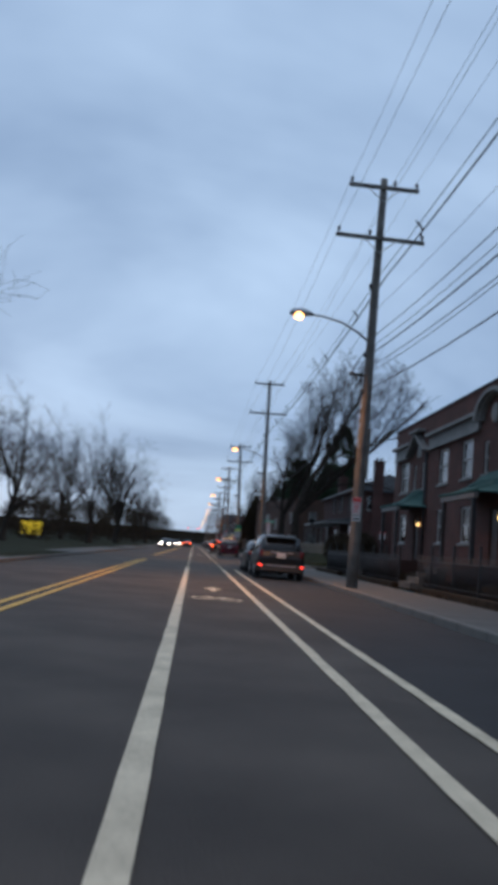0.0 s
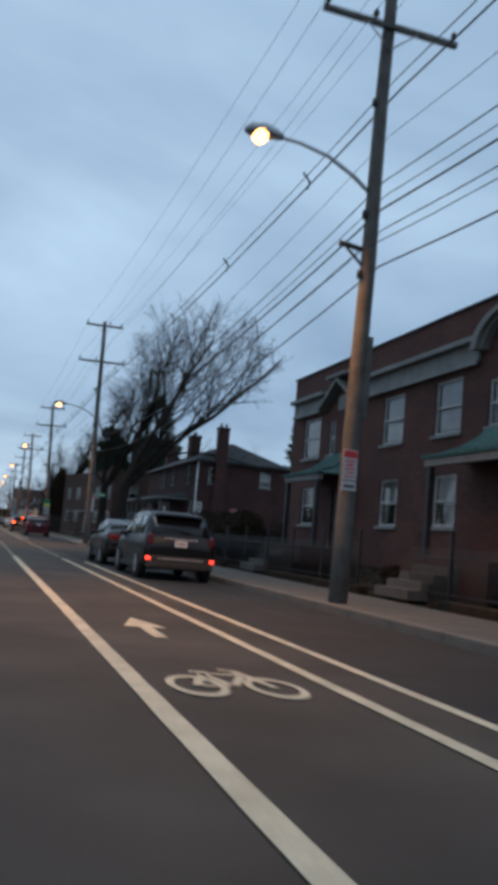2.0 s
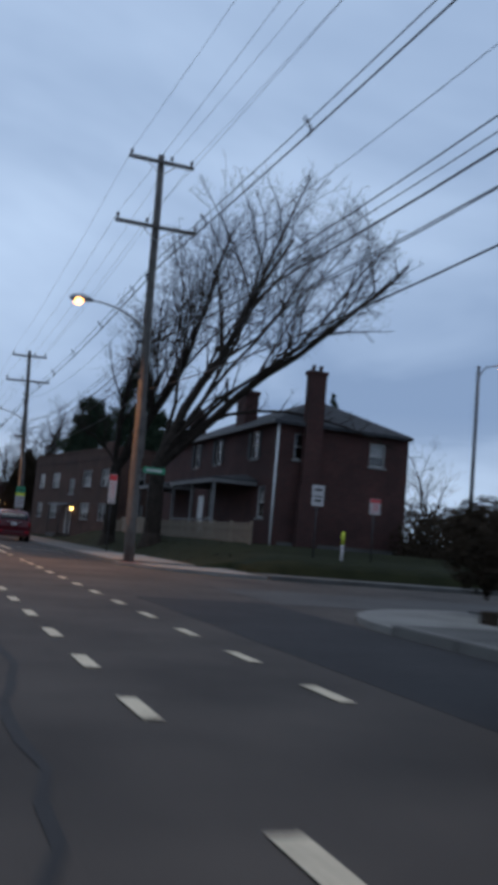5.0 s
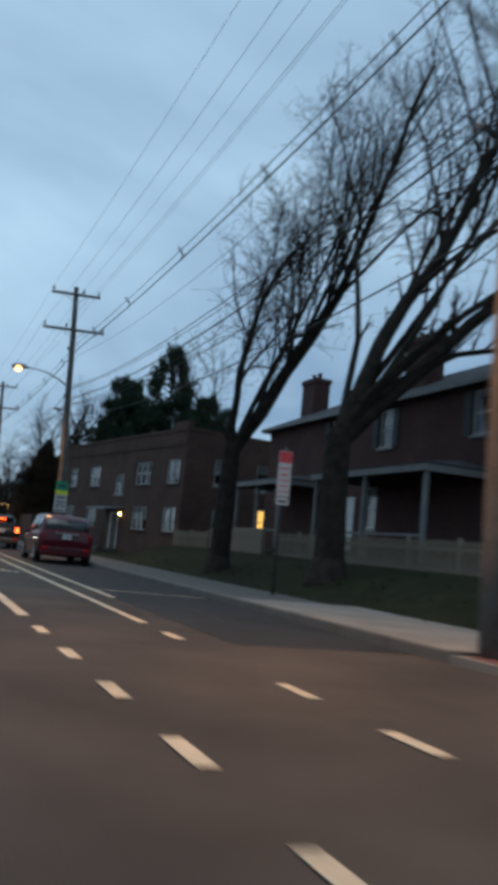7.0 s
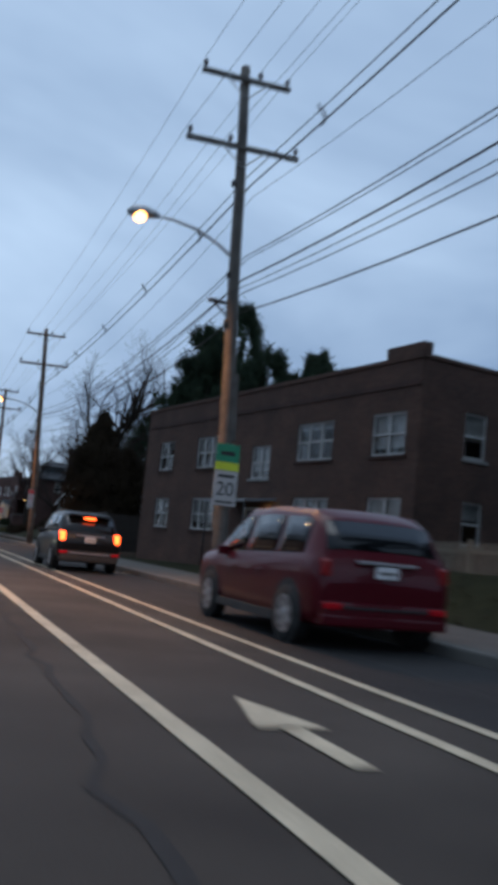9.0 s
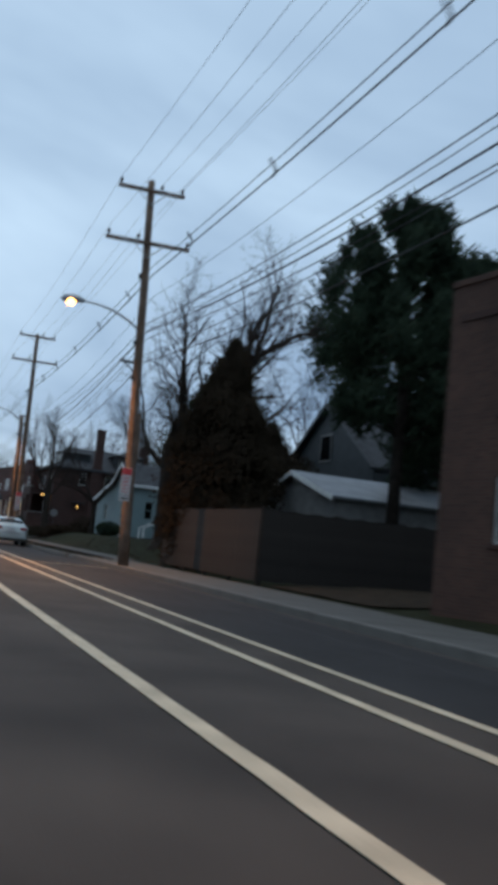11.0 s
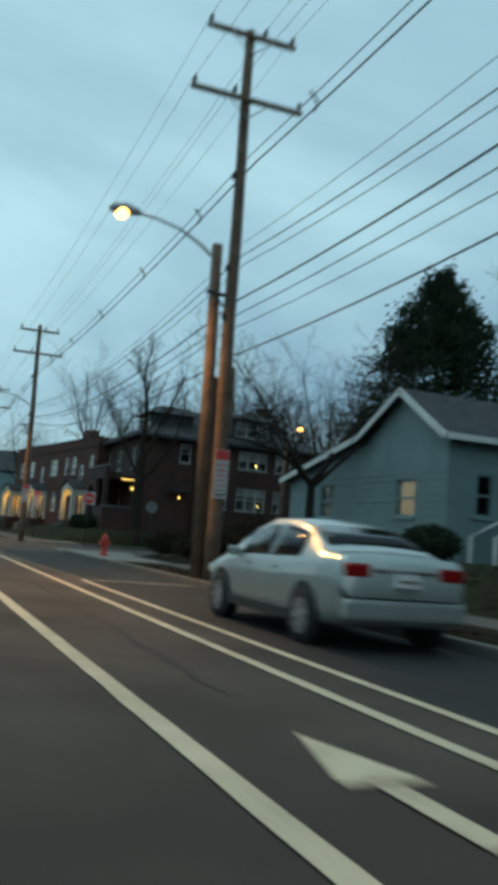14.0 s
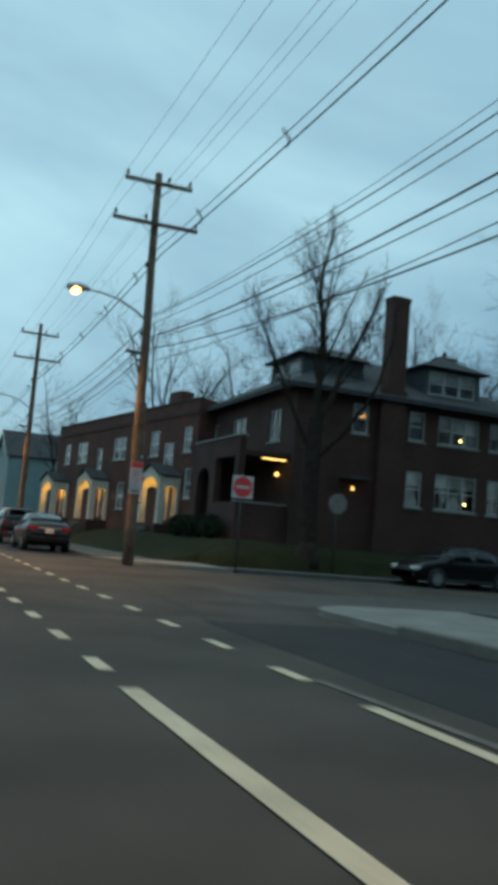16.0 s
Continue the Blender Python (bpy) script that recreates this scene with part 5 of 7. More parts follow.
        tube(bm, [(x0 + 2.4, y, 2.6), (x0 + 0.75, y, 1.75)], 0.045, 6)
        part("handrail", bm, WHITE, r, "white painted handrail")
        for x, zt in ((x0 + 2.4, 2.62), (x0 + 0.78, 1.8)):
            part("rail_post", B(x - 0.05, x + 0.05, y - 0.05, y + 0.05, 0.7, zt), WHITE, r)
    bm = bmesh.new()
    for k in range(16):
        tube(bm, [(x0 + 4.4 + 0.12 * k, y0 - 1.2, 1.0), (x0 + 4.4 + 0.12 * (k - 5), y0 - 1.2, 1.75)], 0.014, 4)
        tube(bm, [(x0 + 4.4 + 0.12 * (k - 5), y0 - 1.21, 1.0), (x0 + 4.4 + 0.12 * k, y0 - 1.21, 1.75)], 0.014, 4)
    part("lattice", bm, WHITE, r, "white garden lattice")


cottage()


# -- the dark corner house with dormers and tall chimney --
def arch_panel(w, depth, z0, zs, rise, z1, leg, gable=0.0):
    """A wall of depth along y with one arched opening, u from 0 to w."""
    bm = bmesh.new()
    n = 14
    hw = w / 2 - leg
    inn = [(w / 2 + hw, z0)] + [(w / 2 + hw * math.cos(math.pi * k / n), zs + rise * math.sin(math.pi * k / n)) for k in range(n + 1)] + [(w / 2 - hw, z0)]
    out = [(w, z0)] + [(w - w * k / n, z1 + gable * (1 - abs(2 * k / n - 1))) for k in range(n + 1)] + [(0, z0)]
    for k in range(len(inn) - 1):
        q = [inn[k], out[k], out[k + 1], inn[k + 1]]
        f0 = [bm.verts.new((u, 0, z)) for u, z in q]; f1 = [bm.verts.new((u, depth, z)) for u, z in q]
        bm.faces.new(f0); bm.faces.new(f1[::-1])
        for e in range(4):
            bm.faces.new((f0[e], f1[e], f1[(e + 1) % 4], f0[(e + 1) % 4]))
    bmesh.ops.remove_doubles(bm, verts=bm.verts, dist=0.0005)
    bmesh.ops.recalc_face_normals(bm, faces=bm.faces)
    return bm


def corner_house():
    r = thing("corner_brick_house", 0, 0, 0, 0, "large dark brick corner house with dormers and tall chimney", "house")
    x0, x1, y0, y1, zb, ze = 15.0, 28.4, 193.3, 205.6, 0.9, 8.1
    ms = Matrix.Translation((x0, y0, 0))
    X = lambda x: x - x0
    two = [(20.75, 21.6, 1), (22.35, 24.65, 3), (25.3, 25.95, 1), (26.5, 27.2, 1), (17.8, 18.6, 1)]
    ops = [(X(a), X(b), 6.3, 7.65) for a, b, n in two] + [(X(a), X(b), 3.25, 4.9) for a, b, n in two[:3]]
    part("wall_side", place(wall_panel(x1 - x0, 0.3, ze, ops), ms), BRICK_DARK, r)
    mf = Matrix.Translation((x0, y1, 0)) @ Matrix.Rotation(-math.pi / 2, 4, "Z")
    U = lambda y: y1 - y
    fups = [(195.0, 196.2), (199.2, 201.0), (203.2, 204.4)]
    fops = [(U(b), U(a), 5.7, 7.2) for a, b in fups] + [(U(200.5), U(198.9), 2.0, 4.2)]
    part("wall_front", place(wall_panel(y1 - y0 - 0.301, 0.3, ze, fops), mf), BRICK_DARK, r)
    # block painted as dark as the unlit rooms would look
    part("room_shade_block", B(x0 + 1.1, x1 - 0.2, y0 + 1.1, y1, 0.3, 7.9), ROOM_SHADE, r)
    part("wall_far", B(x1 - 0.3, x1 - 0.002, y0 + 0.31, y1, 0.3, ze), BRICK_DARK, r)
    for j, (a, b, n) in enumerate(two):
        window_in(r, ms, X(a), X(b), 6.3, 7.65, WINDOW_WHITE, (0.3, 0.45, 0.5, 0.2, 0.3)[j], lights=n)
        if j < 3:
            window_in(r, ms, X(a), X(b), 3.25, 4.9, WINDOW_WHITE, (0.4, 0.35, 0.6, 0.2)[j], lights=n)
    for a, b in fups:
        window_in(r, mf, U(b), U(a), 5.7, 7.2, WINDOW_WHITE, 0.4, lights=2)
    door_in(r, mf, U(200.5), U(198.9), 2.0, 4.2)
    for x, z in ((24.3, 3.6), (23.9, 6.6)):
        part("window_lamp", lathe(bmesh.new(), [(0.02, 0), (0.055, 0.02), (0.035, 0.10), (0.01, 0.11)], "z", 12, (x, y0 + 0.4, z)), WARM_LIT, r, "small lit lamp in the window")
    bm = bmesh.new()
    o = 0.6
    a, b, c, d = (x0 - o, y0 - o, ze), (x1 + o, y0 - o, ze), (x1 + o, y1 + o, ze), (x0 - o, y1 + o, ze)
    e, f = (x0 + 4.5, y0 + 5.5, 10.9), (x1 - 5.5, y0 + 5.5, 10.9)
    for face in ((a, b, f, e), (b, c, f), (c, d, e, f), (d, a, e)):
        top = [bm.verts.new(p) for p in face]; low = [bm.verts.new((p[0], p[1], p[2] - 0.22)) for p in face]
        bm.faces.new(top); bm.faces.new(low[::-1])
        for i in range(len(face)):
            j = (i + 1) % len(face)
            bm.faces.new((top[i], low[i], low[j], top[j]))
    bmesh.ops.recalc_face_normals(bm, faces=bm.faces)
    part("roof", bm, SHINGLE, r)
    bm = B(19.25, 20.15, y0 - 0.4, y0 + 0.3, 8.4, 12.5)
    box(bm, 19.22, 20.18, y0 - 0.43, y0 + 0.33, 12.501, 12.8, bevel=0.04)
    box(bm, 19.0, 20.3, y0 - 0.4, y0 - 0.002, 0.4, 8.4)
    part("chimney", bm, BRICK_DARK, r)
    chimney(r, 26.5, y0 + 6.0, 10.0, 12.0, 1.0, 0.8, BRICK_DARK, 1)

    def dormer(m, w, z0, z1, n):
        wl_ = wall_panel(w, z0, z1, [(0.25, w - 0.25, z0 + 0.3, z1 - 0.15)], 0.2)
        part("dormer_wall", place(wl_, m), SHUTTER, r)
        part("dormer_side", place(B(0, w, 0.95, 3.2, z0, z1), m), SHUTTER, r)
        for u in (0.0, w - 0.15):
            part("dormer_cheek", place(B(u, u + 0.15, 0.21, 0.949, z0, z1), m), SHUTTER, r)
        window_in(r, m, 0.25, w - 0.25, z0 + 0.3, z1 - 0.15, WINDOW_WHITE, 0.4, lights=n)
        bm = bmesh.new()
        p = [(-0.4, -0.4, z1), (w + 0.4, -0.4, z1), (w + 0.4, 3.4, z1), (-0.4, 3.4, z1)]
        top = [bm.verts.new(v) for v in p]
        rid = [bm.verts.new((w / 2, 1.0, z1 + 0.85)), bm.verts.new((w / 2, 3.4, z1 + 0.85))]
        bm.faces.new(top[::-1])
        bm.faces.new((top[0], top[1], rid[0])); bm.faces.new((top[1], top[2], rid[1], rid[0])); bm.faces.new((top[2], top[3], rid[1])); bm.faces.new((top[3], top[0], rid[0], rid[1]))
        part("dormer_roof", place(bm, m), SHINGLE, r)

    dormer(ms @ Matrix.Translation((7.0, 0.9, 0)), 3.2, 8.5, 10.1, 3)
    dormer(mf @ Matrix.Translation((U(198.6), 0.9, 0)), 3.6, 8.4, 9.9, 2)
    # deep porch: arched bay and open bay in its brick front, low wall, flat roof with a parapet
    px0, yb, ya = x0 - 2.4, y0 + 6.2, y0 + 0.3
    part("porch_roof", B(px0 + 0.301, x0 - 0.002, ya, yb - 0.301, 4.75, 5.0, bevel=0.02), BRICK_DARK, r)
    ms2 = Matrix.Translation((px0, yb, 0)) @ Matrix.Rotation(-math.pi / 2, 4, "Z")
    part("porch_arch", place(arch_panel(2.9, 0.3, 1.0, 3.6, 0.75, 5.55, 0.55), ms2), BRICK_DARK, r, "brick porch wall with an arched opening")
    part("porch_front", place(wall_panel(yb - ya - 2.902, 0.5, 5.55, [(0.15, 2.55, 2.7, 4.7)], 0.3), Matrix.Translation((px0, yb - 2.901, 0)) @ Matrix.Rotation(-math.pi / 2, 4, "Z")), BRICK_DARK, r)
    part("porch_end", B(px0 + 0.301, x0 - 0.002, yb - 0.3, yb - 0.002, 0.5, 5.55), BRICK_DARK, r)
    part("porch_side_wall", B(px0 + 0.301, x0 - 0.002, ya, ya + 0.25, 0.5, 2.7), BRICK_DARK, r)
    part("porch_coping", B(px0 - 0.05, px0 + 0.35, ya - 0.04, yb + 0.04, 5.552, 5.64, bevel=0.01), STONE, r, "thin pale stone coping")
    part("wall_coping", B(px0 - 0.04, x0 - 0.003, ya - 0.05, ya + 0.29, 2.702, 2.77, bevel=0.01), STONE, r)
    part("porch_floor", B(px0 + 0.301, x0 - 0.002, ya + 0.251, yb - 0.301, 0.4, 1.5), CONCRETE, r)
    # added glowing strip, painting the lamplight on the ceiling's edge
    part("porch_ceiling_glow", B(x0 - 1.15, x0 - 0.05, ya + 0.3, ya + 0.44, 4.70, 4.745, bevel=0.01), STRIP_LIT, r, "glowing strip for the lit edge of the porch ceiling")
    part("porch_lamp", lathe(bmesh.new(), [(0.02, 0), (0.08, 0.03), (0.09, 0.12), (0.03, 0.18)], "z", 12, (x0 - 0.15, y0 + 1.3, 4.05)), STRIP_LIT, r, "lit round porch lamp")
    part("side_lamp", lathe(bmesh.new(), [(0.02, 0), (0.06, 0.03), (0.065, 0.10), (0.02, 0.14)], "z", 12, (17.95, y0 - 0.12, 3.7)), STRIP_LIT, r, "lit wall lamp beside the side door")
    bm = B(17.35, 18.55, y0 - 0.9, y0 - 0.003, 4.15, 4.27, bevel=0.02)
    part("door_hood", bm, SHINGLE, r, "small dark hood over the side door")


corner_house()


# -- the row with arched, lit porches, standing askew to the street --
ROW = Matrix.Translation((14.0, 203.7, 0)) @ Matrix.Rotation(math.radians(8.3), 4, "Z")


def row_house(v0, w, ups, grounds, porch, lamp_power, stack=None):
    """One house of the row; v runs along the row from its near end, depth runs back from the street."""
    r = thing("row_house", 0, 0, 0, 0, "red brick row house with pale-framed porch lit in yellow", "house", "brick row houses")
    zt = 8.55
    M = ROW @ Matrix.Translation((0, v0, 0))
    mf = M @ Matrix.Translation((0, w, 0)) @ Matrix.Rotation(-math.pi / 2, 4, "Z")
    U = lambda a, b: (w - b, w - a)
    ops = [(*U(a, b), z0, z1) for a, b, z0, z1 in ups + grounds] + [(*U(*porch[2]), 1.85, 4.0)]
    part("wall_front", place(wall_panel(w, 0.3, zt, ops), mf), BRICK, r)
    part("room_shade_block", place(B(1.1, 9, 0, w, 0.3, 8.1), M), ROOM_SHADE, r)
    part("wall_side", place(B(0.301, 9.3, 0.001, 0.25, 0.3, zt), M), BRICK, r)
    part("roof", place(B(0.31, 9.3, 0.26, w, 8.15, 8.3), M), SHINGLE, r)
    part("coping", place(B(-0.05, 0.36, 0, w, zt + 0.002, zt + 0.10), M), SHINGLE, r, "dark parapet coping")
    part("brick_band", place(B(-0.05, -0.003, 0.02, w - 0.02, 7.75, 7.95), M), BRICK_DARK, r, "projecting brick band")
    for a, b, z0, z1 in ups + grounds:
        window_in(r, mf, *U(a, b), z0, z1, WHITE, 0.62, lights=2 if b - a > 1.4 else 1)
    door_in(r, mf, *U(*porch[2]), 1.85, 4.0, DOOR, WHITE)
    # porch: plaster arch to the street under a small gable, narrower opening in its near side
    a, b = porch[0], porch[1]
    d = 1.25
    mp = M @ Matrix.Translation((-d, b, 0)) @ Matrix.Rotation(-math.pi / 2, 4, "Z")
    part("porch_arch", place(arch_panel(b - a, 0.22, 1.6, 3.55, 0.62, 4.30, 0.26, 0.5), mp), PLASTER, r, "pale plaster porch arch")
    part("porch_side", place(arch_panel(d - 0.225, 0.2, 1.6, 3.45, 0.25, 4.2, 0.16), M @ Matrix.Translation((-d + 0.222, a, 0))), PLASTER, r, "pale plaster side opening of the porch")
    part("porch_side", place(arch_panel(d - 0.225, 0.2, 1.6, 3.45, 0.25, 4.2, 0.16), M @ Matrix.Translation((-d + 0.222, b - 0.2, 0))), PLASTER, r, "pale plaster side opening of the porch")
    part("porch_ceiling", place(B(-d + 0.223, -0.003, a + 0.201, b - 0.201, 4.16, 4.2), M), PLASTER, r, "pale porch ceiling")
    bm = bmesh.new()
    c = (a + b) / 2
    for e in (a - 0.15, b + 0.15):
        slab(bm, [(-d - 0.15, c, 4.98), (-d - 0.15, e, 4.30), (-0.003, e, 4.30), (-0.003, c, 4.98)], 0.07)
    part("porch_roof", place(bm, M), SHINGLE, r, "small dark porch gable roof")
    part("porch_floor", place(B(-d - 0.1, -0.003, a - 0.05, b + 0.05, 0.4, 1.6), M), BRICK_DARK, r)
    for k in range(3):
        part("step", place(B(-d - 0.4 - 0.3 * k, -d - 0.101 - 0.3 * k, c - 0.7, c + 0.7, 0.4, 1.42 - 0.18 * k), M), CONCRETE, r)
    at = M @ Vector((-d * 0.45, c, 3.86))
    part("porch_lamp", lathe(bmesh.new(), [(0.02, 0), (0.075, 0.05), (0.075, 0.14), (0.03, 0.19), (0.012, 0.30)], "z", 12, tuple(at)), WARM_LIT, r, "lit yellow porch lantern hanging from the ceiling")
    ld = bpy.data.lights.new("porch_light", "POINT")
    ld.energy, ld.color, ld.shadow_soft_size = lamp_power, (1.0, 0.50, 0.12), 0.12
    lo = new("porch_light", ld); lo.location = (at.x, at.y, at.z - 0.05)
    if stack:
        part("chimney", place(B(0.4, 1.3, stack, stack + 1.5, 8.3, 9.45, bevel=0.03), M), BRICK, r)


row_house(0.0, 6.6, [(0.7, 1.7, 5.65, 7.1), (2.9, 4.2, 4.85, 6.3), (5.0, 6.3, 5.6, 7.1)], [(0.4, 1.2, 3.1, 4.75)], (1.6, 4.3, (2.3, 3.3)), 42.0, 3.5)
row_house(6.61, 10.0, [(0.6, 1.5, 5.6, 7.1), (3.5, 5.6, 5.6, 7.05), (7.6, 8.6, 5.0, 6.5)], [(0.6, 1.6, 2.4, 4.1), (3.2, 4.4, 2.4, 4.1)], (5.8, 8.5, (6.5, 7.5)), 36.0)
row_house(16.62, 7.3, [(0.7, 2.7, 5.6, 7.1), (4.4, 5.6, 5.6, 7.1)], [(0.8, 1.8, 2.4, 4.1)], (3.9, 6.7, (4.6, 5.6)), 60.0)
far = thing("white_gabled_house", 0, 0, 0, 0, "pale gabled house far along the street", "house")
gable_body(far, 8.9, 17.0, 246, 257, 0.3, 7.4, 10.2, SIDING, SHINGLE)
bl = thing("blue_grey_house", 0, 0, 0, 0, "low blue-grey sided house beyond the side street", "house")
gable_body(bl, 33.0, 52.0, 200.0, 210.0, 0.4, 4.7, 8.0, SIDING, SHINGLE)


# ---- trees and shrubs ----
def bare_tree(x, y, z, height, lean=(0.0, 0.0), r0=0.28, seed=1, stems=1, spread=0.6, dense=1.0, fork=0.45, wobble=1.0, limbs=(), bole=4.0, rise=0.04, reach=0.52, crown_in=(), label="bare winter tree with dark bark and fine twigs", group="bare trees"):
    """A trunk that forks into long limbs, branches and twigs."""
    rn = random.Random(seed)
    root = thing("bare_tree", x, y, z, 0, label, "tree", group)
    trunk, crown = bmesh.new(), bmesh.new()
    share = (0.40, 0.58, 0.30, 0.15, 0.07)

    def within(p):
        w = (p.x + x, p.y + y, p.z + z)
        return any(((w[0] - a) / ra) ** 2 + ((w[1] - b) / rb) ** 2 + ((w[2] - c) / (up if w[2] > c else down)) ** 2 < 1 for a, b, c, ra, rb, up, down in crown_in)

    def grow(p, d, length, r, level, bend=None):
        entered = level > 1
        segs = (6, 9, 5, 4, 3)[level]
        pts, rad = [p.copy()], [r]
        taper = (0.72 if limbs else 0.62, 0.2, 0.22, 0.3, 0.45)[level]
        pos, dr = p.copy(), d.copy()
        wob = (0.015 if limbs else 0.05, 0.11, 0.17, 0.22, 0.26)[level] * wobble
        pull = Vector((lean[0], lean[1], 0)) * (0.05 if level < 3 else 0.03)
        for s in range(segs):
            dr = (dr + Vector((rn.gauss(0, wob), rn.gauss(0, wob), rn.gauss((0.0, 0.03, rise, 0.03, 0.02)[level], wob * 0.7))) + pull * (0 if bend else 1))
            if bend:
                dr = dr + Vector(bend) / segs
            dr.normalize()
            pos = pos + dr * length / segs
            pts.append(pos.copy())
            if crown_in and level > 0:
                held = within(pos)
                if entered and not held:
                    break
                entered |= held
        share_left = (len(pts) - 1) / segs
        segs = len(pts) - 1
        rad += [max(0.0055, r * (1 - (1 - taper) * ((s + 1) / segs) ** 0.8)) for s in range(segs)]
        tube(trunk if level < 2 else crown, pts, rad, (10, 8, 5, 4, 3)[level], caps=False)
        if level == 4:
            return
        if level == 0 and limbs:
            for t, tilt, az, ln, q, bd in limbs:
                i = min(int(t * segs), segs - 1)
                at = pts[i].lerp(pts[i + 1], t * segs - i)
                ti, aa = math.radians(tilt), math.radians(az)
                grow(at, Vector((math.sin(ti) * math.cos(aa), math.sin(ti) * math.sin(aa), math.cos(ti))), ln, r * q, 1, bd)
            return
        kids = (int(6 * dense), int((9 if limbs else 7) * dense), int(6 * dense), int(4.5 * dense))[level]
        kids = max(1, round(kids * share_left))
        lo = (fork, 0.22, 0.15, 0.12)[level]
        for k in range(kids):
            t = min(0.99, lo + (1 - lo) * (k + rn.random()) / kids)
            i = min(int(t * segs), segs - 1)
            q = pts[i].lerp(pts[i + 1], t * segs - i)
            axis = (pts[i + 1] - pts[i]).normalized()
            side = axis.orthogonal().normalized()
            side.rotate(Matrix.Rotation(rn.uniform(0, 6.283), 3, axis))
            if limbs and level == 1:
                side = (side + Vector((0, 0, 0.9))).normalized()
            ang = spread * rn.uniform(0.45, 1.15) * (1.0, 1.1, 1.15, 1.2)[level]
            nd = (axis * math.cos(ang) + side * math.sin(ang)).normalized()
            if level < 2 and nd.z < 0.1:
                nd.z = abs(nd.z) + 0.15
                nd.normalize()
            base = height * share[level + 1] if not (limbs and level == 1) else length * reach
            grow(q, nd, base * rn.uniform(0.65, 1.15) * (1 - 0.35 * t * (level > 0)), max(0.0078, rad[i] * (0.62, 0.55, 0.52, 0.5)[level] * rn.uniform(0.8, 1.1)), level + 1)

    for s in range(stems):
        d0 = Vector((lean[0] + rn.gauss(0, 0.03 + 0.14 * (s > 0)), lean[1] + rn.gauss(0, 0.03 + 0.14 * (s > 0)), 1)).normalized()
        grow(Vector((-0.35 * s, 0.55 * s, -0.3)), d0, bole if limbs else height * share[0], r0 * (1 if s == 0 else 0.75), 0)
    flare = bmesh.new()
    part("trunk", trunk, BARK, root)
    part("crown", crown, TWIG, root, "fine bare twigs")
    part("root_flare", lathe(flare, [(r0 * 1.7, -0.35), (r0 * 1.35, 0.0), (r0 * 1.1, 0.3), (r0 * 0.98, 0.6)], "z", 12, (0, 0, -0.05)), BARK, root)
    return root


def conifer(x, y, z, height, radius, seed, mat=NEEDLES, form="cone", clumps=3200, label="dark green conifer with drooping boughs", bare=0.06, name="conifer_tree"):
    """A conifer: trunk, boughs, and thousands of needle sprays with an uneven outline."""
    rn = np.random.RandomState(seed)
    root = thing(name, x, y, z, 0, label, "tree", "conifers")
    part("trunk", tube(bmesh.new(), [(0, 0, -0.3), (0.05, 0, height * 0.5), (0, 0, height * 0.97)], [min(0.3, height * 0.022), min(0.2, height * 0.014), 0.02], 8), BARK, root)
    nb = {"pine": 64, "juniper": 150, "ovate": 170}.get(form, 90)
    t = np.sort(rn.uniform(bare, 0.985, nb))
    ang = rn.uniform(0, 6.283, nb)
    prof = {"juniper": lambda u: np.clip(1 - u, 0, 1) ** 0.62 * np.clip(0.55 + 1.6 * u, 0, 1), "cone": lambda u: (1 - u) ** 0.85, "ovate": lambda u: np.clip(2.0 * (1 - u), 0, 1) ** 0.8 * np.clip(0.75 + u, 0, 1), "pine": lambda u: np.clip(1.25 * np.sqrt(np.clip(1 - u, 0, 1)) * np.clip(0.35 + u * 1.2, 0, 1), 0, 1), "oval": lambda u: np.sqrt(np.clip(1 - (2 * u - 0.75) ** 2 / 1.6, 0.02, 1)) * (1 - u ** 6)}[form]
    reach = radius * prof(t) * (rn.uniform(0.85, 1.08, nb) if form in ("juniper", "ovate") else rn.uniform(0.7, 1.15, nb))
    bo = bmesh.new()
    for k in range(nb):
        h = t[k] * height
        e = Vector((math.cos(ang[k]) * reach[k], math.sin(ang[k]) * reach[k], h - 0.12 * reach[k] + (0.6 * reach[k] if form == "pine" else 0)))
        tube(bo, [(0, 0, h), tuple(e * 0.5 + Vector((0, 0, h * 0.5 + 0.05))), tuple(e)], [0.05, 0.03, 0.01], 4, caps=False)
    part("branchwork", bo, BARK, root)
    per = int(clumps * (5.0 if form in ("juniper", "ovate") else 1.7)) // nb
    V, Fc = [], []
    for k in range(nb):
        s = np.clip(rn.normal(0.88, 0.17, per), 0.25, 1.15) if form == "pine" else rn.uniform(0.12, 1.05, per) ** 0.7
        tuft = {"pine": 0.07, "juniper": 0.11, "ovate": 0.10}.get(form, 0.16)
        n = per
        cx = math.cos(ang[k]) * reach[k] * s + rn.normal(0, tuft * reach[k] + 0.06, n)
        cy = math.sin(ang[k]) * reach[k] * s + rn.normal(0, tuft * reach[k] + 0.06, n)
        cz = t[k] * height - 0.10 * reach[k] * s + (0.6 * reach[k] * s if form == "pine" else 0) + rn.normal(0, 0.10 + 0.03 * height * (form != "cone") * 0.5, n)
        for i in range(n):
            sz = rn.uniform(0.08, 0.18) * (radius / 3.0) ** 0.4 * {"juniper": 0.40, "ovate": 0.45, "pine": 1.6}.get(form, 1.0)
            for q in range(3):
                a = rn.uniform(0, 6.283)
                dz = rn.uniform(-0.5, 0.5)
                b = len(V)
                ca, sa = math.cos(a) * sz, math.sin(a) * sz
                nar = 0.14
                if form == "pine":
                    dz, nar = rn.uniform(0.5, 1.6), 0.05
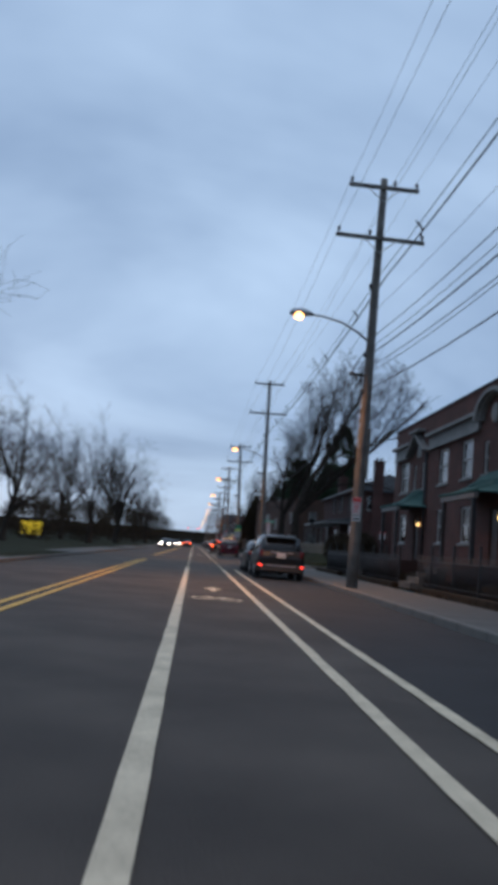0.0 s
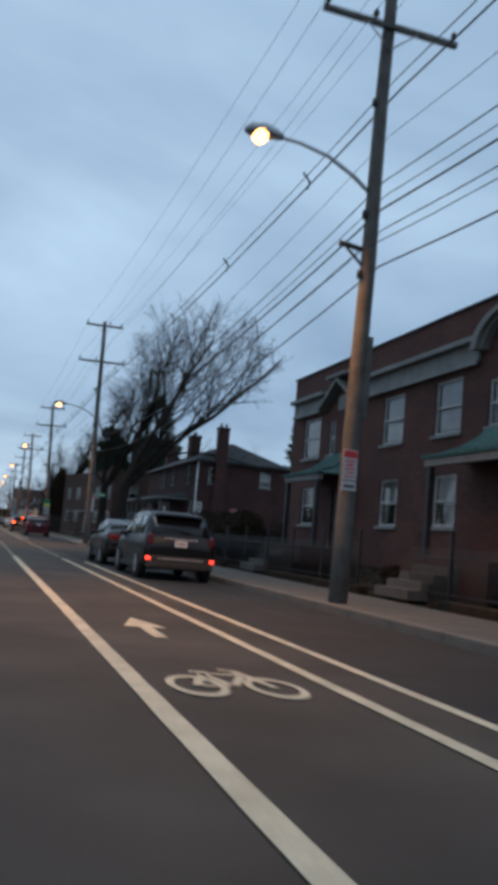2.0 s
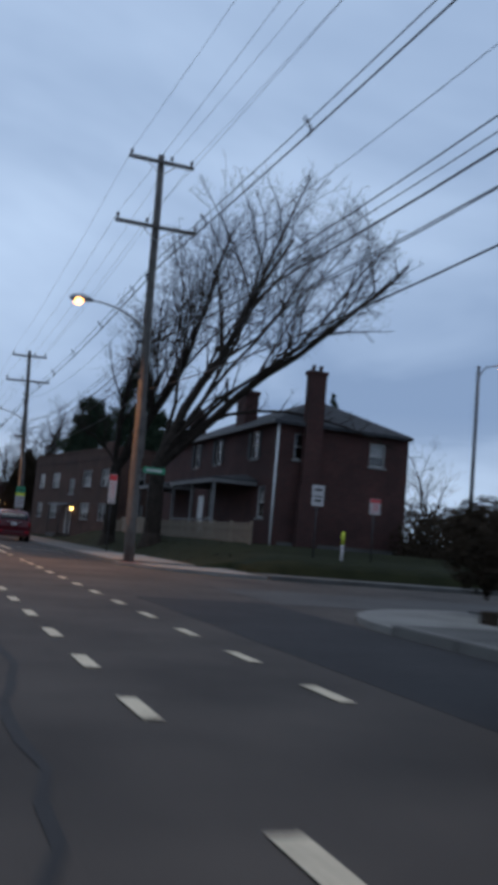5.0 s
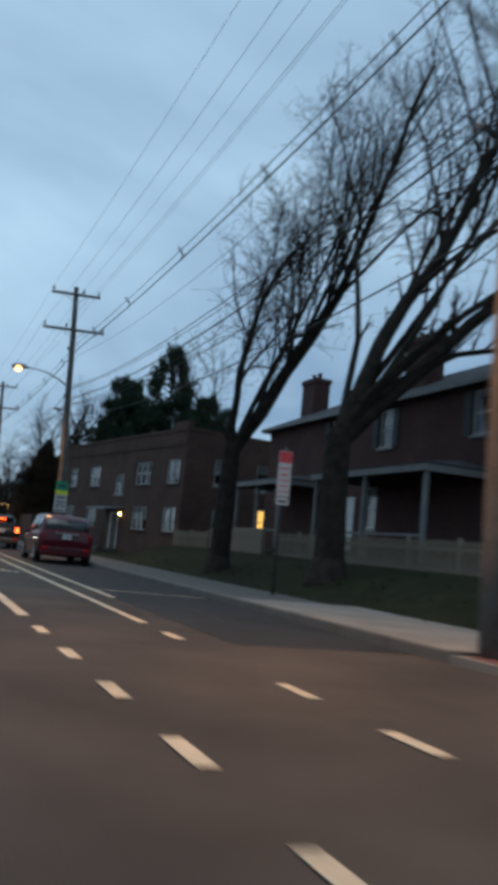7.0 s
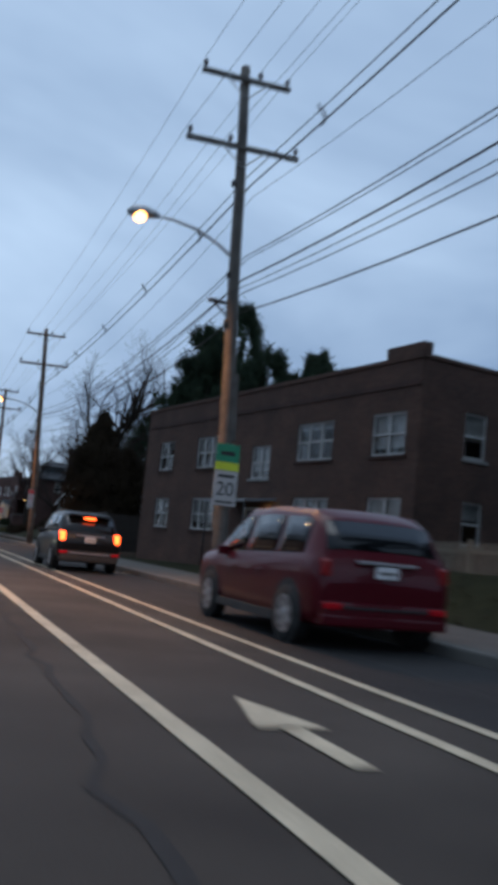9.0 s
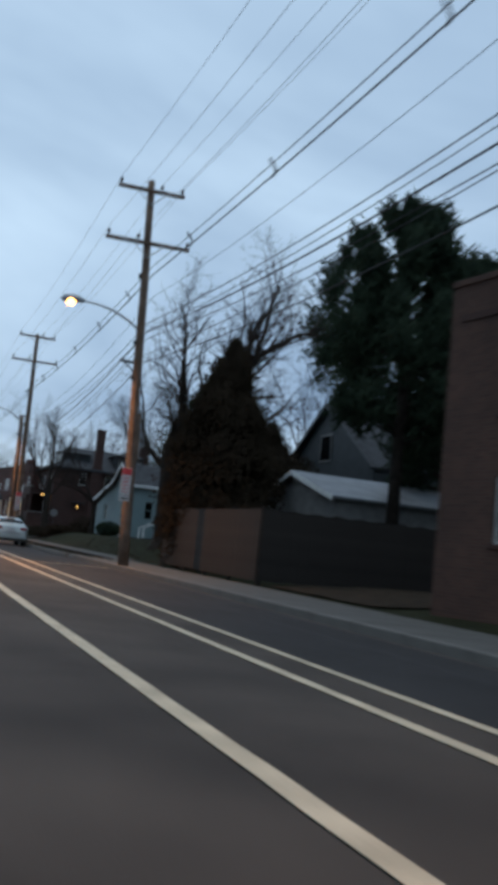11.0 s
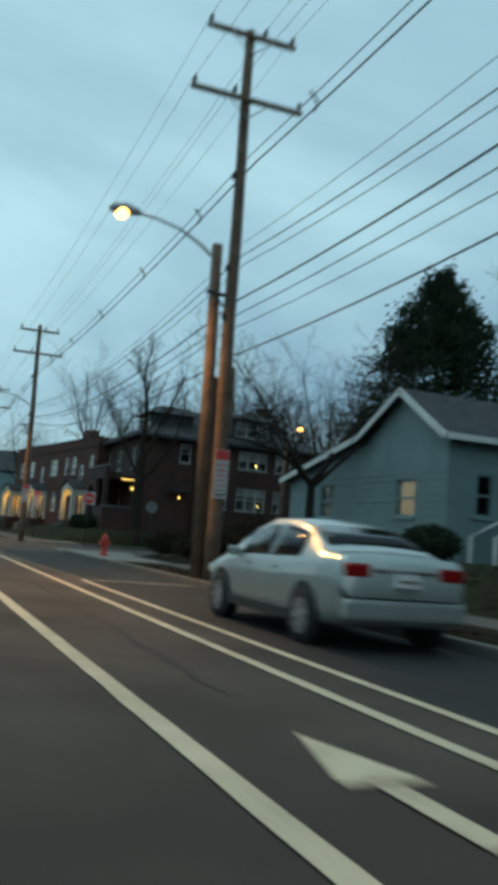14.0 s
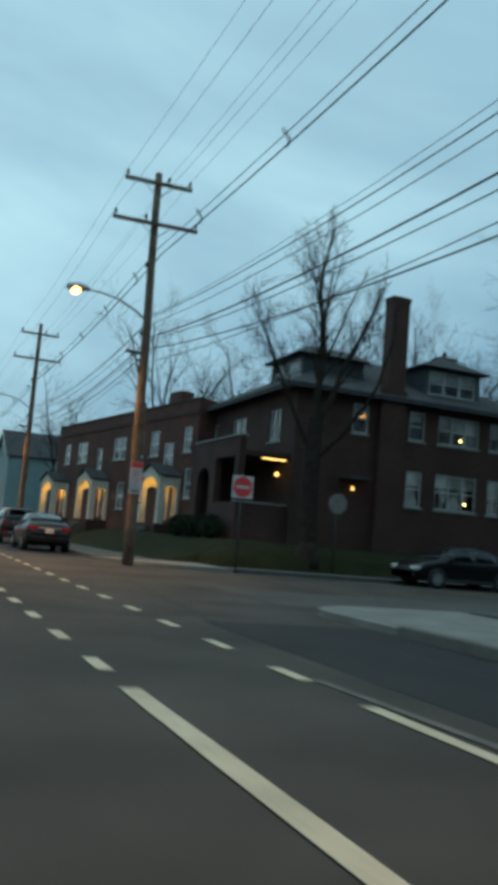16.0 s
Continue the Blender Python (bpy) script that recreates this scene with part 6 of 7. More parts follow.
                V += [(cx[i] - ca, cy[i] - sa, cz[i] - dz * sz), (cx[i] + ca * 0.3 - sa * nar, cy[i] + sa * 0.3 + ca * nar, cz[i] + 0.05), (cx[i] + ca * 1.3, cy[i] + sa * 1.3, cz[i] + dz * sz - 0.05), (cx[i] + ca * 0.2 + sa * nar, cy[i] + sa * 0.2 - ca * nar, cz[i] - 0.07)]
                Fc.append((b, b + 1, b + 2, b + 3))
    me = bpy.data.meshes.new("crown")
    me.from_pydata(V, [], Fc)
    me.materials.append(mat)
    ob = new("crown", me)
    ob.parent = root
    ob["label"] = "dense needle sprays"
    return root


def shrub(x, y, z, w, d, h, seed, mat=NEEDLES, label="dark clipped evergreen shrub beside the house", name="shrub", group="shrubs", leaves=1400):
    rn = np.random.RandomState(seed)
    root = thing(name, x, y, z, 0, label, "shrub", group)
    bm = bmesh.new()
    for k in range(7):
        a = k * 0.9
        tube(bm, [(0, 0, -0.1), (0.2 * w * math.cos(a), 0.2 * d * math.sin(a), h * 0.4), (0.38 * w * math.cos(a), 0.38 * d * math.sin(a), h * 0.75)], [0.03, 0.02, 0.01], 4)
    part("stem", bm, BARK, root)
    V, Fc = [], []
    leaves = int(leaves * 2.2)
    u = rn.normal(0, 1, (leaves, 3))
    u /= np.linalg.norm(u, axis=1)[:, None]
    rr = rn.uniform(0.6, 1.04, leaves)
    for i in range(leaves):
        c = (u[i, 0] * w / 2 * rr[i], u[i, 1] * d / 2 * rr[i], h * 0.5 + u[i, 2] * h / 2 * rr[i])
        s = rn.uniform(0.03, 0.075) * (1 + 0.12 * max(w, h))
        a, b_ = rn.normal(0, 1, 3), rn.normal(0, 1, 3)
        a, b_ = a / np.linalg.norm(a) * s, b_ / np.linalg.norm(b_) * s
        b = len(V)
        V += [tuple(np.array(c) - a), tuple(np.array(c) + b_ * 0.6), tuple(np.array(c) + a), tuple(np.array(c) - b_ * 0.6)]
        Fc.append((b, b + 1, b + 2, b + 3))
    me = bpy.data.meshes.new("leaves")
    me.from_pydata(V, [], Fc)
    me.materials.append(mat)
    ob = new("leaves", me)
    ob.parent = root
    return root


# big trees on the lawn
bare_tree(10.4, 69.5, ground_z(10.4, 69.5), 13.5, (0.02, -0.01), 0.47, 11, spread=0.92, dense=1.65, wobble=1.05, bole=4.3, rise=0.06, reach=0.60,
          limbs=((0.98, 21, -10, 14.0, 0.66, (0.0, -0.05, 0.1)), (0.95, 33, -12, 16.0, 0.60, (0.10, -0.1, 0.05)), (0.98, 15, -14, 13.0, 0.28, (1.35, 0.0, -1.25)), (0.97, 30, -14, 16.0, 0.30, (0.2, -0.1, 0.0)),
                 (0.97, 22, -35, 14.5, 0.28, (0.35, -0.1, 0.0)), (0.98, 15, 20, 15.0, 0.28, (0.15, -0.05, 0.0)), (0.96, 26, 15, 15.5, 0.28, (0.3, -0.1, 0.0)), (0.97, 22, -60, 13.5, 0.26, (0.4, 0.1, 0.0)),
                 (0.96, 31, -24, 16.5, 0.28, (0.4, -0.15, 0.0))),
          crown_in=((15.2, 68.8, 14.3, 7.3, 5.8, 5.8, 4.7), (18.4, 69.2, 9.7, 3.2, 1.6, 1.0, 1.6)), label="large leaning bare tree with two stems on the lawn")
bare_tree(9.85, 76.9, ground_z(9.85, 76.9), 14.5, (-0.06, -0.01), 0.40, 23, spread=0.9, dense=1.6, wobble=1.1, bole=4.7, rise=0.07,
          limbs=((0.97, 28, -16, 15.0, 0.64, (0.15, -0.1, 0.05)), (0.94, 5, 180, 9.0, 0.44, (0.25, 0.0, 0.1)), (0.98, 22, -30, 14.0, 0.34, (0.2, -0.1, 0.1)), (0.97, 13, -10, 12.0, 0.30, (0.2, 0.0, 0.1)),
                 (0.97, 10, 195, 5.0, 0.22, (-1.0, -0.2, -0.6)), (0.97, 30, -75, 8.0, 0.24, (0.0, -0.2, 0.4))),
          crown_in=((14.4, 76.3, 13.4, 5.8, 6.0, 6.9, 6.0), (9.2, 76.4, 8.8, 2.4, 3.0, 2.8, 2.8)), label="leaning bare tree beside the cream fence")
bare_tree(11.3, 135.6, ground_z(11.3, 135.6), 13.0, (-0.07, 0.0), 0.58, 35, spread=0.85, dense=1.25, wobble=1.35, bole=5.2,
          limbs=((0.97, 42, -5, 10.0, 0.50, (0.1, 0.0, 0.5)), (0.94, 62, -10, 9.0, 0.46, (0.1, 0.0, 0.45)), (0.88, 74, -15, 8.0, 0.38, (0.1, 0.0, 0.3)), (0.98, 22, 0, 11.0, 0.46, (0.15, 0.0, 0.15)),
                 (0.99, 14, 20, 7.0, 0.34, (-0.6, 0.0, 0.1)), (0.95, 22, 190, 2.2, 0.34, (0.0, 0.0, 0.2)), (0.92, 50, -45, 8.0, 0.34, (0.1, 0.0, 0.5))),
          crown_in=((14.0, 135.6, 10.8, 5.6, 6.0, 6.5, 6.2), (8.7, 136.4, 8.4, 2.5, 2.6, 2.6, 2.8)), label="thick gnarled bare tree with twisted limbs")
bare_tree(15.3, 144.2, ground_z(15.3, 144.2), 11.0, (-0.22, 0.05), 0.26, 38, spread=0.8, dense=1.2, wobble=1.8, bole=4.6,
          limbs=((0.97, 50, 158, 7.6, 0.62, (-0.25, 0.1, 0.6)), (0.93, 17, 150, 10.0, 0.66, (0.1, 0.0, 0.35)), (0.80, 12, -20, 8.5, 0.5, (0.1, 0.0, 0.4)), (0.99, 58, 165, 5.5, 0.35, (-0.3, 0.1, 0.3))), crown_in=((13.3, 144.0, 9.8, 4.6, 4.4, 5.2, 5.0),), label="slender twisted bare tree before the cottage")
bare_tree(13.3, 162.2, ground_z(13.3, 162.2), 9.0, (0.0, 0.0), 0.20, 44, spread=0.85, dense=1.0, wobble=1.5, bole=2.8,
          limbs=((0.95, 48, 185, 5.6, 0.5, (-0.5, -0.2, -0.5)), (0.93, 62, 225, 4.6, 0.42, (-0.2, -0.3, -0.1)), (0.97, 30, -20, 5.6, 0.62, (0.0, 0.0, 0.1)), (0.9, 50, -70, 5.4, 0.45, (0.0, 0.0, 0.1)), (0.92, 30, 110, 5.8, 0.5, (0.0, 0.0, 0.1))), label="forked bare tree before the cottage corner")
bare_tree(13.9, 188.9, ground_z(13.9, 188.9), 9.0, (0.0, 0.0), 0.40, 47, spread=0.6, dense=1.2, wobble=0.9, bole=5.6,
          limbs=((0.98, 4, 160, 7.6, 0.42, (0.0, 0.0, 0.2)), (0.95, 24, -20, 6.6, 0.34, (0.0, 0.0, 0.5)), (0.75, 40, 170, 6.0, 0.26, (0.0, 0.0, 0.8)), (0.70, 50, -25, 7.0, 0.26, (0.0, 0.0, 0.9)), (0.9, 14, 90, 6.4, 0.32, (0.0, 0.0, 0.2))), crown_in=((13.3, 188.9, 10.6, 2.9, 2.9, 3.4, 4.4),), label="upright bare tree before the corner house")
bare_tree(-19.2, 24.0, 0.3, 20.0, (0.05, 0.0), 0.32, 50, spread=0.75, label="bare tree on the far side of the street")
bare_tree(-12.5, 53.0, 0.3, 10.5, (0.0, 0.0), 0.28, 51, spread=0.8, dense=1.35, label="low spreading bare tree on the far side")
# conifers
conifer(10.5, 126.6, 0.2, 8.8, 2.0, 3, NEEDLES_BROWN, "ovate", 6400, "broad brownish juniper behind the board fence", 0.02)
conifer(27.4, 148.5, 0.2, 24.2, 4.2, 5, NEEDLES, "pine", 2600, "tall open dark pine behind the grey house", 0.5)
conifer(16.6, 124.0, 0.2, 14.6, 3.5, 19, NEEDLES, "pine", 6000, "dark pine with a bare lower trunk before the garage", 0.36)
conifer(24.0, 122.4, 0.2, 14.0, 3.8, 15, NEEDLES, "pine", 5600, "tall dark pine towering behind the garage", 0.2)
conifer(21.6, 116.6, 0.2, 11.5, 3.2, 6, NEEDLES, "pine", 4200, "dark pine beside the garage", 0.15)
conifer(25.2, 172.6, 0.3, 16.2, 6.8, 7, NEEDLES, "juniper", 9000, "dark spruce behind the blue cottage", 0.06)
conifer(22.6, 128.5, 0.2, 15.0, 3.6, 9, NEEDLES, "pine", 3400, "dark pine behind the flat roof", 0.2)
conifer(37.0, 105.0, 0.4, 16.2, 2.7, 10, NEEDLES, "cone", 2400, "slim spruce behind the brick house", 0.05)
conifer(13.6, 131.6, 0.3, 7.0, 2.2, 12, NEEDLES_BROWN, "juniper", 3000, "dark arborvitae behind the fence", 0.02)
# shrubs and hedges
shrub(12.6, 153.4, 0.95, 1.7, 1.5, 1.0, 1, label="round clipped dark shrub before the cottage")
shrub(17.3, 153.2, 1.0, 2.6, 1.0, 0.8, 2)
shrub(20.4, 153.9, 1.0, 2.2, 1.0, 0.7, 3)
for k, (x, y, w, h) in enumerate(((14.0, 167.6, 2.8, 1.9), (10.6, 170.4, 2.2, 1.0), (20.6, 170.0, 3.4, 1.0), (24.0, 170.5, 3.6, 1.2), (11.8, 166.0, 2.0, 0.8), (16.8, 167.8, 2.4, 1.2))):
    shrub(x, y, ground_z(x, y), w, w * 0.8, h, 100 + k, NEEDLES_BROWN, "brown overgrown shrub on the corner lot", "shrub", "overgrown shrubs", 1100)
for k in range(9):
    x, y = 14.5 + 2.5 * k, 171.0 + 0.9 * math.sin(k * 2.3)
    shrub(x, y, ground_z(x, y), 3.4, 2.6, 1.5 + 0.4 * math.sin(k * 1.3) + 0.07 * k, 160 + k, NEEDLES_BROWN, "tangled brown winter brush on the corner lot", "brush", "corner lot brush", 1700)
for k in range(8):
    x, y = 12.8 + 2.2 * k, 167.4 + 0.7 * math.sin(k * 1.9)
    shrub(x, y, ground_z(x, y), 2.8, 2.4, 0.85 + 0.25 * math.sin(k * 2.1) + 0.05 * k, 180 + k, NEEDLES_BROWN, "low tangled brown winter brush on the corner lot", "brush", "corner lot brush", 1500)
for k in range(4):
    x, y = 11.0 + 0.3 * math.sin(k * 2.0), 162.4 + 1.6 * k
    shrub(x, y, ground_z(x, y), 2.3, 2.0, 0.62 + 0.14 * math.sin(k * 1.7), 200 + k, NEEDLES_BROWN, "low tangled brown winter brush on the corner lot", "brush", "corner lot brush", 1300)
for k in range(6):
    shrub(10.2 + 0.3 * math.sin(k), 35.8 + 1.3 * k, 0.5, 1.7, 1.9, 1.9, 20 + k, NEEDLES_BROWN, "dark hedge shrub beside the terrace", "hedge_shrub", "hedge shrubs")
for k in range(4):
    shrub(12.0, 194.6 + 1.6 * k, ground_z(12.0, 194.6 + 1.6 * k), 1.0, 1.5, 1.0, 40 + k, NEEDLES, "dark shrub before the corner porch", "porch_shrub", "porch shrubs", 800)

for k, (x, y, w, h) in enumerate(((16.6, 141.4, 4.2, 6.0), (14.9, 138.4, 3.2, 4.4), (18.6, 138.0, 4.6, 6.2), (19.3, 146.4, 6.4, 7.4), (23.5, 147.0, 5.8, 7.2))):
    shrub(x, y, 0.2, w, w, h, 60 + k, NEEDLES_BROWN, "tall dark overgrown evergreen shrub beside the cottage garden", "tall_shrub", "tall shrubs", 6500)

# trees in the distance, copies of three models
models = [bare_tree(33.0, 141.0, 0.5, 14.0, (0, 0), 0.3, 61, spread=0.7, dense=1.0), bare_tree(-17.0, 62.0, 0.3, 12.5, (0, 0), 0.3, 62, spread=0.8, dense=1.1), bare_tree(30.0, 206.0, 0.6, 17.0, (0, 0), 0.34, 63, spread=0.6, dense=1.0)]
rt = random.Random(9)
spots = [(-11, 92), (-10, 116), (-12, 136), (-10.5, 160), (-9.5, 185), (-24, 84), (-15, 97), (-32, 110), (-19, 125), (-13, 148), (-28, 158), (-17, 178), (-35, 190), (-14, 205), (-22, 230), (-30, 255), (-16, 262), (-20, 300), (-13, 330), (-40, 130), (-45, 170),
         (36, 118), (40, 150), (34, 165), (30, 182), (44, 176), (26, 216), (34, 225), (25, 240), (30, 255), (22, 272), (17, 285), (24, 300), (15, 318), (12, 345), (20, 380), (14, 420),
         (38, 206), (44, 222), (35, 197), (42, 95), (38, 62), (27, 190), (52, 190), (46, 205), (12.5, 240), (11.5, 300), (40, 212), (35, 52), (20, 212), (18, 225), (22, 203), (36, 216), (33, 211), (43, 214), (48, 210), (37, 222), (41, 228), (49, 218), (32, 219)]
for k, (x, y) in enumerate(spots):
    c = copy_thing(models[k % 3], pose(x, y, 0.3, 0, 0, rt.uniform(0, 360)))
    s = rt.uniform(0.85, 1.25)
    c.scale = (s, s, s)
for k, (x, y, w, h) in enumerate(((-14, 72, 6, 4.2), (-16, 86, 8, 4.6), (-13, 102, 8, 5.0), (-15, 120, 9, 6.2), (-12, 142, 9, 6.4), (-14, 167, 9, 7.5), (-12, 192, 9, 8), (-12, 220, 10, 9), (-11, 250, 10, 9.5), (-11, 285, 11, 10),
                                  (23.5, 64, 5, 3.0), (27, 64, 8, 3.4), (36, 86, 9, 5.0), (45, 92, 9, 5.5), (36, 63, 9, 4.0), (48, 66, 10, 5.0), (24, 149, 8, 3.6), (33, 150, 9, 4.5), (30, 128, 8, 5), (33, 213, 8, 6.5), (40, 215, 9, 7.5), (48, 213, 10, 7), (17.2, 136.8, 4, 6.2), (13, 275, 8, 4.5), (13, 305, 8, 5), (12, 340, 9, 5))):
    shrub(x, y, 0.2, w, w * 1.3, h, 70 + k, NEEDLES_BROWN, "dark evergreen thicket beside the street", "thicket", "thickets", 2600)
litter(8.8, 24.0, 162.5, 171.0, 2600, "fallen_leaves", "brown fallen leaves and dead stems over the corner lot")
litter(6.4, 7.5, 129.0, 161.0, 1800, "fallen_leaves", "brown fallen leaves along the verge")
litter(8.9, 15.0, 129.5, 150.0, 1800, "fallen_leaves", "brown fallen leaves under the gnarled tree")
for k in range(7):
    x, y = 9.8 + 0.35 * math.sin(k * 2.1), 10.5 + 2.9 * k
    shrub(x, y, ground_z(x, y), 0.9, 1.0, 0.45 + 0.12 * math.sin(k * 1.7), 140 + k, NEEDLES_BROWN, "dead brown plants in the bed behind the railing", "bed_plant", "bed plants", 260)
for k, (x, y, h, w) in enumerate(((17.4, 145.2, 7.6, 2.1), (19.6, 143.6, 8.4, 2.5), (22.6, 144.0, 7.8, 2.6), (26.0, 145.0, 7.4, 2.7))):
    conifer(x, y, 0.3, h, w, 160 + k, NEEDLES_BROWN, "ovate", 3400, "dark brownish juniper beside the cottage garden", 0.02)

litter(8.5, 12.2, 58.5, 92.0, 500, "fallen_leaves", "scattered brown fallen leaves on the lawn")


# ---- vehicles ----
SHAPES = {
    "suv": (0.92, [(0.00, 0.42, 0.78, 0.80, 0.80, 0.70), (0.05, 0.34, 0.98, 1.00, 0.88, 0.78), (0.12, 0.30, 1.04, 1.08, 0.91, 0.80), (0.48, 0.26, 1.06, 1.55, 0.92, 0.72), (0.70, 0.25, 1.06, 1.66, 0.92, 0.70), (1.60, 0.24, 1.05, 1.71, 0.92, 0.72),
                   (2.60, 0.24, 1.04, 1.68, 0.92, 0.72), (3.00, 0.24, 1.03, 1.56, 0.92, 0.70), (3.72, 0.25, 1.02, 1.07, 0.91, 0.80), (4.25, 0.27, 0.92, 0.98, 0.88, 0.74), (4.55, 0.30, 0.78, 0.82, 0.80, 0.66), (4.65, 0.36, 0.60, 0.62, 0.70, 0.58)], 0.36),
    "van": (0.98, [(0.00, 0.40, 0.80, 0.82, 0.86, 0.78), (0.05, 0.34, 1.04, 1.06, 0.93, 0.85), (0.12, 0.30, 1.12, 1.16, 0.96, 0.86), (0.36, 0.26, 1.12, 1.58, 0.98, 0.79), (0.62, 0.25, 1.11, 1.72, 0.98, 0.76), (1.90, 0.24, 1.08, 1.77, 0.98, 0.78),
                   (2.75, 0.24, 1.05, 1.73, 0.98, 0.78), (3.12, 0.24, 1.04, 1.60, 0.98, 0.75), (3.78, 0.25, 1.03, 1.10, 0.97, 0.86), (4.40, 0.27, 0.98, 1.04, 0.94, 0.82), (4.66, 0.30, 0.84, 0.90, 0.88, 0.76), (4.76, 0.36, 0.60, 0.64, 0.80, 0.68)], 0.36),
    "sedan": (0.89, [(0.00, 0.40, 0.66, 0.68, 0.74, 0.66), (0.06, 0.32, 0.95, 1.00, 0.83, 0.74), (0.14, 0.28, 1.00, 1.08, 0.86, 0.76), (0.55, 0.24, 1.00, 1.12, 0.89, 0.74), (1.28, 0.22, 0.98, 1.41, 0.89, 0.62), (1.75, 0.22, 0.96, 1.48, 0.89, 0.62),
                     (2.40, 0.22, 0.95, 1.48, 0.89, 0.63), (2.85, 0.22, 0.94, 1.38, 0.89, 0.63), (3.60, 0.23, 0.91, 0.99, 0.88, 0.76), (4.15, 0.25, 0.80, 0.87, 0.85, 0.70), (4.45, 0.28, 0.66, 0.71, 0.76, 0.60), (4.55, 0.34, 0.54, 0.56, 0.66, 0.54)], 0.32)}


def station(shape, y):
    st = SHAPES[shape][1]
    for a, b in zip(st, st[1:]):
        if a[0] <= y <= b[0]:
            t = (y - a[0]) / (b[0] - a[0])
            return [a[i] + (b[i] - a[i]) * t for i in range(6)]
    return list(st[-1])


def strip(pts_in, off):
    """A thin closed panel through two rows of points, lifted by off."""
    bm = bmesh.new()
    a = [[bm.verts.new(Vector(p) + Vector(off)) for p in row] for row in pts_in]
    b = [[bm.verts.new(Vector(p) - Vector(off) * 0.5) for p in row] for row in pts_in]
    n = len(a[0])
    for i in range(n - 1):
        bm.faces.new((a[0][i], a[0][i + 1], a[1][i + 1], a[1][i])); bm.faces.new((b[0][i], b[1][i], b[1][i + 1], b[0][i + 1]))
        bm.faces.new((a[0][i], b[0][i], b[0][i + 1], a[0][i + 1])); bm.faces.new((a[1][i], a[1][i + 1], b[1][i + 1], b[1][i]))
    for i in (0, n - 1):
        bm.faces.new((a[0][i], a[1][i], b[1][i], b[0][i]))
    bmesh.ops.recalc_face_normals(bm, faces=bm.faces)
    for f in bm.faces:
        f.smooth = True
    return bm


def car(name, label, category, shape, paint, x, y, rz=0.0, lights="", group="parked cars", rim=ALLOY, head=False, low_glow=False):
    """Rear at the thing's place, front along its own +y."""
    r = thing(name, x, y, 0.004, rz, label, category, group)
    W, st, wr = SHAPES[shape]
    L = st[-1][0]
    bm = bmesh.new()
    rings = []
    ys = sorted({s[0] for s in st} | {L * k / 22 for k in range(1, 22)})
    for yy in ys:
        _, lo, be, to, wb, wt = station(shape, yy)
        half = [(wb * 0.80, lo), (wb * 0.95, lo + 0.05), (wb * 0.985, lo + 0.22), (wb, be - 0.22), (wb * 0.985, be - 0.06), (wb * 0.95, be), (wt + (wb * 0.95 - wt) * 0.15, be + (to - be) * 0.85), (wt * 0.93, to - 0.012), (wt * 0.6, to + 0.012), (0, to + 0.022)]
        pts = [(px, pz_) for px, pz_ in half] + [(-px, pz_) for px, pz_ in half[-2::-1]]
        rings.append([bm.verts.new((px, yy, pz_)) for px, pz_ in pts])
    for a, b in zip(rings, rings[1:]):
        for i in range(len(a) - 1):
            f = bm.faces.new((a[i], a[i + 1], b[i + 1], b[i])); f.smooth = True
        bm.faces.new((a[-1], a[0], b[0], b[-1]))
    bm.faces.new(rings[0][::-1]); bm.faces.new(rings[-1])
    bmesh.ops.recalc_face_normals(bm, faces=bm.faces)
    body = part("body", bm, paint, r)
    # side glass
    cuts = {"suv": ((0.62, 1.25), (1.32, 2.18), (2.26, 3.30)), "van": ((0.52, 1.30), (1.40, 2.38), (2.48, 3.42)), "sedan": ((1.12, 1.98), (2.06, 3.05))}[shape]
    for s in (-1, 1):
        for a, b in cuts:
            rows_ = [[], []]
            for k in range(7):
                yy = a + (b - a) * k / 6
                _, lo, be, to, wb, wt = station(shape, yy)
                x0_, z0_ = wb * 0.95, be
                x1_, z1_ = wt + (wb * 0.95 - wt) * 0.15, be + (to - be) * 0.85
                for j, t in enumerate((0.06, 0.94)):
                    rows_[j].append((s * (x0_ + (x1_ - x0_) * t), yy, z0_ + (z1_ - z0_) * t))
            part("side_window", strip(rows_, (s * 0.008, 0, 0.003)), CAR_GLASS, body)
        part("door_mirror", B(s * (W + 0.02) - 0.09, s * (W + 0.02) + 0.09, L * 0.675, L * 0.675 + 0.10, 1.0 if shape != "sedan" else 0.92, 1.14 if shape != "sedan" else 1.05, bevel=0.03), paint, body)
        for yy in (L * 0.36, L * 0.56):
            part("door_handle", B(s * (W + 0.004) - 0.015, s * (W + 0.004) + 0.015, yy, yy + 0.18, 0.84, 0.87, bevel=0.008), paint, body)
        part("sill_trim", B(s * W * 0.985 - 0.02, s * W * 0.985 + 0.02, L * 0.25, L * 0.74, 0.24, 0.36, bevel=0.01), TRIM_BLACK, body)
    gl = {"suv": ((0.15, 0.46), (3.06, 3.66)), "van": ((0.15, 0.35), (3.19, 3.72)), "sedan": ((0.70, 1.24), (2.92, 3.48))}[shape]
    for nm, (a, b) in zip(("rear_window", "windscreen"), gl):
        rows_ = [[], []]
        for j, yy in enumerate((a, b)):
            _, lo, be, to, wb, wt = station(shape, yy)
            for k in range(9):
                u = -0.92 + 1.84 * k / 8
                drop = 0.012 + 0.022 * (abs(u) > 0.6) * (abs(u) - 0.6) / 0.32
                rows_[j].append((u * wt, yy, to + 0.026 - drop))
        part(nm, strip(rows_, (0, -0.006 if nm == "rear_window" else 0.006, 0.010)), CAR_GLASS, body)
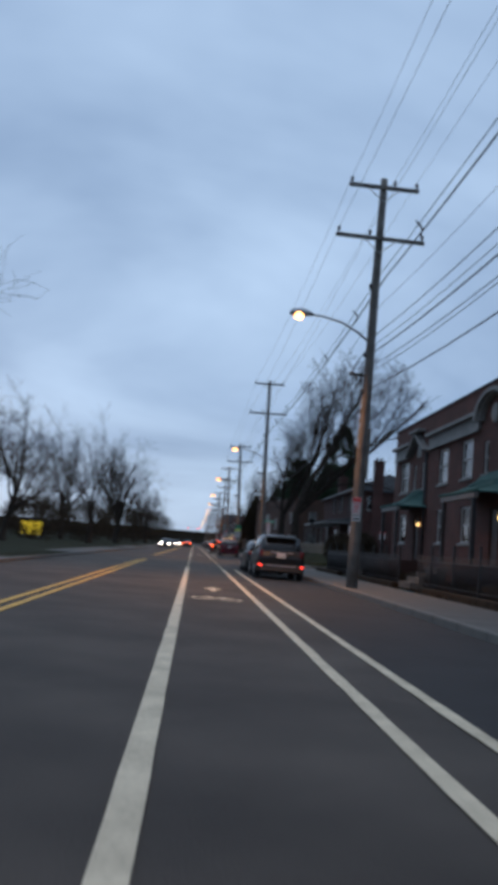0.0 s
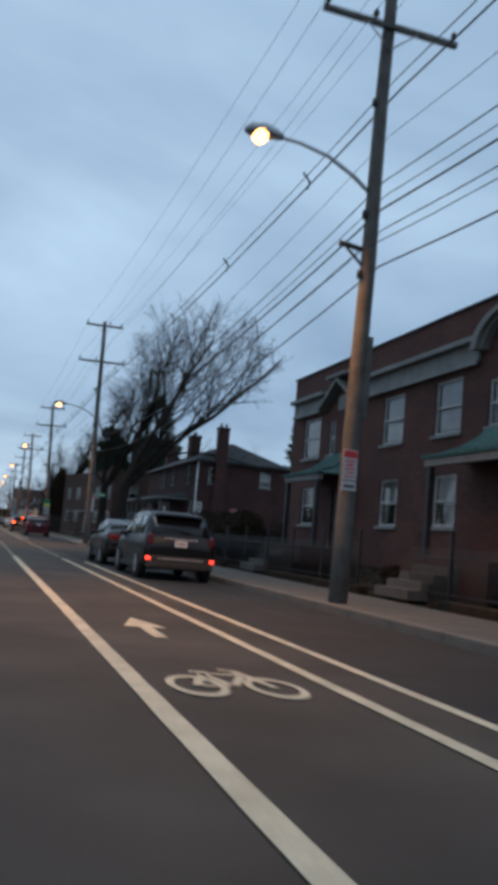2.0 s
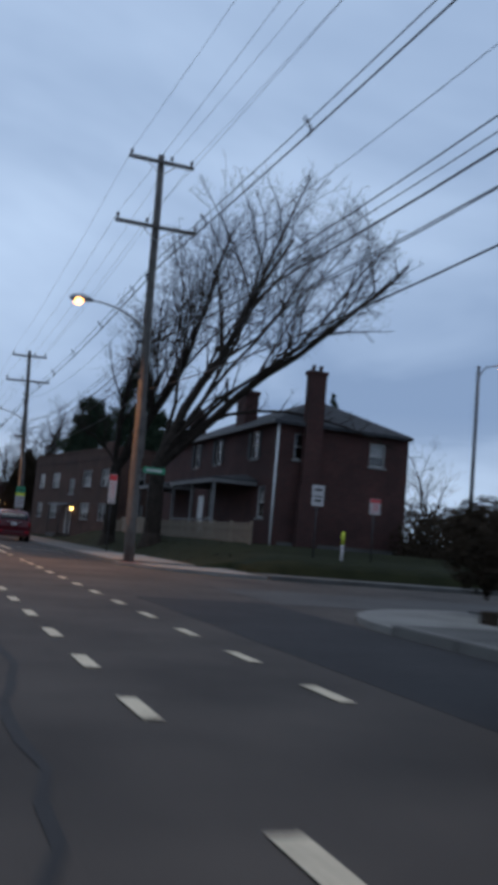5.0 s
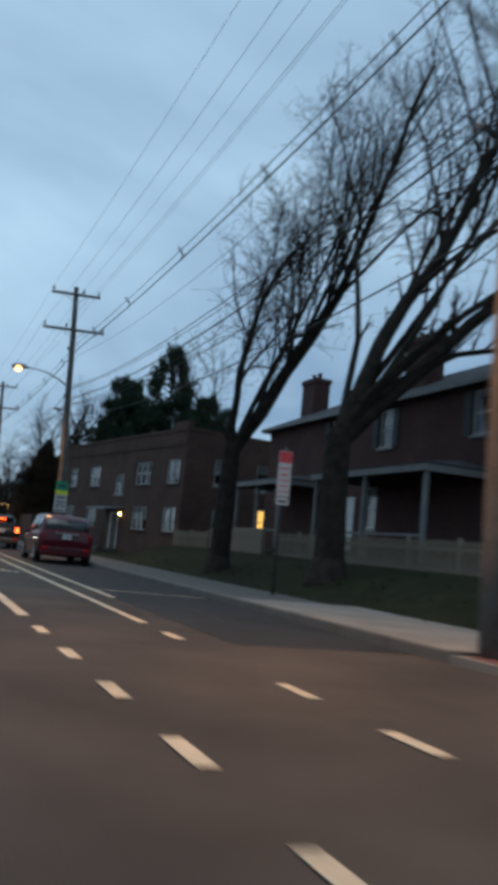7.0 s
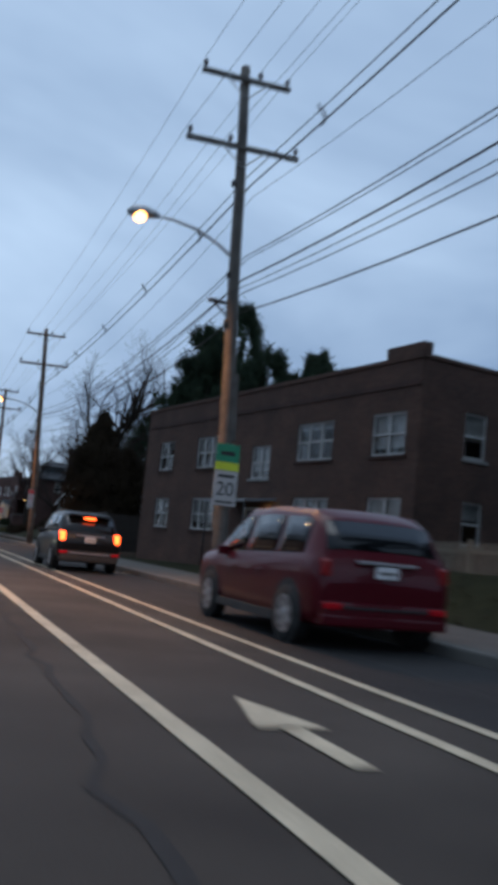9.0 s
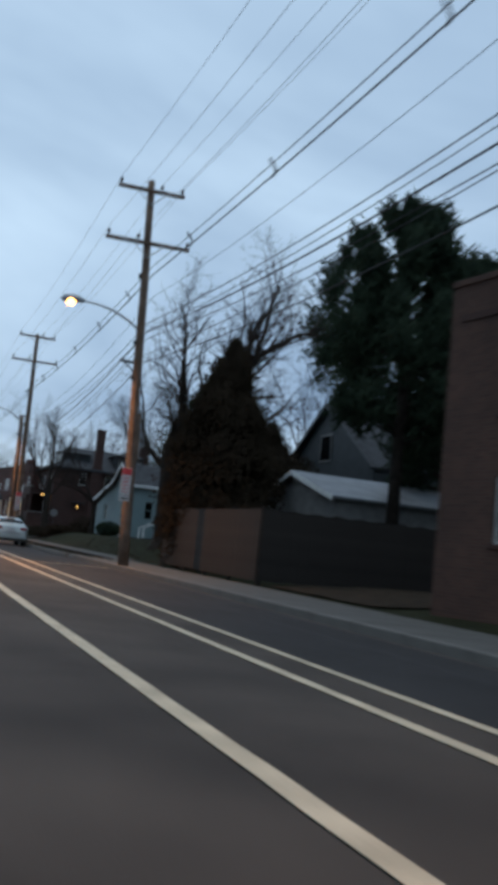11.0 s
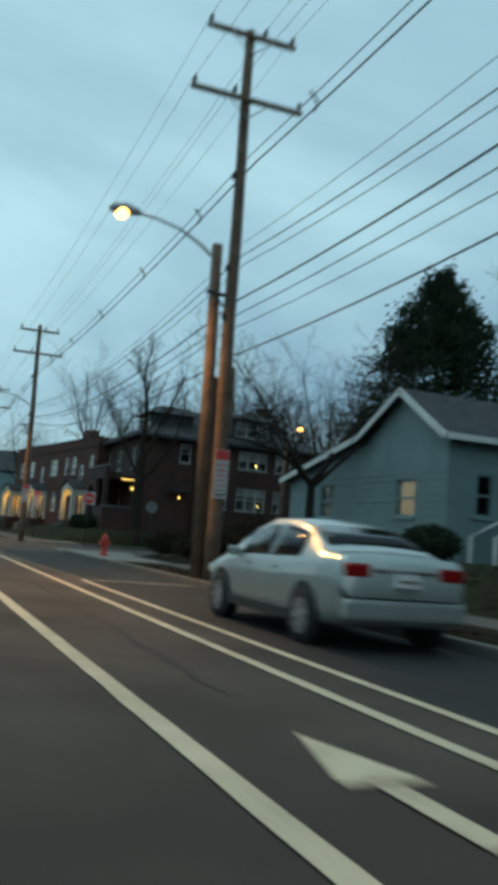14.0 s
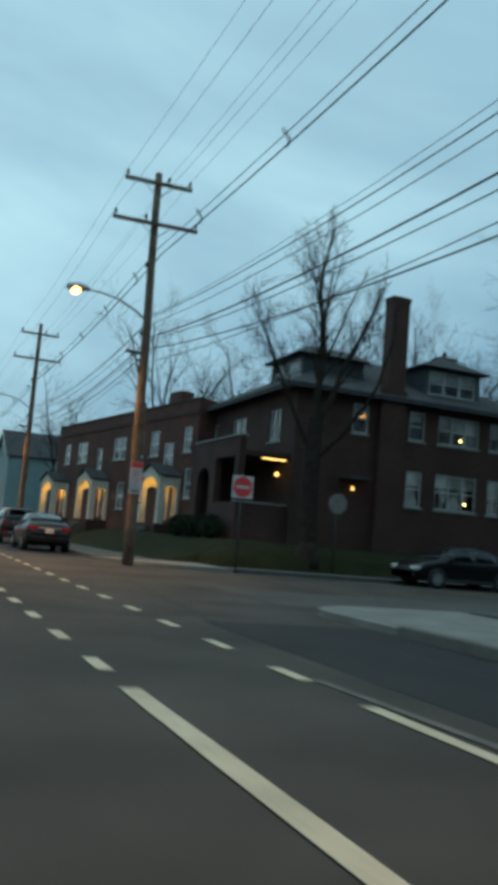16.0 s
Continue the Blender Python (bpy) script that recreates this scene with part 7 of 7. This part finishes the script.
    # wheels
    for yy in (L * (0.165 if shape == "van" else 0.185), L * 0.80):
        for s in (-1, 1):
            xo = s * (W - 0.115)
            part("wheel_arch", lathe(bmesh.new(), [(wr + 0.06, -0.006), (wr + 0.06, 0.006)], "x", 24, (s * (W * 0.992 + 0.002), yy, wr + 0.03)), TRIM_BLACK, body)
            ty = lathe(bmesh.new(), [(wr * 0.62, -0.11), (wr * 0.95, -0.115), (wr, -0.08), (wr, 0.08), (wr * 0.95, 0.115), (wr * 0.62, 0.11)], "x", 24, (xo + s * 0.03, yy, wr))
            w = part("wheel", ty, RUBBER, r)
            bm = lathe(bmesh.new(), [(0.05, 0.13 * s), (wr * 0.2, 0.12 * s), (wr * 0.22, 0.10 * s)], "x", 14, (xo + s * 0.03, yy, wr))
            for k in range(7):
                a = k * 2 * math.pi / 7
                q = [(0.05, -0.05), (wr * 0.60, -0.032), (wr * 0.60, 0.032), (0.05, 0.05)]
                vs = [bm.verts.new((xo + s * 0.148, yy + u * math.cos(a) - v * math.sin(a), wr + u * math.sin(a) + v * math.cos(a))) for u, v in q]
                vb = [bm.verts.new((v.co.x - s * 0.03, v.co.y, v.co.z)) for v in vs]
                bm.faces.new(vs)
                for i in range(4):
                    bm.faces.new((vs[i], vb[i], vb[(i + 1) % 4], vs[(i + 1) % 4]))
            for k in range(24):
                a, b = 2 * math.pi * k / 24, 2 * math.pi * (k + 1) / 24
                bm.faces.new([bm.verts.new((xo + s * 0.146, yy + q * math.cos(t), wr + q * math.sin(t))) for q, t in ((wr * 0.56, a), (wr * 0.66, a), (wr * 0.66, b), (wr * 0.56, b))])
            part("rim", bm, rim, w, "spoked wheel rim")
            part("rim_back", lathe(bmesh.new(), [(wr * 0.6, 0.05 * s), (wr * 0.58, 0.055 * s)], "x", 16, (xo + s * 0.03, yy, wr)), TRIM_BLACK, w)
    # lamps, plate, bumper, rear trim
    zt = {"suv": (0.86, 1.12), "van": (0.88, 1.10), "sedan": (0.83, 0.99)}[shape]
    hw = {"suv": 0.075, "van": 0.07, "sedan": 0.17}[shape]
    pz0 = {"suv": 0.84, "van": 0.90, "sedan": 0.74}[shape]
    lit = BRAKE_LIT if lights == "brake" else TAIL_LIT if lights == "tail" else LENS_DARK if low_glow else LENS_RED
    for s in (-1, 1):
        wx = station(shape, 0.1)[4]
        bm = B(s * (wx - hw - 0.05) - hw, s * (wx - hw - 0.05) + hw, 0.005 if shape != "sedan" else 0.02, 0.30, zt[0], zt[1], bevel=0.035)
        part("tail_lamp", bm, lit, body, "red tail lamp, lit" if lights else "red tail lamp, unlit")
        if shape != "sedan":
            # with low_glow the reflectors emit, their shine put in as a glow
            part("reflector", B(s * 0.74 - 0.12, s * 0.74 + 0.12, -0.048, 0.04, 0.50, 0.58, bevel=0.015) if not low_glow else B(s * 0.80 - 0.06, s * 0.80 + 0.06, -0.052, 0.06, 0.485, 0.57, bevel=0.03), TAIL_LIT if low_glow else REFLECTOR, body, "small red bumper reflector given a glow" if low_glow else "")
        part("head_lamp", B(s * 0.62 - 0.17, s * 0.62 + 0.17, L - 0.35, L - 0.05, 0.60, 0.74, bevel=0.04), HEAD_LIT if head else LENS_CLEAR, body)
    part("rear_bumper", B(-W * 0.90, W * 0.90, -0.04, 0.22, 0.36, 0.60, bevel=0.05), paint if shape != "suv" else TRIM_BLACK, body)
    part("number_plate", B(-0.155, 0.155, -0.055 if shape == "sedan" else -0.02, 0.02, pz0, pz0 + 0.15, bevel=0.005), PLATE, body, "pale number plate")
    part("plate_bar", B(-0.12, 0.12, -0.06 if shape == "sedan" else -0.025, -0.056 if shape == "sedan" else -0.021, pz0 + 0.055, pz0 + 0.09), GREY_TRIM, body)
    part("boot_trim", B(-0.42, 0.42, -0.02 if shape == "van" else 0.015, 0.06, pz0 + 0.165, pz0 + 0.205, bevel=0.01), ALLOY, body, "bright trim bar")
    if shape != "sedan":
        part("bumper_step", B(-W * 0.9, W * 0.9, -0.05, 0.2, 0.30, 0.44, bevel=0.03), TRIM_BLACK if shape == "suv" else paint, body)
        part("bumper_trim", B(-0.58, 0.58, -0.05, 0.0, 0.515, 0.545, bevel=0.006), ALLOY if shape == "suv" else TRIM_BLACK, body)
    if shape == "suv":
        part("rear_spoiler", B(-0.62, 0.62, 0.36, 0.62, 1.585, 1.63, bevel=0.015), paint, body)
        for s in (-1, 1):
            part("roof_rail", tube(bmesh.new(), [(s * 0.60, 0.9, 1.70), (s * 0.60, 1.0, 1.75), (s * 0.60, 2.7, 1.74), (s * 0.60, 2.8, 1.68)], 0.018, 6), TRIM_BLACK, body)
    if lights == "brake":
        part("third_brake_lamp", B(-0.16, 0.16, 0.30, 0.40, 1.50 if shape != "sedan" else 1.05, 1.55 if shape != "sedan" else 1.10, bevel=0.01), BRAKE_LIT, body)
    return r


GREY_PAINT = car_paint("car_paint_dark_grey", (0.008, 0.0088, 0.0105))
BLACK_PAINT = car_paint("car_paint_black", (0.007, 0.007, 0.008))
RED_PAINT = car_paint("car_paint_red", (0.074, 0.0034, 0.009))
SILVER_PAINT = car_paint("car_paint_silver", (0.42, 0.465, 0.46), 0.5)
SILVER_PAINT.node_tree.nodes["Principled BSDF"].inputs["Coat Weight"].default_value = 0.8
car("parked_suv", "dark grey sport utility car parked at the kerb", "car", "suv", GREY_PAINT, 4.62, 23.0, low_glow=True)
car("parked_sedan", "black sedan parked before the grey car", "car", "sedan", BLACK_PAINT, 4.55, 29.3)
car("red_utility_car", "dark red sport utility car parked at the kerb", "car", "van", RED_PAINT, 4.93, 79.45)
car("dark_suv", "dark sport utility car with brake lamps lit", "car", "suv", BLACK_PAINT, 4.2, 94.6, 0, "brake")
car("silver_sedan", "silver sedan parked at the kerb", "car", "sedan", SILVER_PAINT, 4.88, 142.35)
car("black_sedan", "black sedan parked past the side street", "car", "sedan", BLACK_PAINT, 4.95, 193.4)
car("parked_suv", "dark sport utility car parked past the sedan", "car", "suv", BLACK_PAINT, 4.9, 201.2)
car("side_street_sedan", "dark sedan parked in the side street", "car", "sedan", BLACK_PAINT, 20.7, 185.9, 90)
car("side_street_sedan", "dark sedan parked further up the side street", "car", "sedan", GREY_PAINT, 26.4, 185.9, 90)
car("car_ahead", "dark car ahead in the lane with tail lamps lit", "car", "sedan", BLACK_PAINT, -0.25, 176.0, 0, "brake", "cars in traffic")
for yy, sh in ((204.0, "suv"), (226.0, "sedan"), (262.0, "van")):
    car("car_ahead", "dark car queueing ahead in the lane with tail lamps lit", "car", sh, BLACK_PAINT, -0.3, yy, 0, "brake", "cars in traffic")
for yy in (188.0, 240.0):
    car("oncoming_car", "oncoming car with head lamps lit", "car", "sedan", GREY_PAINT, -3.35, yy, 180, "", "cars in traffic", head=True)
car("oncoming_car", "oncoming car with head lamps lit", "car", "sedan", GREY_PAINT, -3.3, 132.0, 180, "", "cars in traffic", head=True)
for k, (yy, sh, pt) in enumerate(((232, "suv", GREY_PAINT), (240, "sedan", RED_PAINT), (262, "van", BLACK_PAINT), (285, "sedan", SILVER_PAINT))):
    car("parked_car", "car parked far along the street", "car", sh, pt, 4.9, yy, 0, "tail" if k == 1 else "")


# ---- signs and street furniture ----
def plate(w, h, t=0.012):
    return B(-w / 2, w / 2, -t, 0, 0, h, bevel=0.004)


def bars(root, w, rows_, mat, y=-0.017):
    """Plain bars in place of small writing."""
    for z, h, f in rows_:
        part("text_bar", B(-w * f / 2, w * f / 2, y, y + 0.004, z, z + h), mat, root)


def parking_sign(x, y, z, w=0.32, h=0.46, rz=0.0, label="white no-parking sign with red heading", sub=True):
    r = thing("parking_sign", x, y, z, rz, label, "sign", "parking signs")
    part("panel", plate(w, h), WHITE_SIGN, r)
    part("heading", B(-w / 2 + 0.01, w / 2 - 0.01, -0.016, -0.0125, h * 0.74, h - 0.015), RED_SIGN, r)
    bars(r, w, [(h * 0.60, 0.03, 0.7), (h * 0.46, 0.04, 0.5), (h * 0.34, 0.025, 0.75), (h * 0.22, 0.025, 0.6), (h * 0.1, 0.02, 0.7)], RED_SIGN)
    if sub:
        part("lower_panel", B(-w / 2, w / 2, -0.012, 0, -0.20, -0.02, bevel=0.004), WHITE_SIGN, r)
        part("lower_bar", B(-w * 0.35, w * 0.35, -0.016, -0.0125, -0.14, -0.09), BLACK_SIGN, r)
    return r


def sign_post(x, y, top, label="thin galvanised steel sign post in the grass"):
    g_ = ground_z(x, y)
    r = thing("sign_post", x, y, g_, 0, label, "sign post", "sign posts")
    part("post", tube(bmesh.new(), [(0, 0, -0.4), (0, 0, top - g_)], 0.03, 6), IRON, r)
    return r


P = POLES
parking_sign(pole_x(P[1], 2.7) - 0.08, P[1][1] - 0.2, 2.42, 0.29, 0.56)
parking_sign(pole_x(P[4], 2.9) - 0.16, P[4][1] - 0.2, 2.45, 0.34, 0.9, label="white parking sign stack with red heading on the pole")
parking_sign(pole_x(P[5], 2.4), P[5][1] - 0.2, 2.25, 0.34, 0.95, label="white parking sign stack with red heading on the pole")
parking_sign(pole_x(P[6], 2.9), P[6][1] - 0.2, 2.5, 0.4, 0.85, label="pale parking sign on the pole")
# sign on its own post beside the lawn
sign_post(7.72, 67.0, 3.72)
parking_sign(7.72, 66.95, 2.5, 0.34, 1.1, label="tall white parking sign with red heading on a post")
sign_post(7.8, 186.9 + 4.6, 3.3)
parking_sign(7.8, 191.45, 2.3, 0.32, 0.9)
for x, w, h, z in ((13.55, 0.5, 0.78, 2.66), (16.0, 0.46, 0.6, 2.56)):
    sign_post(x, 57.8, z + h)
    if x < 14:
        s_ = thing("white_sign", x, 57.75, z, 0, "white sign with small black writing on a post", "sign", "lawn signs")
        part("panel", plate(w, h), WHITE_SIGN, s_)
        bars(s_, w, [(h * 0.72, 0.09, 0.6), (h * 0.42, 0.05, 0.75), (h * 0.2, 0.09, 0.55)], BLACK_SIGN)
    else:
        parking_sign(x, 57.75, z, w, h, sub=False)
mk = thing("marker_post", 14.65, 57.6, ground_z(14.65, 57.6), 0, "short yellow and white utility marker post", "post")
part("post", cyl((0, 0, -0.2), (0, 0, 0.55), 0.05), WHITE_SIGN, mk)
part("cap", cyl((0, 0, 0.55), (0, 0, 1.05), 0.052), LIME_SIGN, mk, "yellow upper part")
# street name blade
sn = thing("street_name_sign", pole_x(P[2], 3.2) + 0.2, P[2][1] - 0.25, 3.12, 0, "green street name blade on the utility pole", "sign")
part("blade", B(0, 0.75, -0.01, 0.01, 0, 0.2, bevel=0.005), GREEN_SIGN, sn)
part("text_bar", B(0.1, 0.65, -0.016, -0.0115, 0.06, 0.14), WHITE_SIGN, sn)
# school speed sign
sp = thing("speed_sign", pole_x(P[3], 2.8), P[3][1] - 0.2, 2.05, 0, "white 20 speed sign under a green and yellow school plate", "sign")
part("panel", plate(0.58, 0.82), WHITE_SIGN, sp)
part("yellow_plate", B(-0.29, 0.29, -0.012, 0, 0.83, 1.02, bevel=0.004), LIME_SIGN, sp, "yellow-green plate")
part("green_plate", B(-0.29, 0.29, -0.012, 0, 1.025, 1.45, bevel=0.004), GREEN_SIGN, sp, "green plate")
bars(sp, 0.58, [(0.66, 0.07, 0.7), (0.06, 0.05, 0.75), (1.18, 0.1, 0.6)], BLACK_SIGN)
fc = bpy.data.curves.new("numeral", "FONT")
fc.body, fc.size, fc.extrude, fc.align_x = "20", 0.46, 0.002, "CENTER"
fo = new("numeral", fc)
fo.data.materials.append(BLACK_SIGN)
fo.parent = sp
fo.matrix_basis = pose(0, -0.016, 0.24, 90, 0, 0)
# no-entry sign, and the back of a stop sign
sign_post(10.28, 187.05, 3.4)
ne = thing("no_entry_sign", 10.28, 187.0, 2.53, 0, "white square sign with a red no-entry disc", "sign")
part("panel", plate(0.78, 0.78), WHITE_SIGN, ne)
part("disc", lathe(bmesh.new(), [(0.35, -0.018), (0.35, -0.013)], "y", 28, (0, 0, 0.39)), RED_SIGN, ne, "red disc")
part("bar", B(-0.24, 0.24, -0.023, -0.019, 0.34, 0.44), WHITE_SIGN, ne)
sign_post(14.6, 188.2, 3.1)
sb = thing("stop_sign", 14.6, 188.12, 2.35, 0, "grey back of an octagonal stop sign", "sign")
oc = [(0.40 * math.cos(math.pi / 8 + k * math.pi / 4), 0.40 * math.sin(math.pi / 8 + k * math.pi / 4)) for k in range(8)]
part("panel", place(prism(bmesh.new(), oc, 0, 0.012), pose(0, 0, 0.4, 90, 0, 0)), GREY_TRIM, sb)
# further poles' signs and the far-side sign
ys_ = thing("yellow_sign", -15.3, 79.0, 0.4, 0, "glowing yellow sign board on the far lawn", "sign")
part("panel", B(-1.05, 1.05, -0.06, 0.06, 0.35, 1.6, bevel=0.02), glow("lit_yellow_sign", (0.9, 0.62, 0.03), 0.75), ys_)
for s in (-0.8, 0.8):
    part("leg", B(s - 0.06, s + 0.06, -0.05, 0.05, -0.3, 0.36), METAL, ys_)


def hydrant(x, y, z):
    r = thing("fire_hydrant", x, y, z, 0, "red cast-iron fire hydrant on the footway", "hydrant")
    part("barrel", lathe(bmesh.new(), [(0.17, 0), (0.17, 0.04), (0.115, 0.05), (0.11, 0.52), (0.14, 0.53), (0.14, 0.57)], "z", 18), HYDRANT_RED, r)
    part("bonnet", lathe(bmesh.new(), [(0.135, 0.571), (0.13, 0.64), (0.09, 0.72), (0.035, 0.75), (0.035, 0.82)], "z", 18), HYDRANT_RED, r)
    for s in (-1, 1):
        part("side_outlet", lathe(bmesh.new(), [(0.05, 0.10 * s), (0.05, 0.17 * s), (0.065, 0.175 * s), (0.065, 0.21 * s)], "x", 12, (0, 0, 0.45)), HYDRANT_RED, r)
    part("front_outlet", lathe(bmesh.new(), [(0.07, -0.10), (0.07, -0.17), (0.085, -0.175), (0.085, -0.22)], "y", 14, (0, 0, 0.40)), HYDRANT_RED, r)


hydrant(6.75, 166.0, 0.15)
lp2 = thing("lamp_post", 22.3, 60.5, 0.3, 0, "thin dark lamp post with a lit lamp in the side street", "street lamp")
part("shaft", tube(bmesh.new(), [(0, 0, -0.3), (0, 0, 9.5)], [0.10, 0.07], 8), IRON, lp2)
part("lamp", lathe(bmesh.new(), [(0.06, 0), (0.20, 0.05), (0.20, 0.20), (0.06, 0.27)], "z", 12, (1.4, 0, 9.5)), SODIUM, lp2, "glowing lamp")
part("arm", tube(bmesh.new(), [(0, 0, 9.0), (0.4, 0, 9.5), (1.4, 0, 9.78)], 0.03, 6), IRON, lp2)
lp3 = thing("lamp_post", 22.2, 184.75, 0.3, 0, "timber lamp post with a lit lamp in the side street", "street lamp")
part("shaft", tube(bmesh.new(), [(0, 0, -0.3), (0, 0, 7.6)], [0.14, 0.10], 8), TIMBER_TINTED, lp3)
part("arm", tube(bmesh.new(), [(0, 0, 7.45), (0.35, 0, 8.0), (0.8, 0, 8.32)], 0.03, 6), METAL, lp3)
part("lamp", lathe(bmesh.new(), [(0.05, 0), (0.17, 0.05), (0.19, 0.12), (0.05, 0.2)], "z", 12, (0.95, 0, 8.2)), SODIUM, lp3)
# signal at the far junction
ts = thing("traffic_signal", 6.4, 330.0, 0.1, 0, "distant traffic signal on a mast arm showing red", "traffic signal")
part("mast", tube(bmesh.new(), [(0, 0, -0.3), (0, 0, 6.6), (-8.5, 0, 6.9)], [0.12, 0.10, 0.06], 8), METAL, ts)
for xx in (-4.2, -7.8):
    hd = part("signal_head", B(xx - 0.18, xx + 0.18, -0.15, 0.1, 5.7, 6.75, bevel=0.02), IRON, ts)
    part("red_lens", lathe(bmesh.new(), [(0.14, -0.2), (0.14, -0.16)], "y", 14, (xx, 0, 6.5)), glow("lit_red_signal", (1.0, 0.03, 0.03), 14.0), hd)
# closing ground walls far away: a wooded rise at the end of the street
bm = bmesh.new()
for k in range(48):
    a0, a1 = math.pi * 2 * k / 48, math.pi * 2 * (k + 1) / 48
    h0, h1 = (14 + 6 * noise.noise((math.cos(a) * 3, math.sin(a) * 3, 4)) for a in (a0, a1))
    q = [(900 * math.cos(a0), 100 + 900 * math.sin(a0)), (900 * math.cos(a1), 100 + 900 * math.sin(a1))]
    bm.faces.new([bm.verts.new(v) for v in ((*q[0], -2), (*q[1], -2), (*q[1], h1), (*q[0], h0))])
structure("backdrop", bm, NEEDLES_BROWN, "dark far woods along the horizon", "backdrop")
